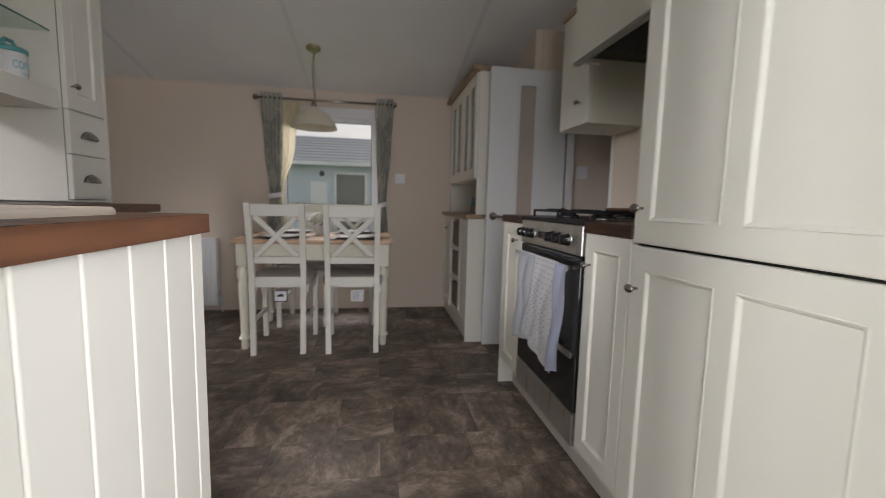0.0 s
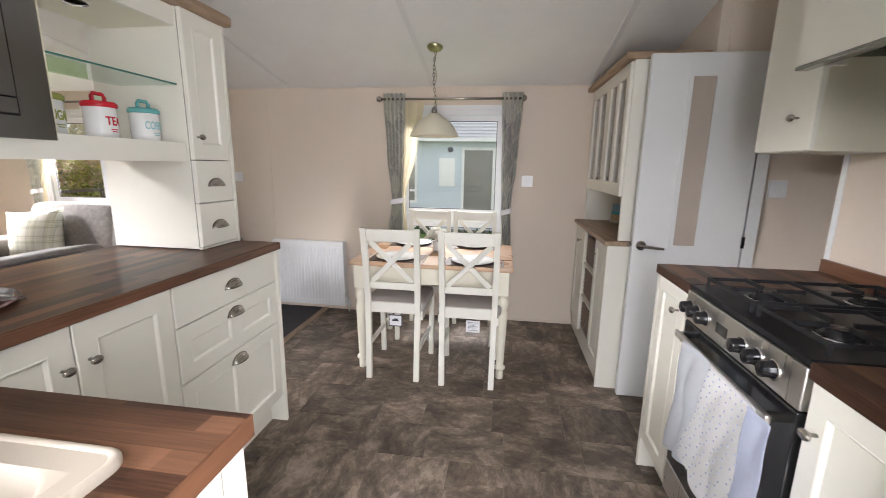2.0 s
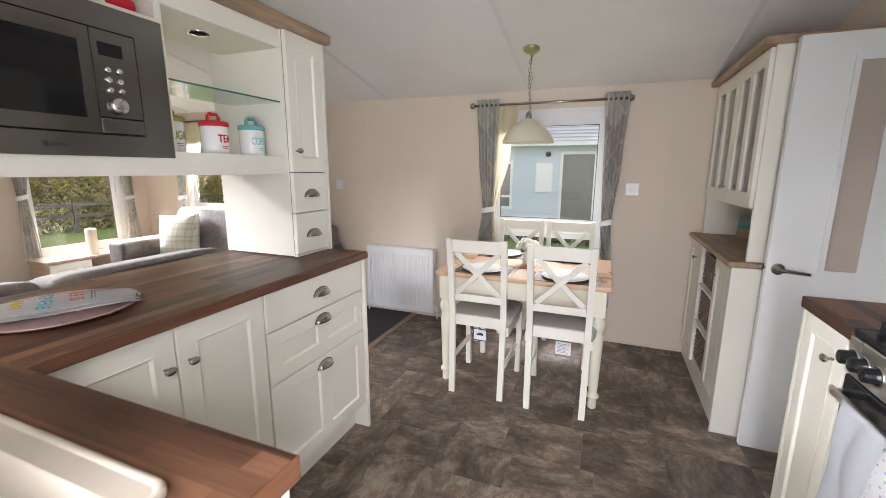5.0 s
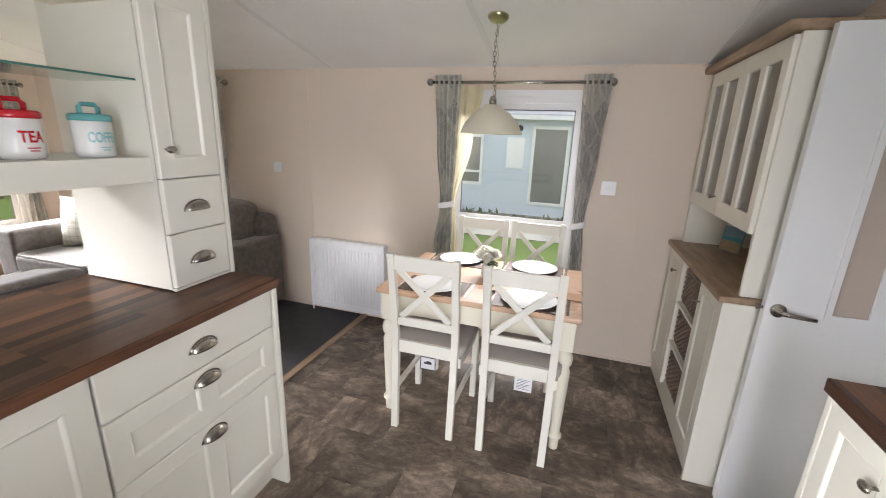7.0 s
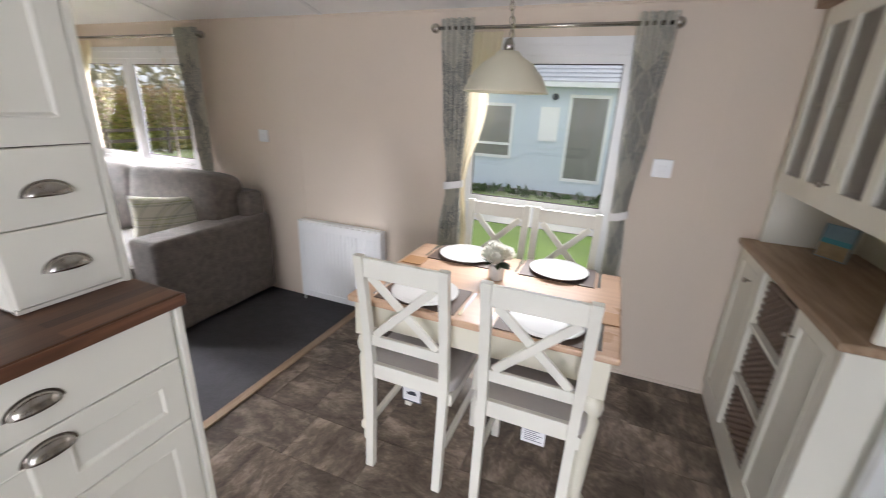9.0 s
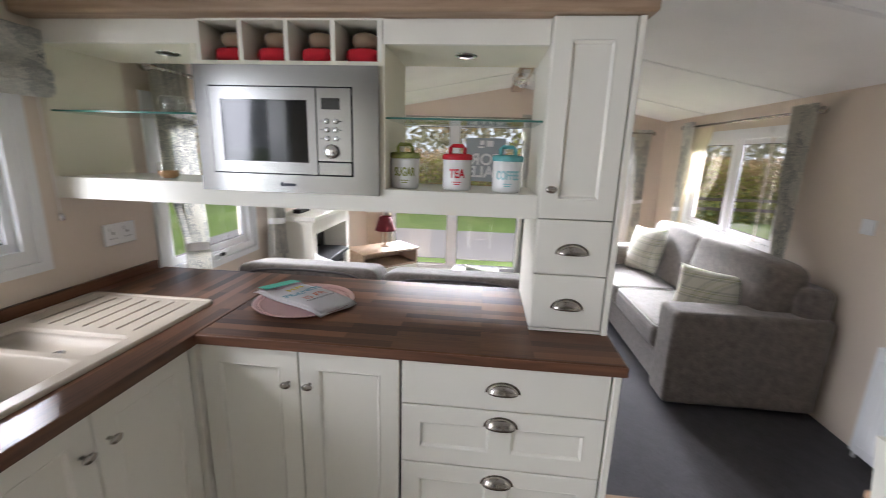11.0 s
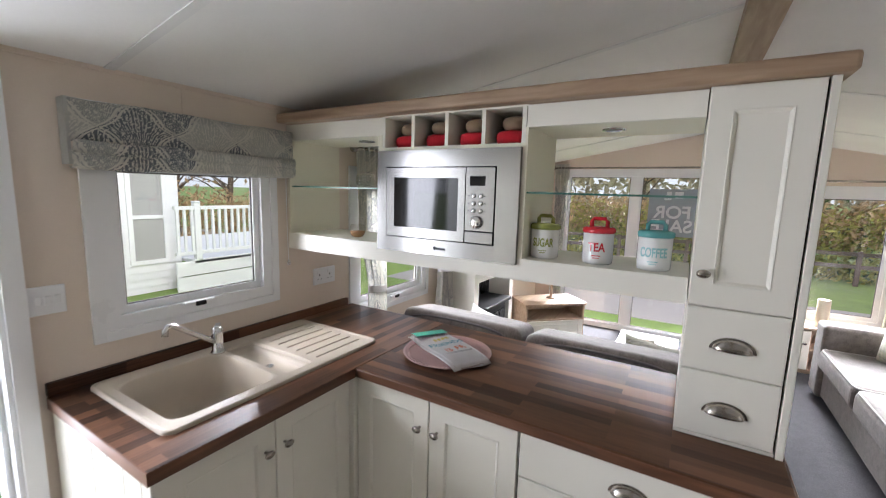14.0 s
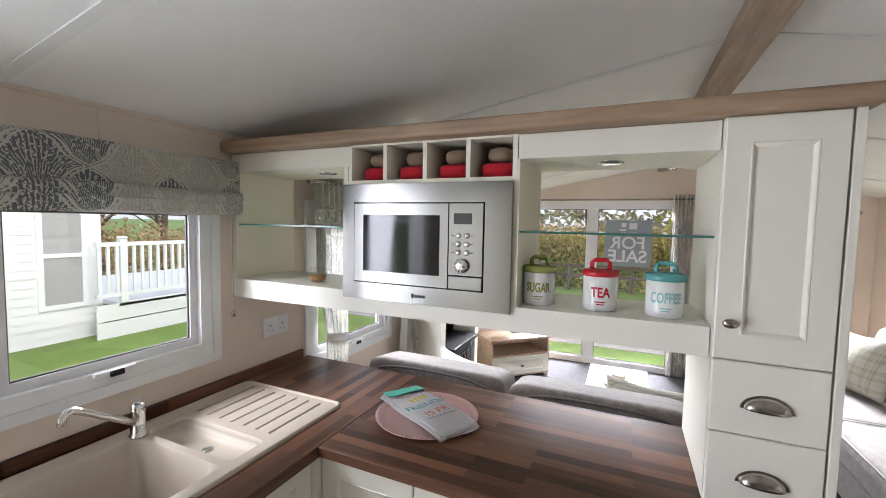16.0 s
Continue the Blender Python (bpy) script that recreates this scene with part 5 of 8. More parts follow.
for y0, y1 in ((1.625, 1.875), (1.900, 2.152)):
    ym = (y0 + y1) / 2
    g = [(1.09, 1.097, y0, y1, 0.940, 0.950), (1.578, 1.585, y0, y1, 0.940, 0.950), (1.097, 1.578, y0, y0 + 0.007, 0.940, 0.950), (1.097, 1.578, y1 - 0.007, y1, 0.940, 0.950), (1.332, 1.339, y0 + 0.007, y1 - 0.007, 0.940, 0.950)]
    for xc in (1.20, 1.47):
        g += [(xc - 0.10, xc - 0.026, ym - 0.0035, ym + 0.0035, 0.942, 0.954), (xc + 0.026, xc + 0.10, ym - 0.0035, ym + 0.0035, 0.942, 0.954), (xc - 0.0035, xc + 0.0035, y0 + 0.007, ym - 0.026, 0.942, 0.954), (xc - 0.0035, xc + 0.0035, ym + 0.026, y1 - 0.007, 0.942, 0.954)]
    g += [(x, x + 0.008, y, y + 0.008, 0.918, 0.940) for x in (1.09, 1.577) for y in (y0, y1 - 0.008)]
    part("pan_support", blocks(*g), IRON, ck, "cast iron pan support")
part("splash_lid", blocks((EAST - 0.03, EAST - 0.022, CY0 + 0.01, CY1 - 0.01, 0.93, 1.335)), SPLASH, ck, "raised dark glass hob lid")
part("lid_strip", blocks((EAST - 0.032, EAST - 0.03, CY0 + 0.01, CY1 - 0.01, 0.935, 0.965)), STEEL, ck)


def cloth(name, bm_mat, x, y0, y1, top, low0, low1, folds, amp, parent, flare=0.0, n=26, m=22):
    """A towel hung over the oven rail: a wavy sheet from top down to a slanting hem."""
    b = bmesh.new()
    grid = []
    for j in range(m + 1):
        v = j / m
        row = []
        for i in range(n + 1):
            u = i / n
            hem = low0 + (low1 - low0) * u
            z = top + (hem - top) * v
            y = y1 + flare * v + (y0 - y1 - flare * v) * u * (1 - 0.10 * v * math.sin(u * 3))
            dx = amp * (0.25 + v) * math.sin(folds * math.pi * u + 0.7) * 0.5 + 0.004 * math.sin(9 * v + 4 * u)
            row.append(b.verts.new((x - 0.006 - abs(dx) - 0.012 * v, y, z)))
        grid.append(row)
    for r0, r1 in zip(grid, grid[1:]):
        for i in range(n):
            f = b.faces.new((r0[i], r0[i + 1], r1[i + 1], r1[i]))
            f.smooth = True
    bmesh.ops.solidify(b, geom=b.faces[:], thickness=0.003)
    return part(name, b, bm_mat, parent)


t1 = thing("tea_towel", (1.0, 2.08, 0.45), "plain pale grey tea towel over the oven rail", "towel", "towels on the oven rail")
cloth("cloth", LINEN_PALE, 1.002, 1.870, 2.040, 0.777, 0.395, 0.43, 2.0, 0.02, t1)
t2 = thing("tea_towel", (1.0, 1.86, 0.3), "white tea towel with tiny blue motifs and a blue back", "towel", "towels on the oven rail")
cl = cloth("cloth", LINEN, 0.996, 1.640, 1.850, 0.777, 0.450, 0.385, 3.0, 0.016, t2, 0.085)
cloth("blue_fold", LINEN_BLUE, 0.992, 1.580, 1.665, 0.774, 0.39, 0.42, 1.0, 0.02, t2, 0.0, 10)
motifs = bmesh.new()
for j in range(17):
    for i in range(8):
        v = (j + 0.5) / 18
        u = (i + 0.5 + 0.25 * (j % 2)) / 8.5
        hem = 0.450 - 0.065 * u
        z, y = 0.777 + (hem - 0.777) * v, 1.850 + 0.085 * v - (0.21 + 0.085 * v) * u * (1 - 0.10 * v * math.sin(u * 3))
        dx = 0.016 * (0.25 + v) * math.sin(3 * math.pi * u + 0.7) * 0.5 + 0.004 * math.sin(9 * v + 4 * u)
        x = 0.996 - 0.0105 - abs(dx) - 0.012 * v
        bounds(motifs, x - 0.001, x + 0.001, y - 0.0017, y + 0.0017, z - 0.002, z + 0.002)
tagged(part("motif_print", motifs, PRINT_BLUE, cl), kind="stuff")

hw = thing("wall_cabinet", (1.5, 2.35, 1.36), "ivory wall cabinet beside the cooker hood", "cabinet")
part("body", blocks((1.368, EAST, 2.205, 2.494, 1.36, 1.92)), CREAM_IN, hw)
fitted("door", (1.368, 2.494, 1.362), "-x", 0.288, 0.556, [], hw, None, "knob", (0.218, 0.105))
part("cornice", block(1.34, EAST, 2.10, 2.505, 1.92, 1.945, 0.004), OAK_Y, hw, "oak cornice rail")
hood = thing("cooker_hood", (1.45, 1.78, 1.59), "ivory canopy cooker hood with a dark underside", "cooker hood")
part("fascia", blocks((1.232, 1.250, 1.36, 2.125, 1.592, 1.92)), CREAM, hood)
part("return_panel", blocks((1.250, 1.348, 2.107, 2.125, 1.592, 1.92)), CREAM, hood)
part("lip", block(1.228, 1.262, 1.36, 2.129, 1.580, 1.592, 0.003), STEEL, hood, "steel lip")
part("underside", blocks((1.250, EAST, 1.36, 2.107, 1.612, 1.625)), BLACK, hood, "black hood underside")
part("filter", blocks((1.30, 1.60, 1.45, 2.0, 1.606, 1.612)), IRON, hood)
part("top", blocks((1.25, EAST, 1.36, 2.107, 1.90, 1.92)), CREAM_IN, hood)

# ---- dresser ----
ds = thing("dresser", (1.2, 3.62, 0), "ivory dresser with glazed doors, oak top and basket shelves", "dresser")
part("base_body", blocks((1.02, 1.418, 3.120, 3.42, 0.0, 0.868), (1.02, 1.418, 3.76, W_SIDE - 0.004, 0.0, 0.868), (1.36, 1.418, 3.42, 3.76, 0.0, 0.868), (1.02, 1.36, 3.42, 3.76, 0.0, 0.13)), CREAM, ds)
for z in (0.370, 0.610):
    part("basket_shelf", blocks((1.004, 1.36, 3.42, 3.76, z, z + 0.016)), CREAM, ds)
part("top_rail", blocks((1.02, 1.36, 3.42, 3.76, 0.85, 0.868)), CREAM, ds)
part("end_panel", block(1.000, 1.42, 3.104, 3.120, 0.0, 0.868, 0.002), CREAM, ds)
fitted("door", (1.02, 3.415, 0.10), "-x", 0.290, 0.764, split_panels(0.29, 0.764, 1, 0.05), ds, None, "knob", (0.035, 0.665))
fitted("door", (1.02, W_SIDE - 0.02, 0.10), "-x", 0.340, 0.764, split_panels(0.34, 0.764, 1, 0.05), ds, None, "knob", (0.22, 0.665))
part("oak_top", block(0.982, 1.418, 3.098, W_SIDE - 0.003, 0.869, 0.897, 0.006, 3), OAK_Y, ds, "oak-effect top")
part("upper_side", block(1.056, 1.418, 3.118, 3.136, 0.898, 1.852, 0.002), CREAM, ds)
part("upper_side", blocks((1.056, 1.418, 4.085, W_SIDE - 0.004, 0.898, 1.852)), CREAM, ds)
part("upper_back", blocks((1.402, 1.416, 3.136, 4.085, 0.898, 1.852)), CREAM_IN, ds)
part("upper_floor", blocks((1.062, 1.402, 3.136, 4.085, 1.140, 1.158)), CREAM, ds)
part("upper_shelf", blocks((1.09, 1.402, 3.136, 4.085, 1.49, 1.502)), CREAM_IN, ds)
part("upper_top", blocks((1.062, 1.402, 3.136, 4.085, 1.836, 1.852)), CREAM_IN, ds)
for yr, w in ((3.578, 0.44), (4.060, 0.478)):
    h, z0 = 0.698, 1.148
    st, pw = 0.052, None
    pw = (w - 3 * st) / 2
    mm = facing((1.060, yr, z0), "-x")
    dr = part("glazed_door", moved(blocks((0, st, 0, h, 0, 0.02)), mm), CREAM, ds)
    for name, bx in (("stile", (st + pw, 2 * st + pw, 0.07, h - 0.07)), ("stile", (w - st, w, 0, h)), ("rail", (st, w - st, 0, 0.07)), ("rail", (st, w - st, h - 0.07, h))):
        part(name, moved(blocks((*bx, 0, 0.02)), mm), CREAM, dr)
    for u in (st, 2 * st + pw):
        g = part("pane", moved(blocks((u, u + pw, 0.07, h - 0.07, 0.008, 0.011)), mm), GLAZED, dr)
        g.visible_shadow = False
    if yr > 3.7:
        shared("knob", KNOB, mm @ Matrix.Translation((w - 0.028, 0.085, 0.02)), dr, "brushed nickel knob")
part("cornice", block(1.006, 1.418, 3.106, W_SIDE - 0.003, 1.853, 1.888, 0.008, 3), OAK_Y, ds, "oak cornice rail")
for i, z in enumerate((0.131, 0.387, 0.627)):
    bk = thing("basket", (1.18, 3.59, z), "brown woven wicker basket in the dresser", "basket", "dresser baskets")
    h = 0.190
    part("base", blocks((1.03, 1.34, 3.435, 3.745, z, z + 0.01)), WICKER, bk)
    weave = bmesh.new()
    for r in range(12):
        za = z + 0.012 + r * (h - 0.02) / 12
        for k in range(15):
            ya = 3.432 + k * 0.021
            o = 0.0035 if (r + k) % 2 else -0.0035
            bounds(weave, 1.022 - o, 1.034 - o, ya, ya + 0.0195, za, za + 0.0125)
    tagged(part("weave", weave, WICKER, bk), "woven wicker strands", kind="stuff")
    part("side", blocks((1.034, 1.34, 3.432, 3.444, z + 0.01, z + h), (1.034, 1.34, 3.736, 3.748, z + 0.01, z + h), (1.328, 1.34, 3.444, 3.736, z + 0.01, z + h)), WICKER, bk)
    part("rim", tube([(1.026, 3.436, z + h), (1.026, 3.744, z + h)], 0.008, 8), WICKER, bk)
ph = thing("picture_card", (1.27, 3.93, 0.897), "small seaside picture card standing on the dresser", "picture")
mm = Matrix.Translation((1.25, 3.93, 0.898)) @ pose(0, 0, 0, -8, 0, -55)
part("card", moved(blocks((-0.06, 0.06, 0, 0.006, 0, 0.14)), mm), PHOTO_SKY, ph)
part("land", moved(blocks((-0.056, 0.056, -0.0015, 0, 0.004, 0.062)), mm), PHOTO_SAND, ph, "printed sandy foreground")
part("distance", moved(blocks((-0.056, 0.056, -0.0012, 0, 0.062, 0.082)), mm), PRINT_TEAL, ph)

# ---- dining set ----
tb = thing("dining_table", (-0.01, 3.42, 0), "cream dining table with turned legs and pine top", "table")
part("tabletop", block(-0.512, 0.488, 3.058, 3.795, 0.690, 0.718, 0.009, 3), TABLE_TOP, tb, "waxed pine tabletop")
LEG = mesh_of("leg", merged(block(-0.034, 0.034, -0.034, 0.034, 0.545, 0.690, 0.003),
                            lathe([(0.016, 0), (0.022, 0.005), (0.023, 0.05), (0.021, 0.062), (0.034, 0.070), (0.034, 0.082), (0.022, 0.090), (0.024, 0.12), (0.034, 0.40), (0.035, 0.43), (0.026, 0.452), (0.037, 0.470), (0.041, 0.495), (0.036, 0.520), (0.026, 0.532), (0.033, 0.545)], 24)), TABLE_PAINT)
for x in (-0.452, 0.430):
    for y in (3.108, 3.748):
        shared("leg", LEG, Matrix.Translation((x, y, 0)), tb, "turned cream leg")
for a in ((-0.42, 0.40, 3.090, 3.110), (-0.42, 0.40, 3.745, 3.765)):
    part("apron", blocks((*a, 0.585, 0.690)), TABLE_PAINT, tb)
for a in ((-0.470, -0.450, 3.14, 3.715), (0.430, 0.450, 3.14, 3.715)):
    part("apron", blocks((*a, 0.585, 0.690)), TABLE_PAINT, tb)


def slat(p, q, w, d, way=(0, 1, 0)):
    """A flat bar from p to q, w wide and d deep."""
    p, q = Vector(p), Vector(q)
    z = (q - p).normalized()
    y = Vector(way)
    x = y.cross(z).normalized()
    y = z.cross(x)
    b = block(-w / 2, w / 2, -d / 2, d / 2, 0, (q - p).length, 0.002, 1)
    b.transform(Matrix(((x.x, y.x, z.x, p.x), (x.y, y.y, z.y, p.y), (x.z, y.z, z.z, p.z), (0, 0, 0, 1))))
    return b


def dining_chair():
    c = thing("dining_chair", (0, 0, 0), "off-white cross-back dining chair with grey seat pad", "chair", "dining chairs")

    def back_y(z):
        return 0.02 * min(z / 0.46, 1) if z < 0.46 else 0.02 - 0.062 * ((z - 0.46) / 0.485) ** 1.3
    for s in (-1, 1):
        post = bmesh.new()
        rings = []
        for z in (0, 0.2, 0.40, 0.50, 0.62, 0.76, 0.88, 0.945):
            xx, yy = s * (0.148 + 0.008 * z), back_y(z)
            rings.append([post.verts.new((xx + dx, yy + dy, z)) for dx, dy in ((-0.0165, -0.014), (0.0165, -0.014), (0.0165, 0.014), (-0.0165, 0.014))])
        for a, b in zip(rings, rings[1:]):
            for i in range(4):
                post.faces.new((a[i], a[(i + 1) % 4], b[(i + 1) % 4], b[i]))
        post.faces.new(rings[0][::-1])
        post.faces.new(rings[-1])
        part("back_leg", post, CHAIR_PAINT, c)
        part("leg", slat((s * 0.17, 0.395, 0), (s * 0.175, 0.385, 0.43), 0.032, 0.032), CHAIR_PAINT, c)
        part("side_rail", blocks((s * 0.168 - 0.011, s * 0.168 + 0.011, 0.03, 0.37, 0.385, 0.435)), CHAIR_PAINT, c)
        part("stretcher", blocks((s * 0.160 - 0.009, s * 0.160 + 0.009, 0.025, 0.38, 0.19, 0.215)), CHAIR_PAINT, c)
    for name, z0, z1, d in (("top_rail", 0.868, 0.938, 0.018), ("lower_rail", 0.575, 0.618, 0.016), ("seat_rail", 0.425, 0.490, 0.020)):
        zm = (z0 + z1) / 2
        x = 0.131 + 0.008 * zm
        part(name, block(-x, x, back_y(zm) - d / 2, back_y(zm) + d / 2, z0, z1, 0.003), CHAIR_PAINT, c)
    part("cross_bar", slat((-0.122, back_y(0.62), 0.620), (0.122, back_y(0.865), 0.866), 0.030, 0.012), CHAIR_PAINT, c)
    part("cross_bar", slat((0.122, back_y(0.62) + 0.004, 0.620), (-0.122, back_y(0.865) + 0.004, 0.866), 0.030, 0.012), CHAIR_PAINT, c)
    part("front_rail", blocks((-0.16, 0.16, 0.372, 0.394, 0.385, 0.435)), CHAIR_PAINT, c)
    part("seat_pad", puff(0, 0.215, 0.462, 0.385, 0.40, 0.062, 0.35, 0.28), SEAT, c, "grey woven seat pad")
    return c


ch = dining_chair()
ch.matrix_basis = pose(-0.2185, 2.985, 0, 0, 0, 0)
c2 = copy_thing(ch, pose(0.235, 2.970, 0, 0, 0, 0))
copy_thing(ch, pose(-0.172, 3.965, 0, 0, 0, 180))
copy_thing(ch, pose(0.192, 3.965, 0, 0, 0, 180))
for x, y, lab in ((-0.215, 3.045, 0), (0.262, 3.035, 1)):
    tg = thing("care_tag", (x, y, 0.36), "white printed care tag hanging under a chair seat", "tag", "chair tags")
    part("card", blocks((x - 0.041, x + 0.041, y, y + 0.002, 0.3220, 0.3960)), PAPER, tg)
    if lab == 0:
        part("border", blocks((x - 0.041, x + 0.041, y - 0.001, y, 0.3220, 0.3270), (x - 0.041, x + 0.041, y - 0.001, y, 0.3910, 0.3960), (x - 0.041, x - 0.037, y - 0.001, y, 0.3270, 0.3910), (x + 0.037, x + 0.041, y - 0.001, y, 0.3270, 0.3910)), INK, tg)
        part("print", blocks((x - 0.02, x + 0.02, y - 0.001, y, 0.3550, 0.3660), (x - 0.008, x + 0.015, y - 0.001, y, 0.3660, 0.3720)), INK, tg)
    else:
        part("print", blocks(*[(x - 0.03, x + 0.03 - 0.01 * (k % 3), y - 0.001, y, 0.3820 - 0.008 * k, 0.3845 - 0.008 * k) for k in range(7)]), PRINT_GREY, tg)

for i, (x, y, up) in enumerate(((-0.24, 3.695, 1), (0.213, 3.700, 1), (-0.24, 3.200, 0), (0.240, 3.180, 0))):
    pm = single("placemat", block(x - 0.165, x + 0.165, y - 0.105 - 0.01, y + 0.105, 0.718, 0.722, 0.001, 1), PLACEMAT, "dark brown placemat on the table", "placemat", "place settings")
    pl = single("plate", moved(lathe([(0.075, 0.0), (0.085, 0.002), (0.10, 0.006), (0.132, 0.013), (0.134, 0.015), (0.130, 0.0155), (0.098, 0.009), (0.085, 0.005), (0.001, 0.0045)], 48), Matrix.Translation((x, y, 0.722))), CERAMIC, "white dinner plate on a placemat", "plate", "place settings")
    for side in (-1, 1):
        fx = x + side * 0.182
        fy = y
        fk = merged(block(fx - 0.005, fx + 0.005, fy - 0.09, fy + 0.02, 0.7182, 0.7205, 0.001, 1), block(fx - 0.010, fx + 0.010, fy + 0.02, fy + 0.085, 0.7182, 0.7205, 0.001, 1)) if side < 0 else block(fx - 0.007, fx + 0.007, fy - 0.10, fy + 0.10, 0.7182, 0.7205, 0.001, 1)
        single("fork" if side < 0 else "knife", fk, CHROME, "polished steel fork beside a plate" if side < 0 else "polished steel knife beside a plate", "cutlery", "place settings")
for x, y in ((-0.44, 3.52), (0.43, 3.32), (-0.005, 3.36)):
    single("coaster", block(x - 0.05, x + 0.05, y - 0.05, y + 0.05, 0.718, 0.723, 0.002), COASTER, "tan wooden coaster on the table", "coaster", "coasters")
vs = thing("flower_vase", (-0.03, 3.49, 0.718), "small white pot of cream artificial roses", "vase")
part("pot", moved(lathe([(0.030, 0), (0.033, 0.004), (0.036, 0.07), (0.034, 0.074), (0.031, 0.06), (0.002, 0.058)], 24), Matrix.Translation((-0.03, 3.49, 0.718))), CERAMIC, vs)
rng = random.Random(4)
for k, (dx, dy, dz, r) in enumerate(((0, 0, 0.125, 0.042), (-0.04, -0.01, 0.112, 0.037), (0.038, 0.012, 0.115, 0.038), (0.0, -0.04, 0.108, 0.036), (0.012, 0.04, 0.112, 0.035), (-0.03, 0.03, 0.13, 0.033))):
    fb = bmesh.new()
    for q in range(34):
        lv = q / 34
        a = q * 2.4
        rr = r * (0.15 + 0.85 * lv)
        c = Vector((rr * 0.62 * math.cos(a), rr * 0.62 * math.sin(a), r * (0.55 - 0.95 * lv * lv)))
        o = Vector((math.cos(a), math.sin(a), 0.6 - lv)).normalized()
        s = Vector((-math.sin(a), math.cos(a), 0))
        w = r * (0.22 + 0.42 * lv)
        h = r * (0.55 + 0.25 * lv)
        u = (Vector((0, 0, 1)) + o * (0.1 + 0.7 * lv)).normalized()
        v = [fb.verts.new(c + p) for p in (-s * w * 0.5 - u * h * 0.5, s * w * 0.5 - u * h * 0.5, s * w + u * h * 0.2 + o * 0.003, s * w * 0.5 + u * h * 0.55 + o * 0.007, -s * w * 0.5 + u * h * 0.55 + o * 0.007, -s * w + u * h * 0.2 + o * 0.003)]
        f = fb.faces.new(v)
        f.smooth = True
    part("rose", moved(fb, Matrix.Translation((-0.03 + dx, 3.49 + dy, 0.718 + dz))), PETAL, vs)
lf = bmesh.new()
for q in range(14):
    a = rng.uniform(0, 6.28) if q > 5 else rng.uniform(-0.9, 0.9)
    c = Vector((-0.03 + 0.05 * math.cos(a), 3.49 + 0.05 * math.sin(a), 0.718 + rng.uniform(0.07, 0.10)))
    d = Vector((math.cos(a), math.sin(a), rng.uniform(-0.4, 0.3)))
    s = Vector((-math.sin(a), math.cos(a), 0)) * 0.014
    lf.faces.new([lf.verts.new(p) for p in (c - d * 0.025, c + s, c + d * 0.03, c - s)])
part("leaves", lf, LEAF, vs, "dark green leaves")

# ---- pendant, radiator, switches ----
pn = thing("pendant_lamp", (-0.065, 3.505, 1.487), "cream enamel dome pendant lamp on a chain", "lamp")
PX, PY, PT = -0.065, 3.505, ceiling_z(3.505)
part("ceiling_rose", moved(lathe([(0.052, 0.004), (0.052, -0.006), (0.040, -0.020), (0.012, -0.026)], 24), Matrix.Translation((PX, PY, PT)) @ pose(0, 0, 0, -11.7, 0, 0)), BRASS, pn, "aged brass ceiling rose")
part("cap", moved(lathe([(0.016, 1.628), (0.019, 1.630), (0.019, 1.655), (0.012, 1.672), (0.004, 1.675)], 20), Matrix.Translation((PX, PY, 0))), PEWTER, pn)
part("shade", moved(lathe([(0.018, 1.632), (0.040, 1.630), (0.052, 1.615), (0.095, 1.588), (0.135, 1.545), (0.158, 1.497), (0.162, 1.490), (0.163, 1.486), (0.157, 1.489), (0.152, 1.500), (0.128, 1.545), (0.090, 1.582), (0.046, 1.608), (0.010, 1.615)], 48), Matrix.Translation((PX, PY, 0))), SHADE_CREAM, pn, "cream enamel dome shade")
k, z = 0, 1.675
while z < PT - 0.03:
    ring = [(0.0075 * math.cos(t), 0, 0.015 * math.sin(t)) for t in [i * math.pi / 6 for i in range(13)]]
    ln = tube([Vector(p) for p in ring], 0.0018, 6)
    sway = 0.006 * math.sin(z * 16)
    part("chain_link", moved(ln, Matrix.Translation((PX + sway, PY, z + 0.012)) @ pose(0, 0, 0, 0, 0, 90 * (k % 2) + 20)), PEWTER, pn)
    z += 0.023
    k += 1
part("flex", tube([(PX + 0.004 + 0.008 * math.sin(i), PY + 0.004, 1.67 + (PT - 1.69) * i / 14) for i in range(15)], 0.0022, 6), BRASS, pn)

rd = thing("radiator", (-1.27, 4.08, 0.06), "white ribbed panel radiator on the wall", "radiator")
RA, RB = -1.602, -0.945
rb = bmesh.new()
nr = 20
pts = []
for i in range(nr * 6 + 1):
    x = RA + 0.03 + (RB - RA - 0.06) * i / (nr * 6)
    ph6 = i % 6
    pts.append((x, 4.044 - (0.004 if ph6 in (2, 3, 4) else 0)))
for (xa, ya), (xb, yb) in zip(pts, pts[1:]):
    rb.faces.new([rb.verts.new(p) for p in ((xa, ya, 0.105), (xb, yb, 0.105), (xb, yb, 0.575), (xa, ya, 0.575))])
part("ribbed_panel", rb, UPVC, rd)
part("panel_frame", blocks((RA, RB, 4.038, 4.052, 0.575, 0.628), (RA, RB, 4.038, 4.052, 0.062, 0.105), (RA, RA + 0.03, 4.038, 4.052, 0.105, 0.575), (RB - 0.03, RB, 4.038, 4.052, 0.105, 0.575)), UPVC, rd)
part("end_cap", block(RB, RB + 0.004, 4.036, 4.105, 0.058, 0.634, 0.0015, 1), UPVC, rd)
part("end_cap", block(RA - 0.004, RA, 4.036, 4.105, 0.058, 0.634, 0.0015, 1), UPVC, rd)
part("top_grille", blocks((RA, RB, 4.052, 4.105, 0.628, 0.634)), UPVC, rd)
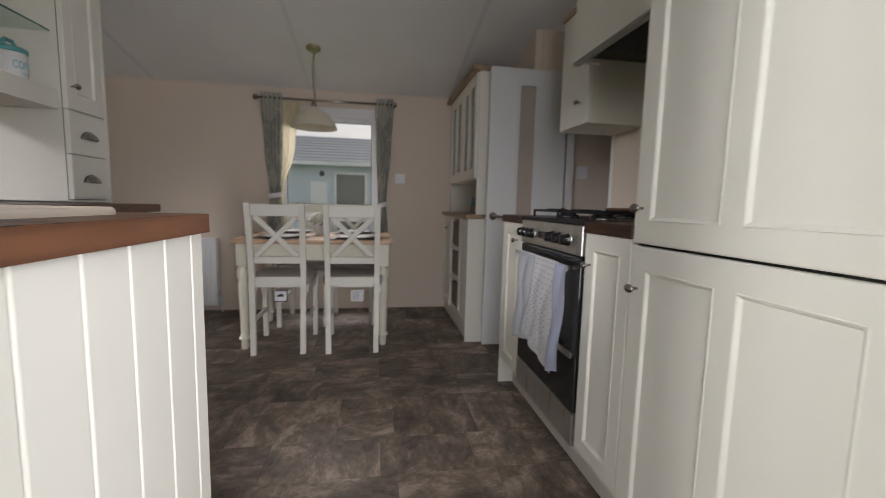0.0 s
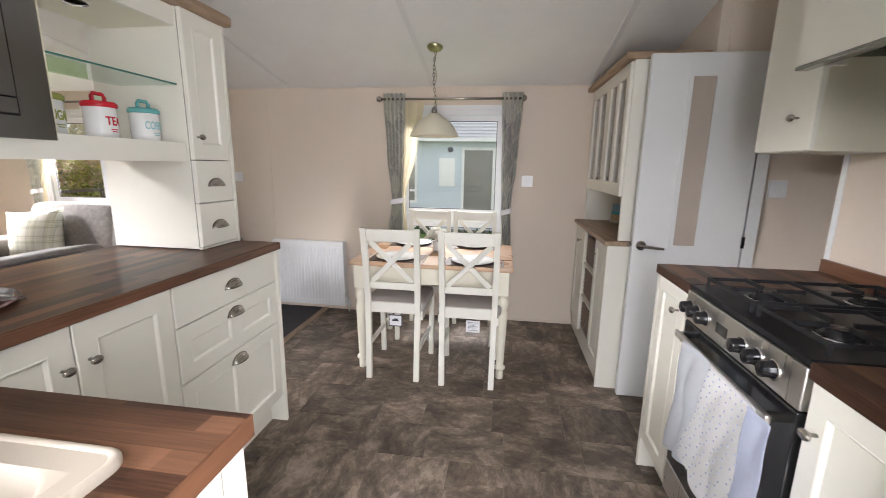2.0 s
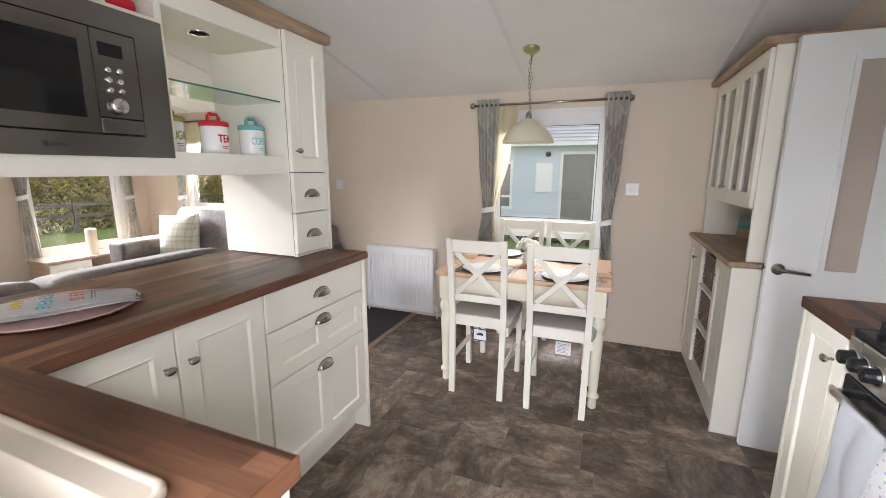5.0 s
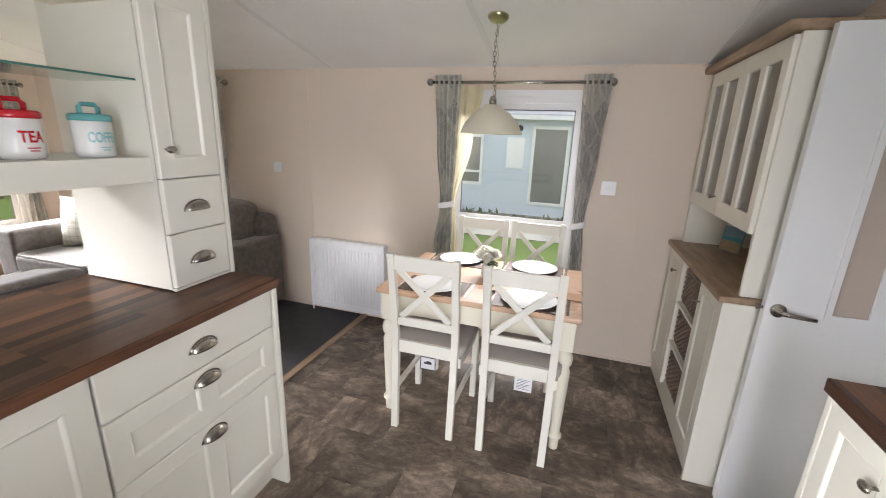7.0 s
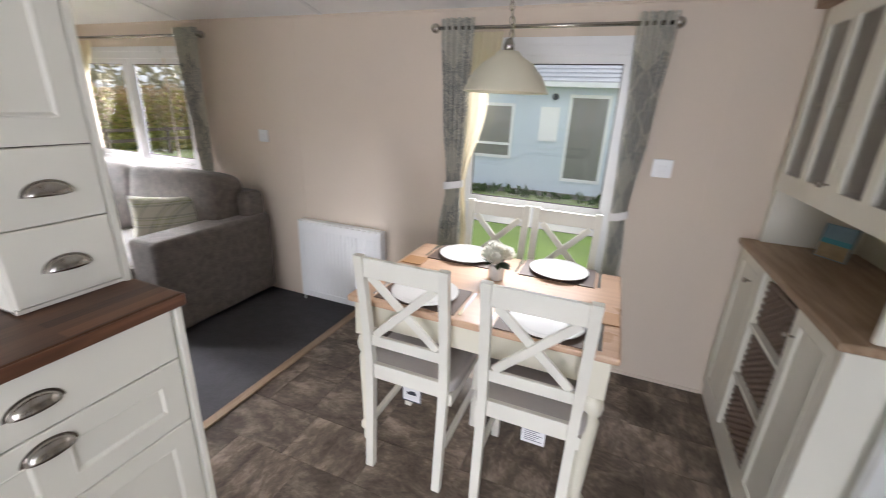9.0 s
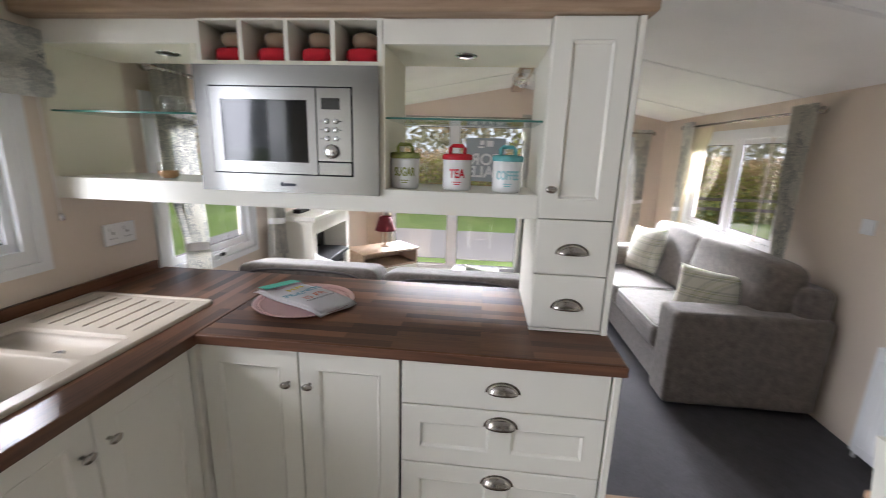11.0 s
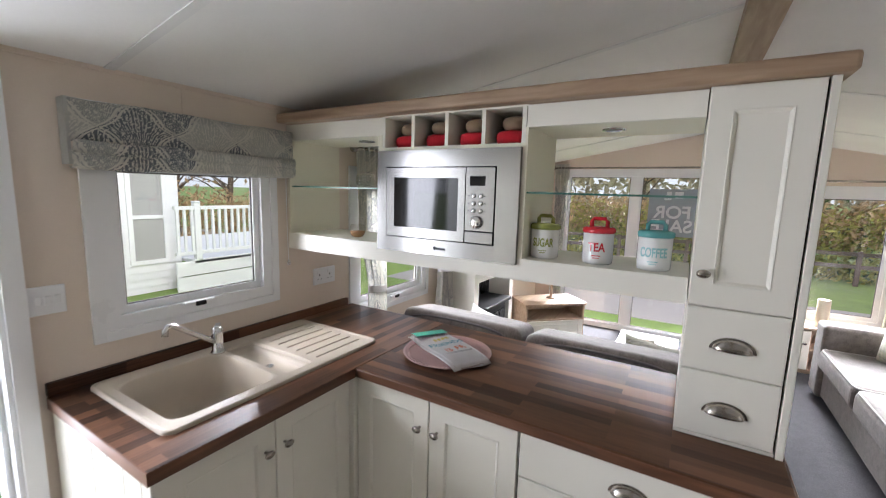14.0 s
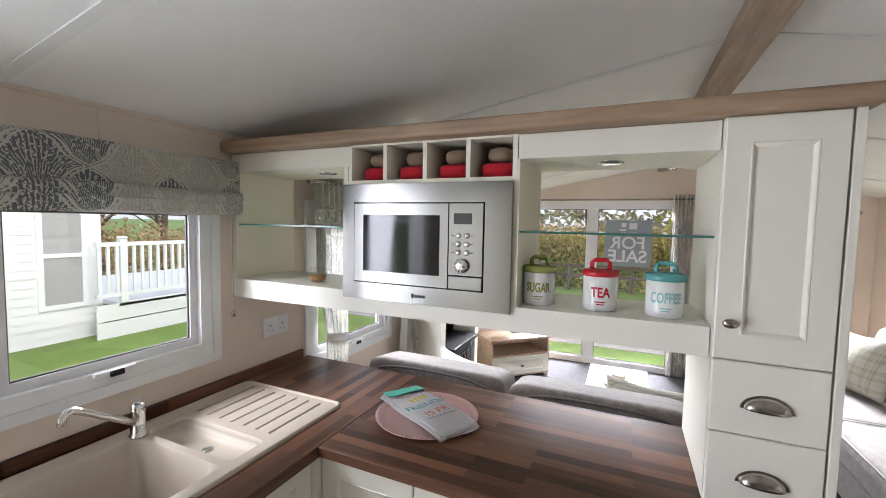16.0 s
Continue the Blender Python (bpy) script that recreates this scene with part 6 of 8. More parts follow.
part("convector", blocks((RA + 0.02, RB - 0.02, 4.06, 4.11, 0.08, 0.62)), UPVC, rd)
part("bracket", blocks((-1.45, -1.43, 4.105, W_SIDE, 0.2, 0.6), (-1.10, -1.08, 4.105, W_SIDE, 0.2, 0.6)), UPVC, rd)
for x in (RA - 0.02, RB + 0.025):
    part("valve", merged(moved(lathe([(0.013, 0), (0.013, 0.03), (0.009, 0.034), (0.009, 0.05)], 12), Matrix.Translation((x, 4.08, 0.065))), tube([(x, 4.08, 0.0), (x, 4.08, 0.07)], 0.007, 8)), UPVC, rd, "white radiator valve")


def plate(name, at, way, w, h, label, rockers=1, sockets=0):
    s = thing(name, at, label, "switch" if rockers else "socket")
    mm = facing(at, way)
    part("face_plate", moved(block(-w / 2, w / 2, -h / 2, h / 2, 0, 0.009, 0.003), mm), UPVC, s)
    for i in range(rockers):
        u = (i - (rockers - 1) / 2) * 0.022
        part("rocker", moved(block(u - 0.008, u + 0.008, -0.014, 0.014, 0.009, 0.013, 0.002), mm), UPVC, s)
    for i in range(sockets):
        u = (i - (sockets - 1) / 2) * 0.068
        part("pin_holes", moved(blocks((u - 0.003, u + 0.003, 0.0, 0.010, 0.0088, 0.0095), (u - 0.014, u - 0.008, -0.018, -0.014, 0.0088, 0.0095), (u + 0.008, u + 0.014, -0.018, -0.014, 0.0088, 0.0095)), mm), INK, s)
        part("rocker", moved(block(u - 0.018, u - 0.008, 0.014, 0.030, 0.009, 0.013, 0.002), mm), UPVC, s)
    return s


plate("light_switch", (0.590, W_SIDE, 1.185), "-y", 0.088, 0.088, "white light switch beside the dining window", 2)
plate("light_switch", (-1.930, W_SIDE, 1.175), "-y", 0.082, 0.082, "white wall switch above the sofa", 1)
plate("light_switch", (0.026, K_SIDE, 1.230), "+y", 0.088, 0.088, "white triple switch beside the entrance", 3)
plate("wall_socket", (-1.075, K_SIDE, 1.128), "+y", 0.148, 0.088, "white double socket above the worktop", 0, 2)
plate("light_switch", (1.79, 3.07, 1.205), "-y", 0.088, 0.088, "white light switch in the corridor", 2)


# ---- curtains and blind ----
def curtain_sheet(spans, zs, depth_at, along, folds, amp, n=70, m=40, phase=0.0):
    """A pleated sheet; spans: (a0, a1) at each of zs, smoothly joined; along 'x' or 'y'; depth_at: the other coordinate."""
    b = bmesh.new()
    uvl = b.loops.layers.uv.new("uv")
    grid = []
    full = max(abs(a1 - a0) for a0, a1 in spans) * 1.7

    def at(z):
        for (za, sa), (zb, sb) in zip(zip(zs, spans), zip(zs[1:], spans[1:])):
            if zb <= z <= za:
                t = (za - z) / (za - zb)
                t = t * t * (3 - 2 * t)
                return sa[0] + (sb[0] - sa[0]) * t, sa[1] + (sb[1] - sa[1]) * t
        return spans[-1]
    for j in range(m + 1):
        z = zs[0] + (zs[-1] - zs[0]) * j / m
        a0, a1 = at(z)
        row = []
        for i in range(n + 1):
            u = i / n
            wob = 0.35 * math.sin(2.3 * z + 9 * u)
            d = amp * math.sin(2 * math.pi * folds * u + phase + wob) * (0.55 + 0.45 * abs(a1 - a0) / max(abs(s[1] - s[0]) for s in spans))
            a = a0 + (a1 - a0) * u
            p = (a, depth_at + d, z) if along == "x" else (depth_at + d, a, z)
            row.append((b.verts.new(p), (u * full, z)))
        grid.append(row)
    for r0, r1 in zip(grid, grid[1:]):
        for i in range(n):
            q = (r0[i], r0[i + 1], r1[i + 1], r1[i])
            f = b.faces.new([k[0] for k in q])
            f.smooth = True
            for lp, k in zip(f.loops, q):
                lp[uvl].uv = k[1]
    return b


def curtain(spans, zs, depth, along, folds, amp, label, tie=None, lining=None, phase=0.0, group="curtains"):
    a0, a1 = spans[0]
    c = ((a0 + a1) / 2, depth, zs[-1]) if along == "x" else (depth, (a0 + a1) / 2, zs[-1])
    cu = thing("curtain", c, label, "curtain", group)
    part("drape", curtain_sheet(spans, zs, depth, along, folds, amp, phase=phase), CURTAIN, cu)
    if tie:
        z, t0, t1 = tie
        r = 0.02
        pts = [(t0 + (t1 - t0) * (0.5 - 0.5 * math.cos(q)), depth + math.copysign(1, -1) * (0.032 * math.sin(q)), z - 0.012 * math.cos(q)) for q in [i * math.pi / 8 for i in range(17)]]
        if along == "y":
            pts = [(p[1], p[0], p[2]) for p in pts]
        band = bmesh.new()
        lo = [band.verts.new((p[0], p[1], p[2] - r)) for p in pts]
        hi = [band.verts.new((p[0], p[1], p[2] + r)) for p in pts]
        for i in range(16):
            f = band.faces.new((lo[i], lo[i + 1], hi[i + 1], hi[i]))
            f.smooth = True
        part("tieback", band, LINEN, cu, "pale fabric tieback")
    if lining:
        ls, lz, ld = lining
        part("lining", curtain_sheet(ls, lz, ld, along, 2, 0.010), LINING, cu, "cream lining seen from behind")
    return cu


def rail(p, q, label):
    r = thing("curtain_pole", ((p[0] + q[0]) / 2, (p[1] + q[1]) / 2, p[2]), label, "curtain pole", "curtain poles")
    d = (Vector(q) - Vector(p)).normalized()
    part("pole", tube([p, q], 0.0095, 12), PEWTER, r)
    for e, s in ((Vector(p), -1), (Vector(q), 1)):
        part("finial", puff(*(e + d * 0.018 * s), 0.048, 0.048, 0.048, 1, 1, 16, 10), PEWTER, r)
    return r


rail((-0.585, 4.045, 1.806), (0.512, 4.045, 1.806), "brushed nickel curtain pole over the dining window")
curtain([(-0.565, -0.390), (-0.540, -0.400), (-0.505, -0.415), (-0.545, -0.400), (-0.545, -0.400)], [1.850, 1.40, 1.005, 0.70, 0.30], 4.040, "x", 5, 0.024, "grey damask curtain tied beside the dining window", (1.005, -0.520, -0.400), ([(-0.40, -0.245), (-0.41, -0.30), (-0.44, -0.40), (-0.43, -0.375), (-0.43, -0.365)], [1.790, 1.45, 1.005, 0.70, 0.32], 4.072), group="dining curtains")
curtain([(0.365, 0.530), (0.380, 0.505), (0.395, 0.468), (0.400, 0.485), (0.385, 0.490)], [1.850, 1.40, 0.945, 0.70, 0.30], 4.040, "x", 5, 0.024, "grey damask curtain tied back by the dining window", (0.945, 0.388, 0.476), None, 1.0, "dining curtains")
rail((-4.05, 4.045, 1.806), (-2.33, 4.045, 1.806), "brushed nickel curtain pole over the lounge window")
curtain([(-2.56, -2.345), (-2.54, -2.36), (-2.50, -2.36), (-2.46, -2.37)], [1.850, 1.5, 1.1, 0.80], 4.040, "x", 5, 0.026, "grey damask curtain beside the lounge window", group="lounge curtains")
curtain([(-4.06, -3.86), (-4.04, -3.88), (-4.02, -3.92), (-4.03, -3.90)], [1.850, 1.4, 1.0, 0.60], 4.040, "x", 4, 0.024, "grey damask curtain at the far lounge window end", (1.0, -4.03, -3.91), ([(-3.88, -3.55), (-3.90, -3.68), (-3.98, -3.90), (-3.98, -3.88)], [1.79, 1.45, 1.0, 0.62], 4.072), group="lounge curtains")
# lounge end
rail((-4.61, 0.80, 1.905), (-4.61, 2.70, 1.905), "brushed nickel curtain pole over the patio door")
rail((-4.61, 2.86, 1.775), (-4.61, 3.94, 1.775), "brushed nickel curtain pole over the front window")
curtain([(0.78, 0.96), (0.80, 0.95), (0.82, 0.93), (0.79, 0.95)], [1.95, 1.4, 1.0, 0.02], -4.615, "y", 5, 0.024, "grey damask curtain beside the patio door", group="lounge curtains")
curtain([(2.48, 2.70), (2.50, 2.70), (2.52, 2.70), (2.50, 2.70)], [1.95, 1.4, 1.0, 0.02], -4.615, "y", 6, 0.026, "grey damask curtain hanging by the patio door", group="lounge curtains")
curtain([(2.88, 3.06), (2.89, 3.04), (2.91, 2.99), (2.88, 3.02)], [1.815, 1.4, 1.05, 0.47], -4.615, "y", 4, 0.024, "grey damask curtain tied at the front window", (1.05, 2.90, 3.0), None, group="lounge curtains")
curtain([(3.76, 3.94), (3.78, 3.93), (3.83, 3.93), (3.80, 3.96)], [1.815, 1.4, 1.0, 0.47], -4.615, "y", 4, 0.024, "grey damask curtain tied at the corner window", (1.0, 3.82, 3.94), None, group="lounge curtains")
# beside the fireplace
rail((-2.42, 0.675, 1.806), (-1.24, 0.675, 1.806), "brushed nickel curtain pole near the fireplace")
curtain([(-1.46, -1.26), (-1.48, -1.28), (-1.50, -1.36), (-1.52, -1.30)], [1.850, 1.4, 1.0, 0.10], 0.668, "x", 5, 0.024, "grey damask curtain behind the hatch shelf", (1.0, -1.51, -1.35), None, group="lounge curtains")
curtain([(-2.38, -2.10), (-2.36, -2.12), (-2.32, -2.14), (-2.36, -2.10)], [1.850, 1.4, 1.0, 0.55], 0.668, "x", 5, 0.024, "grey damask curtain near the fireplace", (1.0, -2.33, -2.13), None, group="lounge curtains")

# roman blind over the sink window
bl = thing("roman_blind", (-0.44, 0.62, 1.63), "grey damask roman blind, drawn up in folds", "blind")


def blind_fold(x0, x1, prof):
    b = bmesh.new()
    uvl = b.loops.layers.uv.new("uv")
    acc, rows = 0.0, []
    for k, (y, z) in enumerate(prof):
        if k:
            acc += math.dist(prof[k - 1], (y, z))
        rows.append([(b.verts.new((x0 + (x1 - x0) * i / 12, y + 0.003 * math.sin(i * 1.7 + k), z + 0.004 * math.sin(i * 0.9 + k * 2))), ((x0 + (x1 - x0) * i / 12), 1.9 - acc)) for i in range(13)])
    for r0, r1 in zip(rows, rows[1:]):
        for i in range(12):
            q = (r0[i], r0[i + 1], r1[i + 1], r1[i])
            f = b.faces.new([v[0] for v in q])
            f.smooth = True
            for lp, v in zip(f.loops, q):
                lp[uvl].uv = v[1]
    return b


part("front_fold", blind_fold(-0.845, -0.045, [(0.625, 1.838), (0.640, 1.835), (0.648, 1.80), (0.650, 1.745), (0.652, 1.715), (0.640, 1.705)]), BLIND, bl)
part("middle_fold", blind_fold(-0.843, -0.047, [(0.636, 1.720), (0.664, 1.712), (0.672, 1.700), (0.670, 1.680), (0.655, 1.668)]), BLIND, bl)
part("lower_fold", blind_fold(-0.845, -0.045, [(0.640, 1.690), (0.660, 1.680), (0.668, 1.662), (0.664, 1.640), (0.650, 1.628), (0.625, 1.632)]), BLIND, bl)
part("return", blocks((-0.846, -0.838, 0.592, 0.648, 1.64, 1.836)), BLIND_SIDE, bl)
part("return", blocks((-0.050, -0.042, 0.592, 0.648, 1.64, 1.836)), BLIND_SIDE, bl)
part("headrail", blocks((-0.838, -0.050, 0.592, 0.628, 1.80, 1.838)), UPVC, bl)
cord = part("cord", tube([(-0.835, 0.61, 1.64), (-0.834, 0.612, 1.4), (-0.836, 0.615, 1.245)], 0.0018, 6), LINEN, bl)
part("cord_weight", moved(lathe([(0.003, 0), (0.009, 0.004), (0.007, 0.02), (0.003, 0.028)], 12), Matrix.Translation((-0.836, 0.615, 1.218))), CHROME, cord)


# ---- small things on the kitchen shelves and worktop ----
ty = thing("serving_tray", (-0.95, 1.44, WT), "round pink metal tray on the peninsula worktop", "tray")
part("dish", moved(lathe([(0.13, 0), (0.150, 0.001), (0.168, 0.006), (0.178, 0.012), (0.181, 0.013), (0.179, 0.015), (0.166, 0.009), (0.148, 0.004), (0.001, 0.003)], 56), Matrix.Translation((-0.95, 1.44, WT + 0.0005))), PINK, ty)
hob = bmesh.new()
for k in range(60):
    a = k * math.pi / 30
    bounds(hob, *(v for c in (-0.95 + 0.160 * math.cos(a), 1.44 + 0.160 * math.sin(a)) for v in (c - 0.004, c + 0.004)), WT + 0.007, WT + 0.0105)
tagged(part("beaded_rim", hob, PINK, ty), "hammered bead rim", kind="stuff")

tt = thing("printed_tea_towel", (-0.95, 1.42, WT + 0.014), "folded white tea towel with coloured lettering", "towel")
TWL = Matrix.Translation((-0.962, 1.43, WT + 0.012)) @ pose(0, 0, 0, 0, 0, 62)


def folded(w, h, lift, th=0.006, n=20):
    b = bmesh.new()
    g = []
    for j in range(n + 1):
        row = []
        for i in range(n + 1):
            u, v = i / n - 0.5, j / n - 0.5
            z = lift + 0.002 * math.sin(7 * u + 3 * v) + 0.0015 * math.sin(11 * v) - 0.006 * max(0, abs(u) - 0.42) / 0.08
            row.append(b.verts.new((u * w + 0.006 * math.sin(9 * v), v * h + 0.004 * math.sin(8 * u), z)))
        g.append(row)
    for r0, r1 in zip(g, g[1:]):
        for i in range(n):
            f = b.faces.new((r0[i], r0[i + 1], r1[i + 1], r1[i]))
            f.smooth = True
    bmesh.ops.solidify(b, geom=b.faces[:], thickness=-th)
    return b


part("lower_fold", moved(folded(0.395, 0.178, 0.006), TWL), LINEN, tt)
top_fold = part("upper_fold", moved(folded(0.380, 0.165, 0.014), TWL @ Matrix.Translation((0, 0.004, 0))), LINEN, tt)


def printed(name, bm, mat, du, dv):
    bm.transform(Matrix.Translation((du, dv, 0)))
    for v in bm.verts:
        u, w = v.co.x / 0.380, v.co.y / 0.165
        v.co.z = v.co.z * 0.5 + 0.0232 + 0.002 * math.sin(7 * u + 3 * w) + 0.0015 * math.sin(11 * w) - 0.006 * max(0, abs(u) - 0.42) / 0.08
    part(name, moved(bm, TWL @ Matrix.Translation((0, 0.004, 0))), mat, top_fold)


turn90 = pose(0, 0, 0, 0, 0, 90)
printed("green_band", blocks((-0.18, -0.125, -0.078, 0.078, 0, 0.0006)), PRINT_GREEN, 0, 0)
printed("dotted_line", blocks(*[(-0.106, -0.101, -0.065 + 0.012 * k, -0.059 + 0.012 * k, 0, 0.0006) for k in range(11)]), PRINT_BERRY, 0, 0)
printed("yellow_word", moved(blocks(*[(-0.03 + 0.018 * k, -0.018 + 0.018 * k, -0.012, 0.012, 0, 0.0006) for k in range(4)]), turn90), PRINT_YELLOW, -0.062, 0.0)
printed("lettering", moved(lettering("FRIENDS", 0.042, 0.0006), turn90), PRINT_TEAL, -0.005, -0.004)
printed("lettering", moved(lettering("IS FR", 0.045, 0.0006), turn90), PRINT_ORANGE, 0.060, 0.0)
printed("ruled_line", blocks((0.088, 0.091, -0.06, 0.06, 0, 0.0006), (0.096, 0.0975, -0.06, 0.06, 0, 0.0006)), PRINT_GREY, 0, 0)

gb = thing("glass_tumbler", (-0.955, 0.945, 1.371), "small round glass holder with amber candle", "candle holder")
part("glass", moved(lathe([(0.020, 0.0), (0.032, 0.012), (0.036, 0.030), (0.033, 0.050), (0.028, 0.060)], 24, False), Matrix.Translation((-0.955, 0.945, 1.371))), clear_glass("ornament_glass", (0.93, 0.93, 0.91)), gb)
part("wax", moved(lathe([(0.018, 0.002), (0.030, 0.012), (0.034, 0.028), (0.001, 0.029)], 24), Matrix.Translation((-0.955, 0.945, 1.371))), COASTER, gb, "amber wax")
gu = thing("glass_bowl", (-0.975, 0.975, 1.596), "small clear glass bowl on the glass shelf", "bowl")
part("bowl", moved(lathe([(0.024, 0.0), (0.040, 0.014), (0.044, 0.032), (0.040, 0.052), (0.034, 0.062), (0.038, 0.050), (0.041, 0.032), (0.037, 0.016), (0.001, 0.006)], 28), Matrix.Translation((-0.975, 0.975, 1.5962))), clear_glass("bowl_glass", (0.90, 0.91, 0.90), 0.10), gu)


# ---- lounge ----
def pillow(w, h, d, n=18):
    """A stuffed square cushion: full in the middle, drawn in along its sides, with pointed corners and a seam."""
    b = bmesh.new()

    def sheet(side):
        g = []
        for j in range(n + 1):
            v = 2 * j / n - 1
            row = []
            for i in range(n + 1):
                u = 2 * i / n - 1
                full = ((1 - u * u) * (1 - v * v)) ** 0.42
                crease = 0.04 * math.sin(7 * u + 4 * v) * (1 - full)
                row.append(b.verts.new((w / 2 * u * (1 - 0.09 * (1 - v * v)), side * d / 2 * (full + crease * (full > 0)), h / 2 * v * (1 - 0.09 * (1 - u * u)))))
            g.append(row)
        for p, q in zip(g, g[1:]):
            for i in range(n):
                f = (p[i], p[i + 1], q[i + 1], q[i])
                b.faces.new(f if side < 0 else f[::-1]).smooth = True
    sheet(-1)
    sheet(1)
    bmesh.ops.remove_doubles(b, verts=b.verts[:], dist=1e-4)
    return b


def pillow_plaid(name, w, h, d, m, label):
    p = thing(name, m.translation, label, "cushion", "scatter cushions")
    part("cover", moved(pillow(w, h, d), m), PLAID_A, p)
    return p


PLAID_A = material("sage_plaid_weave", (0.53, 0.52, 0.43), 0.9, vary=0.05, bump=0.2, bump_scale=500)
pnn, pll = PLAID_A.node_tree.nodes, PLAID_A.node_tree.links
cols = []
for axis in ("X", "Z"):
    wv = pnn.new("ShaderNodeTexWave")
    wv.bands_direction = axis
    wv.inputs["Scale"].default_value = 2.6
    wv.inputs["Phase Offset"].default_value = 1.1
    pll.new(pnn["Texture Coordinate"].outputs["Object"], wv.inputs["Vector"])
    cr = pnn.new("ShaderNodeValToRGB")
    cr.color_ramp.interpolation = "CONSTANT"
    e = cr.color_ramp.elements
    e[0].position, e[0].color = 0.0, (0.62, 0.60, 0.52, 1)
    e[1].position, e[1].color = 0.45, (0.36, 0.37, 0.31, 1)
    for pos, c in ((0.72, (0.66, 0.64, 0.57, 1)), (0.82, (0.40, 0.42, 0.24, 1)), (0.93, (0.62, 0.60, 0.52, 1))):
        k = e.new(pos)
        k.color = c
    pll.new(wv.outputs["Fac"], cr.inputs[0])
    cols.append(cr)
mxp = pnn.new("ShaderNodeMix")
mxp.data_type = "RGBA"
mxp.inputs[0].default_value = 0.5
pll.new(cols[0].outputs[0], mxp.inputs[6])
pll.new(cols[1].outputs[0], mxp.inputs[7])
pll.new(mxp.outputs[2], pnn["Principled BSDF"].inputs["Base Color"])


def piped(x0, x1, y0, y1, z, r=0.05, dip=0.0):
    """A piping cord round a cushion's top edge."""
    pts = []
    for cx, cy, a0 in ((x1 - r, y1 - r, 0), (x0 + r, y1 - r, 90), (x0 + r, y0 + r, 180), (x1 - r, y0 + r, 270)):
        pts += [(cx + r * math.cos(radians(a0 + 22.5 * k)), cy + r * math.sin(radians(a0 + 22.5 * k)), z) for k in range(5)]
    return tube(pts + pts[:1], 0.0055, 6)


sa = thing("sofa", (-1.75, 1.7, 0), "taupe chenille sofa backed against the peninsula", "sofa", "lounge sofas")
part("base", block(-2.15, -1.32, 0.86, 2.46, 0.05, 0.30, 0.03, 3), CHENILLE, sa)
part("back", block(-1.48, -1.29, 0.88, 2.44, 0.28, 0.80, 0.05, 4), CHENILLE, sa)
for y0, y1, zt in ((0.90, 1.605, 0.935), (1.615, 2.33, 0.925)):
    part("back_cushion", moved(puff(0, 0, 0, 0.24, y1 - y0, 0.50, 0.18, 0.14, 56, 28), Matrix.Translation((-1.455, (y0 + y1) / 2, zt - 0.25)) @ pose(0, 0, 0, 0, -8, 0)), CHENILLE, sa)
    part("piping", tube([(-1.335 - 0.012 * math.sin(math.pi * t), y0 + 0.03 + (y1 - y0 - 0.06) * t, zt - 0.014 + 0.010 * math.sin(math.pi * t) - 0.05 * (abs(2 * t - 1) ** 6)) for t in [i / 20 for i in range(21)]], 0.006, 6), PIPING_DARK, sa, "dark piping")
    part("seat_cushion", block(-2.15, -1.58, y0 + 0.02, y1 + 0.02, 0.30, 0.46, 0.045, 4), CHENILLE, sa)
for y in (0.76, 2.34):
    part("arm", block(-2.15, -1.30, y, y + 0.15, 0.05, 0.63, 0.05, 4), CHENILLE, sa)
wc = thing("scatter_cushion", (-1.75, 1.18, 0.46), "white scatter cushion standing on the sofa", "cushion", "scatter cushions")
part("cover", moved(pillow(0.40, 0.40, 0.14), Matrix.Translation((-1.86, 1.22, 0.655)) @ pose(0, 0, 0, 0, 0, 60)), LINEN, wc)

sb = thing("sofa", (-2.9, 3.7, 0), "taupe chenille sofa under the lounge side window", "sofa", "lounge sofas")
part("base", block(-3.95, -1.96, 3.26, 4.08, 0.05, 0.28, 0.03, 3), CHENILLE, sb)
part("back", block(-3.93, -1.94, 3.92, 4.10, 0.26, 0.80, 0.05, 4), CHENILLE, sb)
for x0, x1 in ((-2.135, -1.905), (-3.97, -3.74)):
    part("arm", block(x0, x1, 3.225, 4.095, 0.045, 0.635, 0.032, 4), CHENILLE, sb)
for x0, x1 in ((-2.93, -2.125), (-3.745, -2.94)):
    part("seat_cushion", block(x0, x1, 3.21, 3.90, 0.29, 0.455, 0.045, 4), CHENILLE, sb)
    part("piping", piped(x0 + 0.01, x1 - 0.01, 3.222, 3.90, 0.446), PIPING, sb, "pale piping")
    part("back_cushion", moved(puff(0, 0, 0, x1 - x0 + 0.10, 0.27, 0.52, 0.30, 0.26, 40, 20), Matrix.Translation(((x0 + x1) / 2 + 0.05, 3.86, 0.665)) @ pose(0, 0, 0, -9, 0, 0)), CHENILLE, sb)
    part("piping", tube([(x0 + 0.06 + (x1 - x0) * t, 3.845 + 0.02 * math.sin(math.pi * t), 0.917 - 0.045 * (abs(2 * t - 1) ** 6)) for t in [i / 20 for i in range(21)]], 0.005, 6), PIPING_DARK, sb, "dark piping")
for x in (-2.02, -3.85):
    part("foot", block(x - 0.03, x + 0.03, 3.41, 3.47, 0.004, 0.05, 0.004), OAK_PALE, sb, "small wooden foot")
pillow_plaid("scatter_cushion", 0.42, 0.38, 0.16, Matrix.Translation((-2.30, 3.60, 0.615)) @ pose(0, 0, 0, -26, 4, 58), "sage and cream plaid scatter cushion on the sofa")
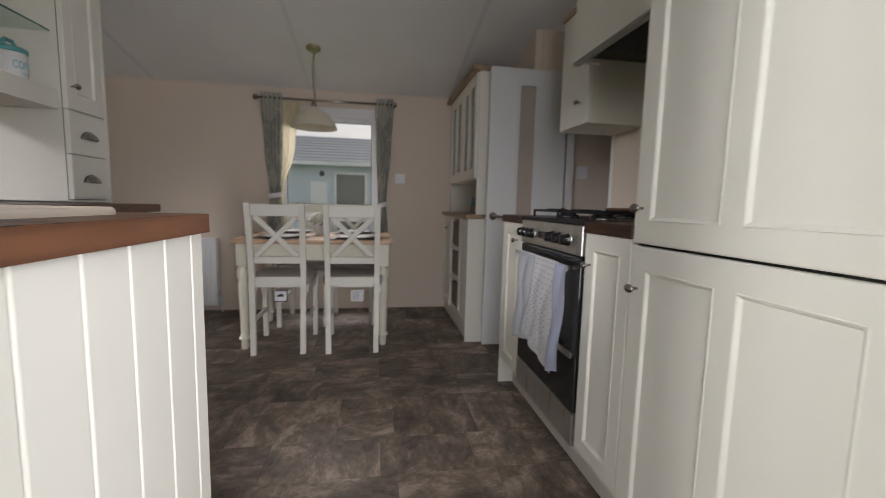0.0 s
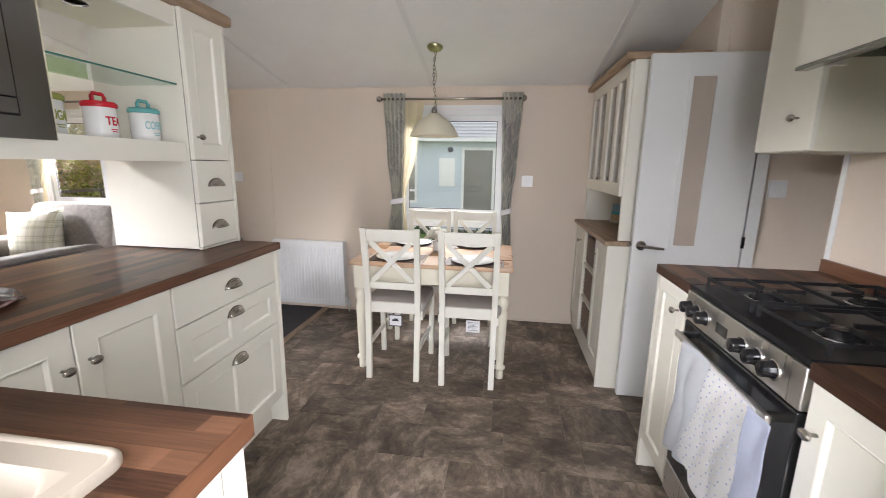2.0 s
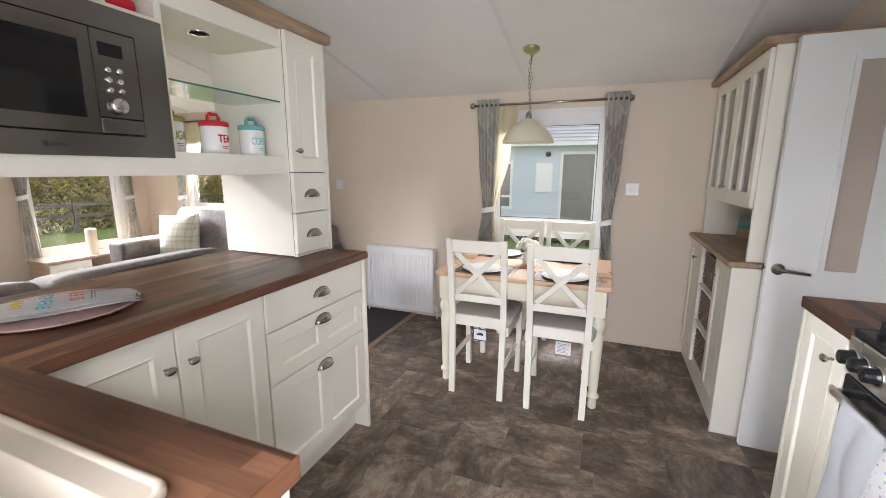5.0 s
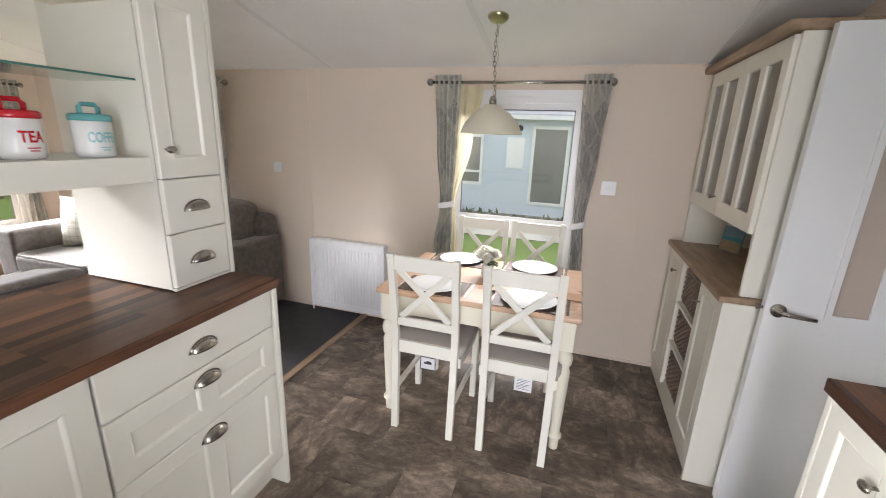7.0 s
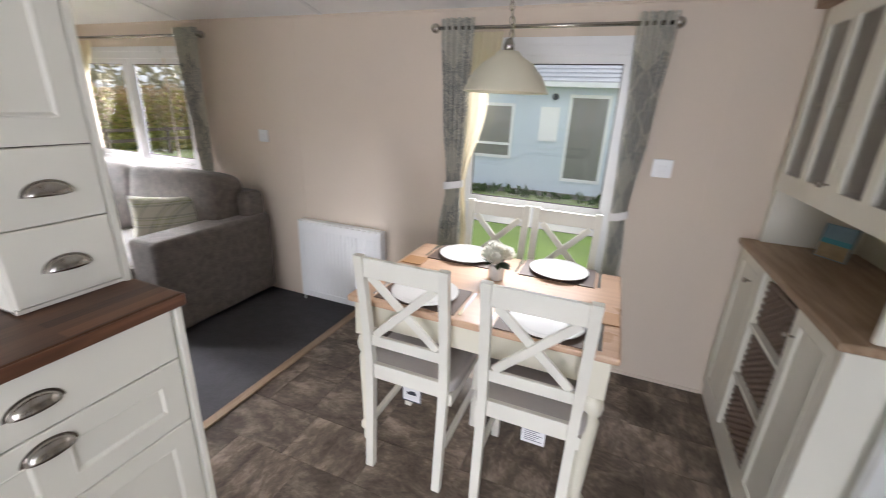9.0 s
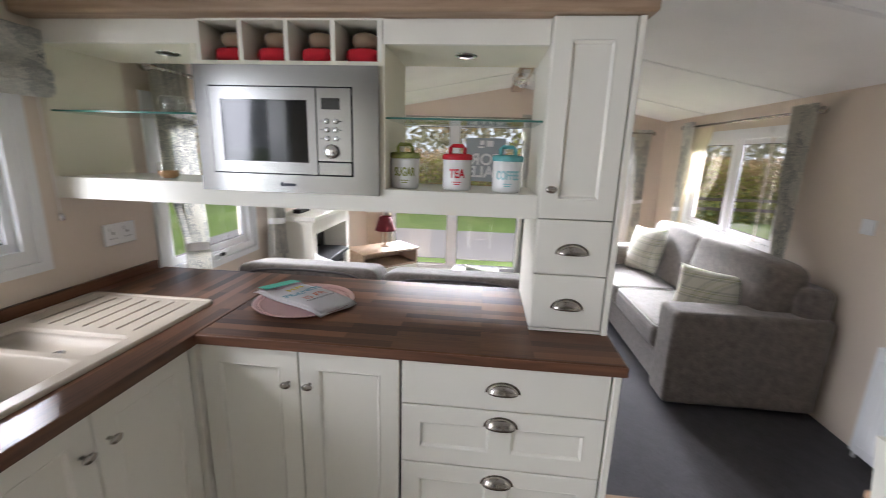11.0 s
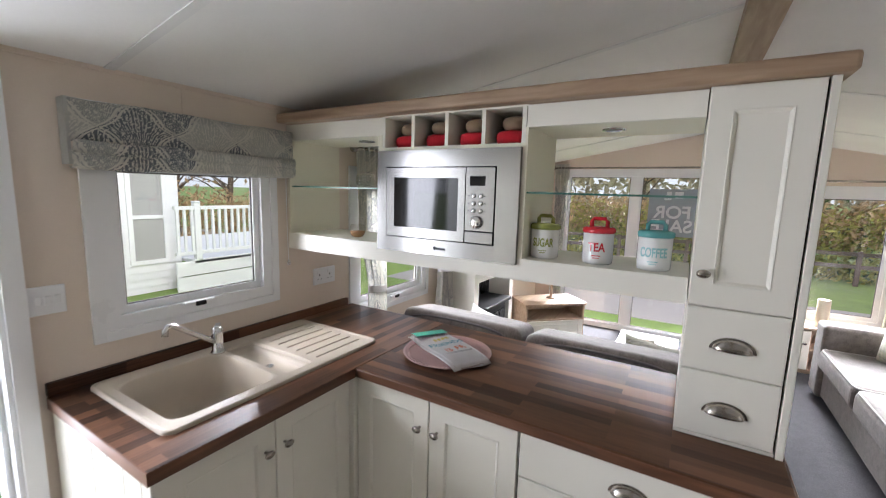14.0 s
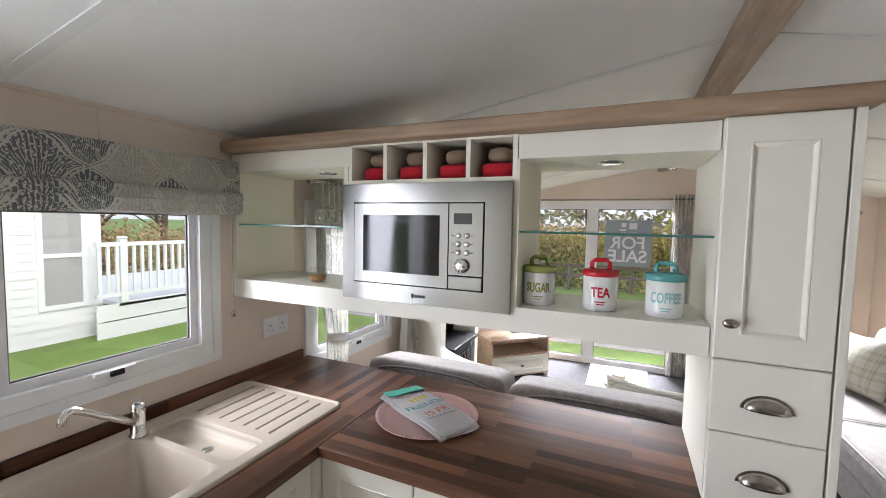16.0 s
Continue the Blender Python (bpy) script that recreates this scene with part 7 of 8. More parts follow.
pillow_plaid("scatter_cushion", 0.46, 0.44, 0.17, Matrix.Translation((-3.50, 3.62, 0.665)) @ pose(0, 0, 0, -14, -6, 14), "large cream plaid scatter cushion on the sofa")

fpv = thing("fireplace", (-2.78, 0.72, 0), "cream fireplace surround with a black electric stove", "fireplace")
part("surround", blocks((-3.20, -3.12, K_SIDE, 0.85, 0.0, 0.98), (-2.46, -2.38, K_SIDE, 0.85, 0.0, 0.98), (-3.12, -2.46, K_SIDE, 0.85, 0.87, 0.98)), CREAM, fpv)
part("mantel", block(-3.26, -2.33, K_SIDE, 0.90, 0.98, 1.02, 0.008, 3), CREAM, fpv)
part("moulding", blocks((-3.22, -2.36, K_SIDE, 0.87, 0.955, 0.98)), CREAM, fpv)
part("recess", blocks((-3.12, -2.46, K_SIDE, 0.64, 0.0, 0.87)), BLACK, fpv, "black recess panel")
stv = part("stove", block(-3.02, -2.56, 0.64, 0.86, 0.06, 0.62, 0.01), IRON, fpv, "black electric stove")
part("stove_top", block(-3.06, -2.52, 0.64, 0.90, 0.62, 0.65, 0.006), IRON, stv)
part("stove_door", merged(block(-2.98, -2.60, 0.86, 0.872, 0.14, 0.56, 0.004), *[slat((-2.95 + 0.07 * k, 0.874, 0.16), (-2.85 + 0.06 * k, 0.874, 0.54), 0.010, 0.006) for k in range(4)]), BLACK, stv)
part("foot", blocks((-3.0, -2.97, 0.68, 0.71, 0.03, 0.06), (-2.61, -2.58, 0.68, 0.71, 0.03, 0.06), (-3.0, -2.97, 0.80, 0.83, 0.03, 0.06), (-2.61, -2.58, 0.80, 0.83, 0.03, 0.06)), IRON, stv)
part("hearth", block(-3.26, -2.33, K_SIDE, 0.98, 0.004, 0.03, 0.004), CREAM, fpv)
single("mantel_ornament", block(-2.62, -2.44, 0.68, 0.74, 1.02, 1.05, 0.008), IRON, "dark low ornament on the mantelpiece", "ornament")

cu = thing("corner_unit", (-4.02, 0.94, 0), "pale oak corner unit with a white drawer", "cabinet")
CM = Matrix.Translation((-3.87, 1.10, 0)) @ pose(0, 0, 0, 0, 0, 134)


def cub(*b):
    return moved(blocks(*b), CM)


part("top", moved(block(-0.36, 0.36, -0.012, 0.40, 0.40, 0.425, 0.004), CM), OAK_PALE, cu)
part("side", cub((-0.345, -0.325, 0.0, 0.39, 0.03, 0.40)), OAK_PALE, cu)
part("side", cub((0.325, 0.345, 0.0, 0.39, 0.03, 0.40)), OAK_PALE, cu)
part("back", cub((-0.325, 0.325, 0.37, 0.39, 0.03, 0.40)), OAK_PALE, cu)
part("shelf", cub((-0.325, 0.325, 0.0, 0.37, 0.24, 0.255)), OAK_PALE, cu)
part("bottom", cub((-0.325, 0.325, 0.0, 0.37, 0.03, 0.05)), OAK_PALE, cu)
dwr = part("drawer", moved(panelled(0.65, 0.185, [(0.05, 0.60, 0.04, 0.145)]), CM @ Matrix(((1, 0, 0, -0.325), (0, 0, -1, 0.0), (0, 1, 0, 0.052), (0, 0, 0, 1)))), CREAM, cu)
shared("knob", KNOB, CM @ Matrix(((1, 0, 0, 0), (0, 0, -1, -0.018), (0, 1, 0, 0.145), (0, 0, 0, 1))), dwr, "brushed nickel knob")
part("foot", cub((-0.34, -0.30, 0.01, 0.05, 0.004, 0.03), (0.30, 0.34, 0.01, 0.05, 0.004, 0.03), (-0.34, -0.30, 0.34, 0.38, 0.004, 0.03), (0.30, 0.34, 0.34, 0.38, 0.004, 0.03)), OAK_PALE, cu)
tl = thing("table_lamp", (-4.08, 0.98, 0.425), "table lamp with wooden base and burgundy shade", "lamp")
part("base", moved(lathe([(0.05, 0), (0.052, 0.006), (0.045, 0.014), (0.016, 0.02), (0.013, 0.10), (0.017, 0.14), (0.011, 0.17), (0.008, 0.20)], 24), Matrix.Translation((-4.08, 0.98, 0.425))), OAK_PALE, tl)
part("shade", moved(lathe([(0.115, 0.185), (0.068, 0.345), (0.064, 0.345), (0.111, 0.185)], 36, False), Matrix.Translation((-4.08, 0.98, 0.425))), BURGUNDY, tl, "burgundy fabric shade")

ctb = thing("coffee_table", (-2.98, 2.04, 0), "pale oak low coffee table", "table")
part("tabletop", block(-3.38, -2.58, 1.82, 2.26, 0.395, 0.425, 0.006), OAK_PALE, ctb)
for x in (-3.36, -2.66):
    for y in (1.84, 2.19):
        part("leg", block(x, x + 0.055, y, y + 0.055, 0.004, 0.395, 0.004), CREAM, ctb)
part("shelf", blocks((-3.30, -2.66, 1.89, 2.19, 0.12, 0.14)), OAK_PALE, ctb)
dsh = thing("candle_dish", (-3.0, 2.05, 0.425), "silvered dish holding a squat cream candle", "candle")
part("dish", moved(lathe([(0.06, 0), (0.10, 0.006), (0.115, 0.014), (0.112, 0.016), (0.09, 0.01), (0.001, 0.008)], 32), Matrix.Translation((-3.0, 2.05, 0.425))), PEWTER, dsh)
part("candle", moved(lathe([(0.048, 0.009), (0.05, 0.012), (0.05, 0.075), (0.045, 0.078), (0.001, 0.074)], 28), Matrix.Translation((-3.0, 2.05, 0.425))), CANDLE, dsh)
pk = thing("scatter_cushion", (-2.42, 2.2, 0.46), "olive plaid scatter cushion beside the sofa arm", "cushion", "scatter cushions")
part("cover", moved(pillow(0.42, 0.40, 0.16), Matrix.Translation((-1.95, 2.18, 0.62)) @ pose(0, 0, 0, -10, 0, 75)), PLAID_A, pk)

cn = thing("console_unit", (-4.54, 3.38, 0), "pale oak low console under the front window", "cabinet")
part("top", block(-4.685, -4.36, 2.92, 3.82, 0.425, 0.452, 0.005), OAK_PALE, cn)
part("cupboard", blocks((-4.675, -4.39, 2.94, 3.30, 0.03, 0.425)), OAK_PALE, cn)
fitted("door", (-4.39, 2.95, 0.05), "+x", 0.34, 0.365, [(0.05, 0.29, 0.05, 0.315)], cn, CREAM, "knob", (0.30, 0.25))
part("end", blocks((-4.675, -4.38, 3.785, 3.805, 0.03, 0.425)), OAK_PALE, cn)
part("back", blocks((-4.675, -4.66, 3.30, 3.785, 0.03, 0.425)), OAK_PALE, cn)
part("shelf", blocks((-4.66, -4.39, 3.30, 3.785, 0.22, 0.238)), OAK_PALE, cn)
part("bottom", blocks((-4.66, -4.39, 3.30, 3.785, 0.03, 0.05)), OAK_PALE, cn)
part("plinth", blocks((-4.66, -4.41, 2.95, 3.79, 0.004, 0.03)), OAK_PALE, cn)
single("pillar_candle", moved(lathe([(0.046, 0), (0.048, 0.004), (0.048, 0.255), (0.044, 0.26), (0.001, 0.25)], 28), Matrix.Translation((-4.45, 3.36, 0.452))), CANDLE, "tall ivory pillar candle on the console", "candle")
sp = thing("ceiling_spotlight", (-3.5, 2.39, 2.1), "white double spotlight under the ridge beam, unlit", "spotlight")
part("bar", block(-3.64, -3.36, 2.36, 2.42, 2.175, 2.207, 0.006), UPVC, sp)
for x, tn in ((-3.60, 20), (-3.42, -35)):
    part("spot_head", moved(lathe([(0.026, 0), (0.042, 0.02), (0.050, 0.10), (0.046, 0.105), (0.001, 0.085)], 20), Matrix.Translation((x, 2.39, 2.15)) @ pose(0, 0, 0, 105, 0, tn + 60)), CHROME, sp, "chrome spot head")

# sale board on the patio glass, lettered towards the outside
sg = thing("sale_sign", (FRONT - 0.05, 2.07, 1.2), "grey sale board with white letters on the glass", "sign")
SY0, SY1, SZ0, SZ1 = 1.83, 2.31, 1.16, 1.68
part("board", blocks((FRONT - 0.0275, FRONT - 0.024, SY0, SY1, SZ0, SZ1)), SIGN, sg)
SM = Matrix.Translation((FRONT - 0.023, (SY0 + SY1) / 2, 0)) @ Matrix(((0, 0, 1, 0), (-1, 0, 0, 0), (0, 1, 0, 0), (0, 0, 0, 1)))
part("lettering", moved(lettering("FOR", 0.19, 0.0008, 0.004), SM @ Matrix.Translation((0, 1.42, 0))), SIGN_WHITE, sg)
part("lettering", moved(lettering("SALE", 0.19, 0.0008, 0.004), SM @ Matrix.Translation((0, 1.27, 0))), SIGN_WHITE, sg)
part("emblem", moved(blocks((-0.09, -0.01, 1.58, 1.65, 0, 0.001), (0.02, 0.09, 1.56, 1.58, 0, 0.001), (0.02, 0.07, 1.60, 1.65, 0, 0.001)), SM), SIGN_WHITE, sg)


# ---- outside ----
structure("ground", blocks((-400, 400, -400, 400, GROUND - 0.3, GROUND)), GRASS, "mown green lawn with thin patches", "ground")
structure("road", blocks((-10.4, -7.4, -60, 60, GROUND, GROUND + 0.012)), TARMAC, "narrow grey park road", "road")
path = thing("pavement", (0, -2.55, GROUND), "grey concrete slab path past the entrance", "pavement", kind="structure")
for i in range(12):
    part("slab", block(-3.4 + 0.6 * i, -2.81 + 0.6 * i, -2.80, -2.22, GROUND - 0.02, GROUND + 0.02, 0.006, 1), SLAB, path)


def foliage(n, box, size, seed, shape=None):
    """Many small bent leaves scattered through a box, thinned towards an uneven outline."""
    r = np.random.RandomState(seed)
    x0, x1, y0, y1, z0, z1 = box
    verts, faces = [], []
    while len(faces) < n:
        p = np.array([r.uniform(x0, x1), r.uniform(y0, y1), r.uniform(z0, z1)])
        if shape is not None and not shape(p, r):
            continue
        d = r.normal(size=3)
        d /= np.linalg.norm(d)
        s = np.cross(d, r.normal(size=3))
        s /= np.linalg.norm(s)
        k = size * r.uniform(0.6, 1.4)
        c = np.cross(d, s) * k * 0.2
        b = len(verts)
        verts += [p - d * k, p + s * k * 0.45 + c, p + d * k, p - s * k * 0.45 + c]
        faces.append((b, b + 1, b + 2, b + 3))
    me = bpy.data.meshes.new("foliage")
    me.from_pydata([tuple(v) for v in verts], [], faces)
    return me


def leafy(name, me, mat, label, category):
    me.materials.append(mat)
    return tagged(new(name, me), label, category, "", "stuff")


def mound(box, rough, seed):
    x0, x1, y0, y1, z0, z1 = box

    def ok(p, r):
        t = z0 + (z1 - z0) * (0.80 + rough * noise.noise(Vector((p[0] * 1.3 + seed, p[1] * 1.3, 0.0))) + rough * 0.6 * noise.noise(Vector((p[0] * 4, p[1] * 4, seed))))
        return p[2] < t
    return ok


bx = (-0.9, 3.2, -3.75, -2.95, GROUND, 1.2)
leafy("bush", foliage(15000, bx, 0.036, 3, mound(bx, 0.35, 2.0)), BUSH, "lime green leafy bush beside the path", "bush")
# a core of darker leaves puts the bush's inner shade into colour
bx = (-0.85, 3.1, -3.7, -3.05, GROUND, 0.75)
leafy("bush_inner", foliage(1400, bx, 0.06, 5, mound(bx, 0.3, 2.0)), FIR_AND_SHADE, "darker leaves painting the shade inside the bush", "bush")
leafy("fallen_leaves", foliage(1100, (-1.6, 1.6, -2.95, 0.3, GROUND + 0.012, GROUND + 0.03), 0.035, 8), DRY, "yellow fallen leaves on the grass", "leaves")
bv, bf = [], []
rs = np.random.RandomState(9)
for i in range(20000):
    x, y = rs.uniform(-1.4, 1.5), rs.uniform(-2.2, 0.35)
    if noise.noise(Vector((x * 1.6, y * 1.6, 3))) < -0.28:
        continue
    a, h, l = rs.uniform(0, 6.28), rs.uniform(0.03, 0.075), rs.uniform(0, 0.03)
    dx, dy = 0.004 * math.cos(a), 0.004 * math.sin(a)
    b = len(bv)
    bv += [(x - dx, y - dy, GROUND), (x + dx, y + dy, GROUND), (x - dy * 7 * l / 0.03 * 0.4, y + dx * 7 * l / 0.03 * 0.4, GROUND + h)]
    bf.append((b, b + 1, b + 2))
gm = bpy.data.meshes.new("grass")
gm.from_pydata(bv, [], bf)
leafy("grass", gm, BLADE, "blades of lawn grass near the entrance", "grass")

# third layer: dark leaves that stand in for shade deep in the hedge
for k, (bx, mat, n, lab) in enumerate((((-15.6, -14.2, -14, 16, GROUND, 1.75), HEDGE_G, 30000, "clipped golden autumn hedge across the road"), ((-15.5, -14.15, -14, 16, 0.35, 1.85), HEDGE_O, 13000, "copper autumn leaves of the hedge"), ((-15.4, -14.5, -14, 16, GROUND, 1.3), FIR_AND_SHADE, 5000, "dark leaves painting the shade inside the hedge"))):
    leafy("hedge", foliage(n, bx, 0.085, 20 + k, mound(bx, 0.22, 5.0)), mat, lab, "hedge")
bx = (-36, -33, -45, 45, GROUND, 7.5)
leafy("far_woods", foliage(9000, bx, 0.42, 37, mound(bx, 0.5, 3.0)), WOODS, "pale autumn woods in the distance", "woods")
bx = (-13, 4, 14.5, 15.6, GROUND, 1.7)
leafy("hedge", foliage(7000, bx, 0.14, 31, mound(bx, 0.22, 7.0)), HEDGE_G, "golden hedge behind the neighbouring plots", "hedge")
bx = (-15, -2.0, -11.2, -10.4, GROUND, 1.75)
leafy("hedge", foliage(14000, bx, 0.065, 33, mound(bx, 0.25, 7.0)), HEDGE_O, "copper hedge beyond the deck", "hedge")
bank = bmesh.new()
rows_b = [[bank.verts.new((-12 + 0.8 * i, y, z + 0.02 * noise.noise(Vector((i * 0.7, y, 1))))) for i in range(20)] for y, z in ((-3.9, GROUND - 0.04), (-4.3, GROUND + 0.09), (-4.8, GROUND + 0.20), (-5.19, GROUND + 0.27), (-5.7, GROUND + 0.27), (-5.72, GROUND - 0.1))]
for r0, r1 in zip(rows_b, rows_b[1:]):
    for i in range(19):
        bank.faces.new((r0[i], r1[i], r1[i + 1], r0[i + 1]))
structure("ground_bank", bank, GRASS, "low grass bank before the white home", "ground")
soil = bmesh.new()
rsoil = random.Random(4)
for k in range(16):
    cx, cy, rad = rsoil.uniform(-0.9, 1.1), rsoil.uniform(-1.9, -0.2), rsoil.uniform(0.14, 0.34)
    ring = [soil.verts.new((cx + rad * (1 + 0.45 * noise.noise(Vector((math.cos(a) * 1.5, math.sin(a) * 1.5, k * 3.1)))) * math.cos(a), cy + 0.7 * rad * (1 + 0.45 * noise.noise(Vector((math.cos(a) * 1.5, math.sin(a) * 1.5, k * 5.7)))) * math.sin(a), GROUND + 0.004 + 0.001 * k)) for a in (i * 2 * math.pi / 22 for i in range(22))]
    soil.faces.new(ring)
me_soil = bpy.data.meshes.new("soil")
soil.to_mesh(me_soil)
leafy("bare_soil", me_soil, SOIL, "patches of bare brown soil in the lawn", "soil")
fn = thing("fence", (-13.9, 1, GROUND), "low grey timber rail fence before the hedge", "fence")
for i in range(16):
    part("post", block(-13.94, -13.86, -13 + 1.9 * i, -12.9 + 1.9 * i, GROUND, 0.35, 0.01, 1), BRANCH, fn)
for z in (-0.1, 0.22):
    part("rail", blocks((-13.93, -13.89, -13, 15.6, z, z + 0.10)), BRANCH, fn)


def tree(at, height, leaf, label, seed, spread=1.0, leaves=2600, bark=None):
    r = random.Random(seed)
    t = thing("tree", at, label, "tree", "trees round the park")
    x, y, z = at
    trunk = [(x, y, z), (x + 0.05, y, z + height * 0.25), (x + r.uniform(-0.2, 0.2), y + r.uniform(-0.2, 0.2), z + height * 0.55), (x + r.uniform(-0.3, 0.3), y + r.uniform(-0.3, 0.3), z + height * 0.92)]
    limbs = [tube(trunk, [0.16, 0.12, 0.08, 0.02], 8)]
    tips = []
    for i in range(26):
        h = r.uniform(0.22, 0.9)
        b = Vector(trunk[1]).lerp(Vector(trunk[3]), (h - 0.22) / 0.7)
        a = r.uniform(0, 6.28)
        ln = height * 0.34 * spread * (1.1 - h)
        e = b + Vector((math.cos(a) * ln, math.sin(a) * ln, ln * r.uniform(0.3, 0.9)))
        m = b.lerp(e, 0.5) + Vector((0, 0, ln * 0.06))
        limbs.append(tube([b, m, e], [0.035, 0.022, 0.006], 5))
        for q in range(3):
            s = m.lerp(e, r.random())
            w = s + Vector((r.uniform(-1, 1), r.uniform(-1, 1), r.uniform(0, 1))) * ln * 0.4
            limbs.append(tube([s, w], [0.012, 0.004], 4))
            tips.append(w)
        tips.append(e)
    part("trunk", merged(*limbs), bark or BRANCH, t)
    if leaves:
        rr = np.random.RandomState(seed)
        verts, faces = [], []
        for i in range(leaves):
            p = np.array(tips[rr.randint(len(tips))]) + rr.normal(size=3) * height * 0.055
            d = rr.normal(size=3)
            d /= np.linalg.norm(d)
            s = np.cross(d, rr.normal(size=3))
            s /= np.linalg.norm(s)
            k = 0.10 * rr.uniform(0.6, 1.4)
            b = len(verts)
            verts += [tuple(p - d * k), tuple(p + s * k * 0.5), tuple(p + d * k), tuple(p - s * k * 0.5)]
            faces.append((b, b + 1, b + 2, b + 3))
        me = bpy.data.meshes.new("crown")
        me.from_pydata(verts, [], faces)
        me.materials.append(leaf)
        c = new("crown", me)
        c.parent = t
        c.matrix_parent_inverse = Matrix.Translation(t.location).inverted()
        tagged(c, kind="stuff")
    return t


tree((-17.5, 5.5, GROUND), 7.5, FIR_AND_SHADE, "dark evergreen tree behind the hedge", 1, 0.8, 5000)
tree((-18.5, 10.5, GROUND), 8.5, FIR_AND_SHADE, "tall dark tree behind the hedge", 2, 0.9, 5000)
tree((-12.6, 3.9, GROUND), 5.0, HEDGE_G, "slender pale-barked tree on the verge", 3, 0.6, 700, BIRCH)
tree((-19.0, 0.5, GROUND), 7.0, HEDGE_O, "autumn tree behind the hedge", 4, 0.9, 3500)
tree((-9.0, 12.5, GROUND), 6.5, FIR_AND_SHADE, "leafy tree beyond the side lawn", 5, 1.0, 4500)
tree((-5.6, 13.2, GROUND), 6.0, HEDGE_G, "thin autumn tree beyond the side lawn", 6, 0.9, 1500, BIRCH)
for k, (x, y) in enumerate(((-9, -13), (-11.5, -12), (-14, -12.5), (-7.5, -14), (-16.5, -11))):
    tree((x, y, GROUND), 6.0 + k % 3, HEDGE_O, "bare winter tree beyond the deck", 40 + k, 0.9, 160)


def house(name, x0, x1, y0, y1, base, eave, ridge, clad, label, face, openings):
    """A neighbouring holiday home: lapped boards on its near side, a tiled roof, windows and doors."""
    h = thing(name, ((x0 + x1) / 2, (y0 + y1) / 2, GROUND), label, "holiday home")
    part("body", blocks((x0, x1, y0, y1, base, eave)), clad, h)
    part("skirting", blocks((x0 + 0.05, x1 - 0.05, y0 + 0.05, y1 - 0.05, GROUND, base)), SKIRT, h)
    yf, s = (y0, -1) if face == "-y" else (y1, 1)
    lap = bmesh.new()
    z = base
    while z < eave - 0.02:
        z1 = min(z + 0.125, eave)
        v = [lap.verts.new(p) for p in ((x0, yf + s * 0.022, z), (x1, yf + s * 0.022, z), (x1, yf + s * 0.006, z1), (x0, yf + s * 0.006, z1), (x0, yf, z), (x1, yf, z))]
        lap.faces.new((v[0], v[1], v[2], v[3]) if s < 0 else (v[3], v[2], v[1], v[0]))
        lap.faces.new((v[4], v[5], v[1], v[0]) if s < 0 else (v[0], v[1], v[5], v[4]))
        z = z1
    part("cladding", lap, clad, h, "lapped horizontal boards")
    ym = (y0 + y1) / 2
    rf = bmesh.new()
    n = 9
    for half in (0, 1):
        ya, yb = (y0 - 0.25, ym) if half == 0 else (y1 + 0.25, ym)
        for i in range(n):
            t0, t1 = i / n, (i + 1) / n
            za, zb = eave + (ridge - eave) * t0, eave + (ridge - eave) * t1
            v = [rf.verts.new(p) for p in ((x0 - 0.2, ya + (yb - ya) * t0, za + 0.03), (x1 + 0.2, ya + (yb - ya) * t0, za + 0.03), (x1 + 0.2, ya + (yb - ya) * t1, zb), (x0 - 0.2, ya + (yb - ya) * t1, zb), (x0 - 0.2, ya + (yb - ya) * t0, za), (x1 + 0.2, ya + (yb - ya) * t0, za))]
            rf.faces.new((v[0], v[1], v[2], v[3]))
            rf.faces.new((v[4], v[5], v[1], v[0]))
    bmesh.ops.remove_doubles(rf, verts=rf.verts[:], dist=1e-4)
    part("roof", rf, ROOF_TILE, h, "grey pressed tile roof")
    part("gutter", blocks((x0 - 0.2, x1 + 0.2, yf + s * 0.25 - 0.05, yf + s * 0.25 + 0.05, eave - 0.10, eave)), UPVC, h)
    for kind, a0, a1, z0, z1, bar in openings:
        f = 0.07
        yo = yf + s * 0.025
        fb = blocks(*[(q[0], q[1], min(yf, yo + s * 0.02), max(yf, yo + s * 0.02), q[2], q[3]) for q in ((a0, a0 + f, z0, z1), (a1 - f, a1, z0, z1), (a0 + f, a1 - f, z1 - f, z1), (a0 + f, a1 - f, z0, z0 + f), *([(a0 + f, a1 - f, bar - 0.03, bar + 0.03)] if bar else []))])
        w = part(kind, fb, UPVC, h)
        yp = yf + s * 0.024
        # solid panes; no room is built, its darkness is painted on them
        part("pane", blocks((a0 + f, a1 - f, min(yf, yp), max(yf, yp), z0 + f, z1 - f)), NET if kind == "net_window" else UPVC if kind == "white_panel" else DIM_PANE, w)
    return h


house("holiday_home", -9.0, 7.0, 11.9, 15.4, -0.42, 2.02, 2.95, BLUE_CLAD, "pale blue boarded holiday home with white windows", "-y", [("door", -0.74, 0.15, -0.13, 1.78, 0), ("window", -3.4, -1.95, 0.28, 1.55, 0.62), ("white_panel", -1.35, -0.92, 0.75, 1.50, 0), ("window", 2.4, 3.6, 0.3, 1.6, 0)])
vent = single("wall_vent", moved(lathe([(0.07, 0), (0.07, 0.03), (0.05, 0.035)], 20), facing((-1.05, 11.875, 1.72), "-y")), INK, "round dark vent on the blue boards", "vent")
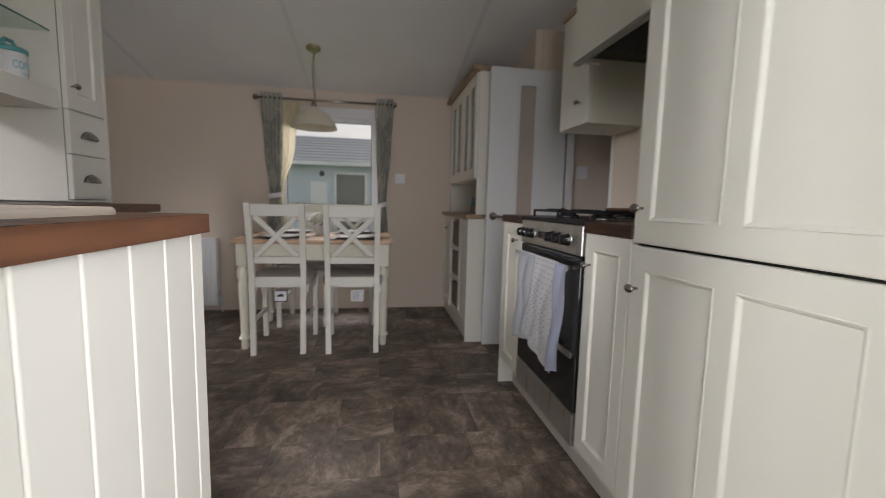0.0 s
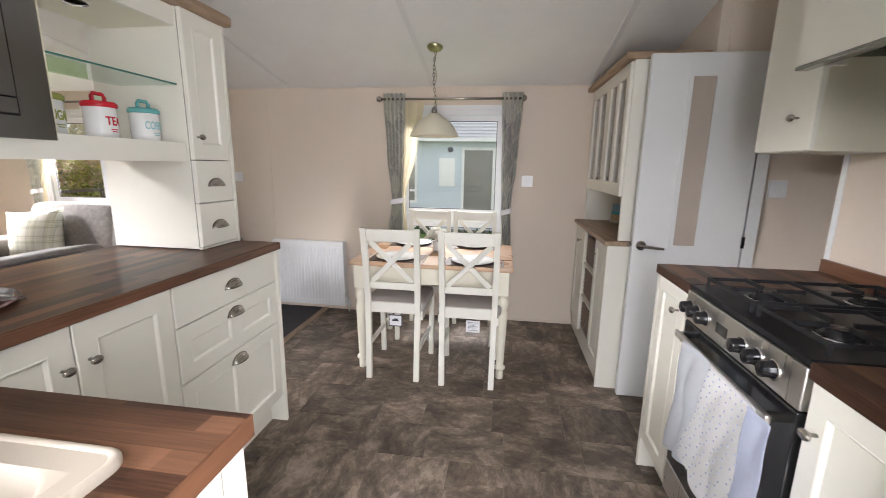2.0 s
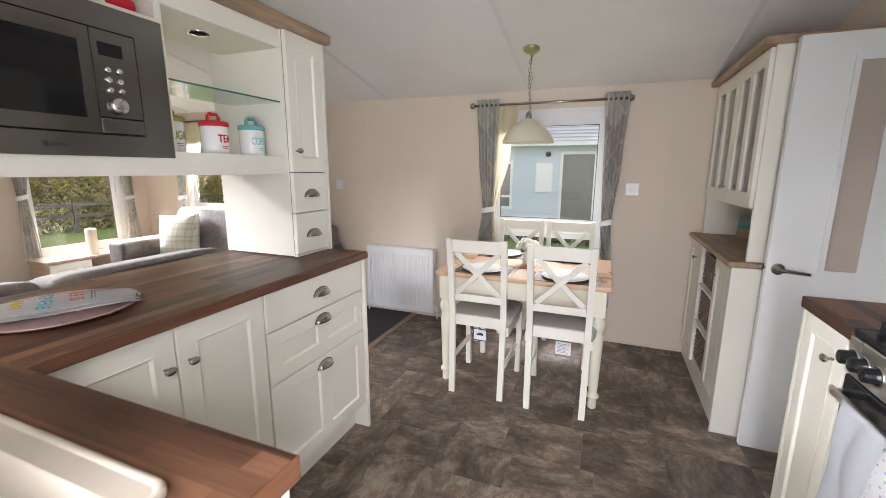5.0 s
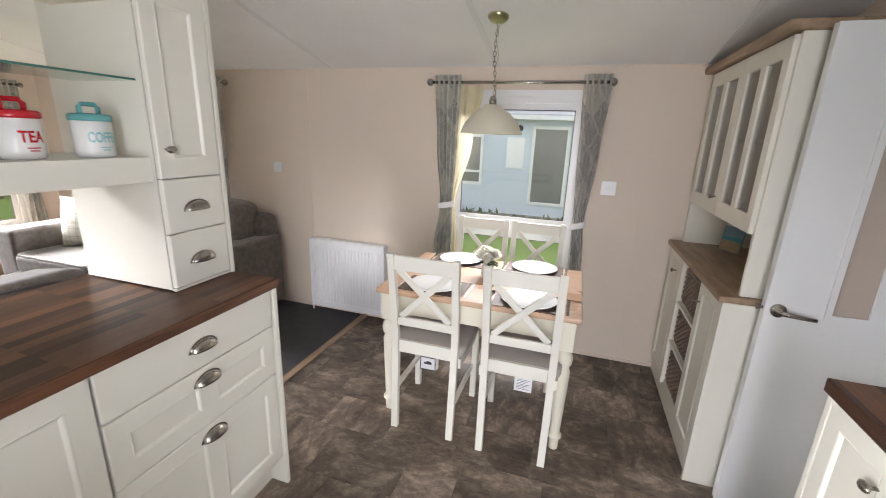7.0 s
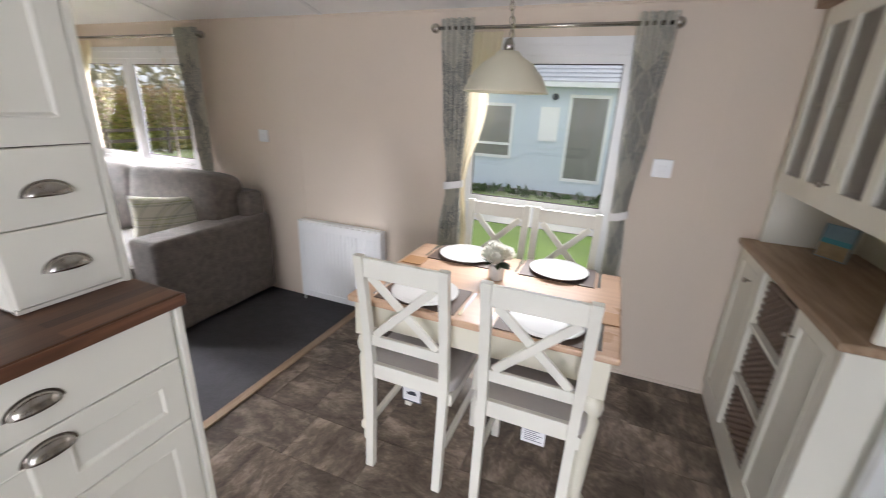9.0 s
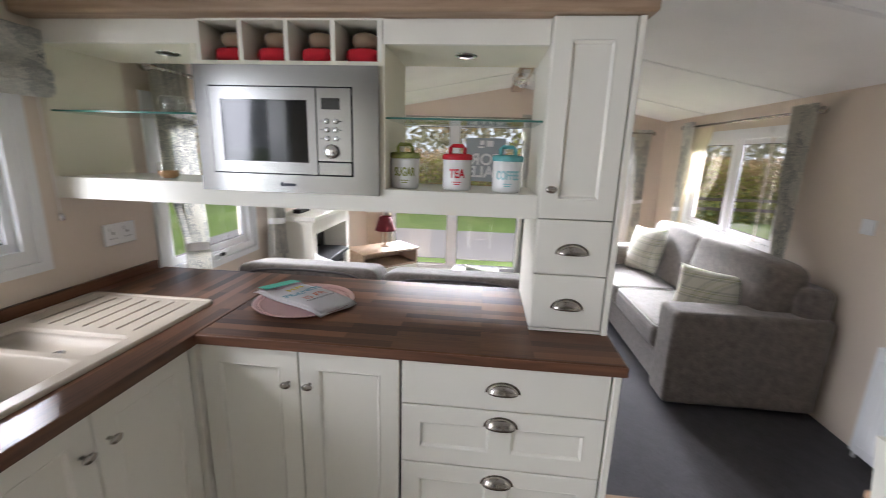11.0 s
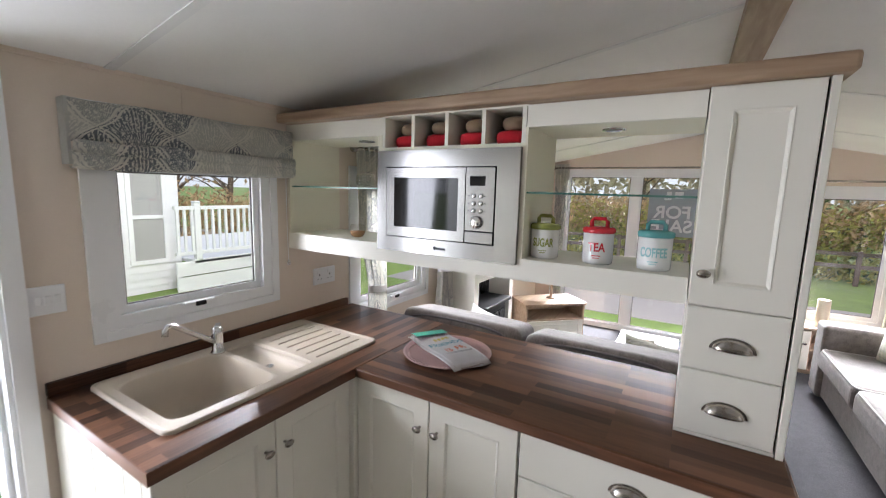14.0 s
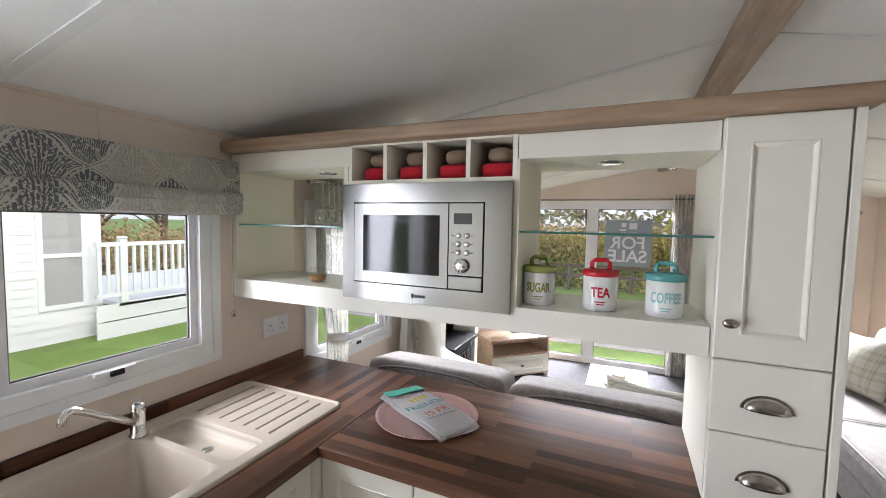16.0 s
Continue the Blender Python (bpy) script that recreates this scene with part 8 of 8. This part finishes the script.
house("holiday_home", -3.42, 9.0, -9.2, -5.6, -0.42, 2.28, 2.93, WHITE_CLAD, "white boarded holiday home with net curtains", "+y", [("net_window", -3.22, -2.62, 0.22, 1.85, 1.02), ("net_window", -1.1, 0.25, 0.25, 2.1, 0.95), ("net_window", 1.6, 2.6, 0.25, 2.1, 0)])
dk = thing("deck", (-5.0, -6.4, GROUND), "white plastic deck with a balustrade", "deck")
part("skirt", blocks((-7.6, -3.15, -5.24, -5.20, GROUND, -0.30), (-7.6, -3.15, -5.24, -5.20, -0.28, -0.03), (-7.6, -3.15, -5.24, -5.20, -0.01, 0.24)), WHITE_CLAD, dk)
part("floor", blocks((-7.6, -3.45, -8.8, -5.20, 0.20, 0.26)), WHITE_CLAD, dk)
part("top_rail", blocks((-7.6, -3.15, -5.26, -5.17, 1.15, 1.21)), UPVC, dk)
part("bottom_rail", blocks((-7.6, -3.15, -5.25, -5.18, 0.36, 0.42)), UPVC, dk)
part("top_rail", blocks((-7.64, -7.56, -8.8, -5.26, 1.15, 1.21)), UPVC, dk)
for i in range(4):
    x = -7.6 + 1.36 * i
    ps = part("post", blocks((x - 0.05, x + 0.05, -5.265, -5.165, 0.26, 1.26)), UPVC, dk)
    part("cap", block(x - 0.065, x + 0.065, -5.28, -5.15, 1.26, 1.30, 0.02, 1), UPVC, ps)
BAL = mesh_of("baluster", blocks((-0.02, 0.02, -0.02, 0.02, 0.42, 1.15)), UPVC)
for i in range(36):
    shared("baluster", BAL, Matrix.Translation((-7.5 + 0.123 * i, -5.215, 0)), dk)
for i in range(26):
    shared("baluster", BAL, Matrix.Translation((-7.6, -8.7 + 0.13 * i, 0)), dk)
leafy("plinth_planting", foliage(260, (-6, 4, 11.5, 11.75, GROUND, -0.35), 0.12, 51), FIR_AND_SHADE, "low dark planting along the blue home", "plants")

# ---- floor tiles, laid last ----
floor_ob = bpy.data.objects["floor"]
trng = random.Random(21)
TILES = {}


def tile(x0, x1, y0, y1):
    """One vinyl tile, its mesh shared with the others of its size."""
    size = (round(x1 - x0, 3), round(y1 - y0, 3))
    if size not in TILES:
        TILES[size] = mesh_of("tile", block(0.0008, size[0] - 0.0008, 0.0008, size[1] - 0.0008, -0.004, 0.0, 0.0006, 1), VINYL)
    o = new("tile", TILES[size])
    o.location = (x0, y0, 0)
    o.parent = floor_ob


y, row = K_SIDE, 0
while y < W_SIDE - 0.01:
    y1 = min(y + (0.24, 0.36, 0.24, 0.30)[row % 4], W_SIDE)
    x = -1.16 - (0.0, 0.12, 0.06, 0.18)[row % 4]
    while x < 2.6:
        w = trng.choice((0.36, 0.36, 0.24, 0.42))
        if x + w > -1.1:
            tile(max(x, -1.16), x + w, y, y1) if w > 0.3 or row % 4 != 1 else (tile(max(x, -1.16), x + w, y, y + 0.24), tile(max(x, -1.16), x + w, y + 0.24, y1))
        x += w
    y = y1
    row += 1
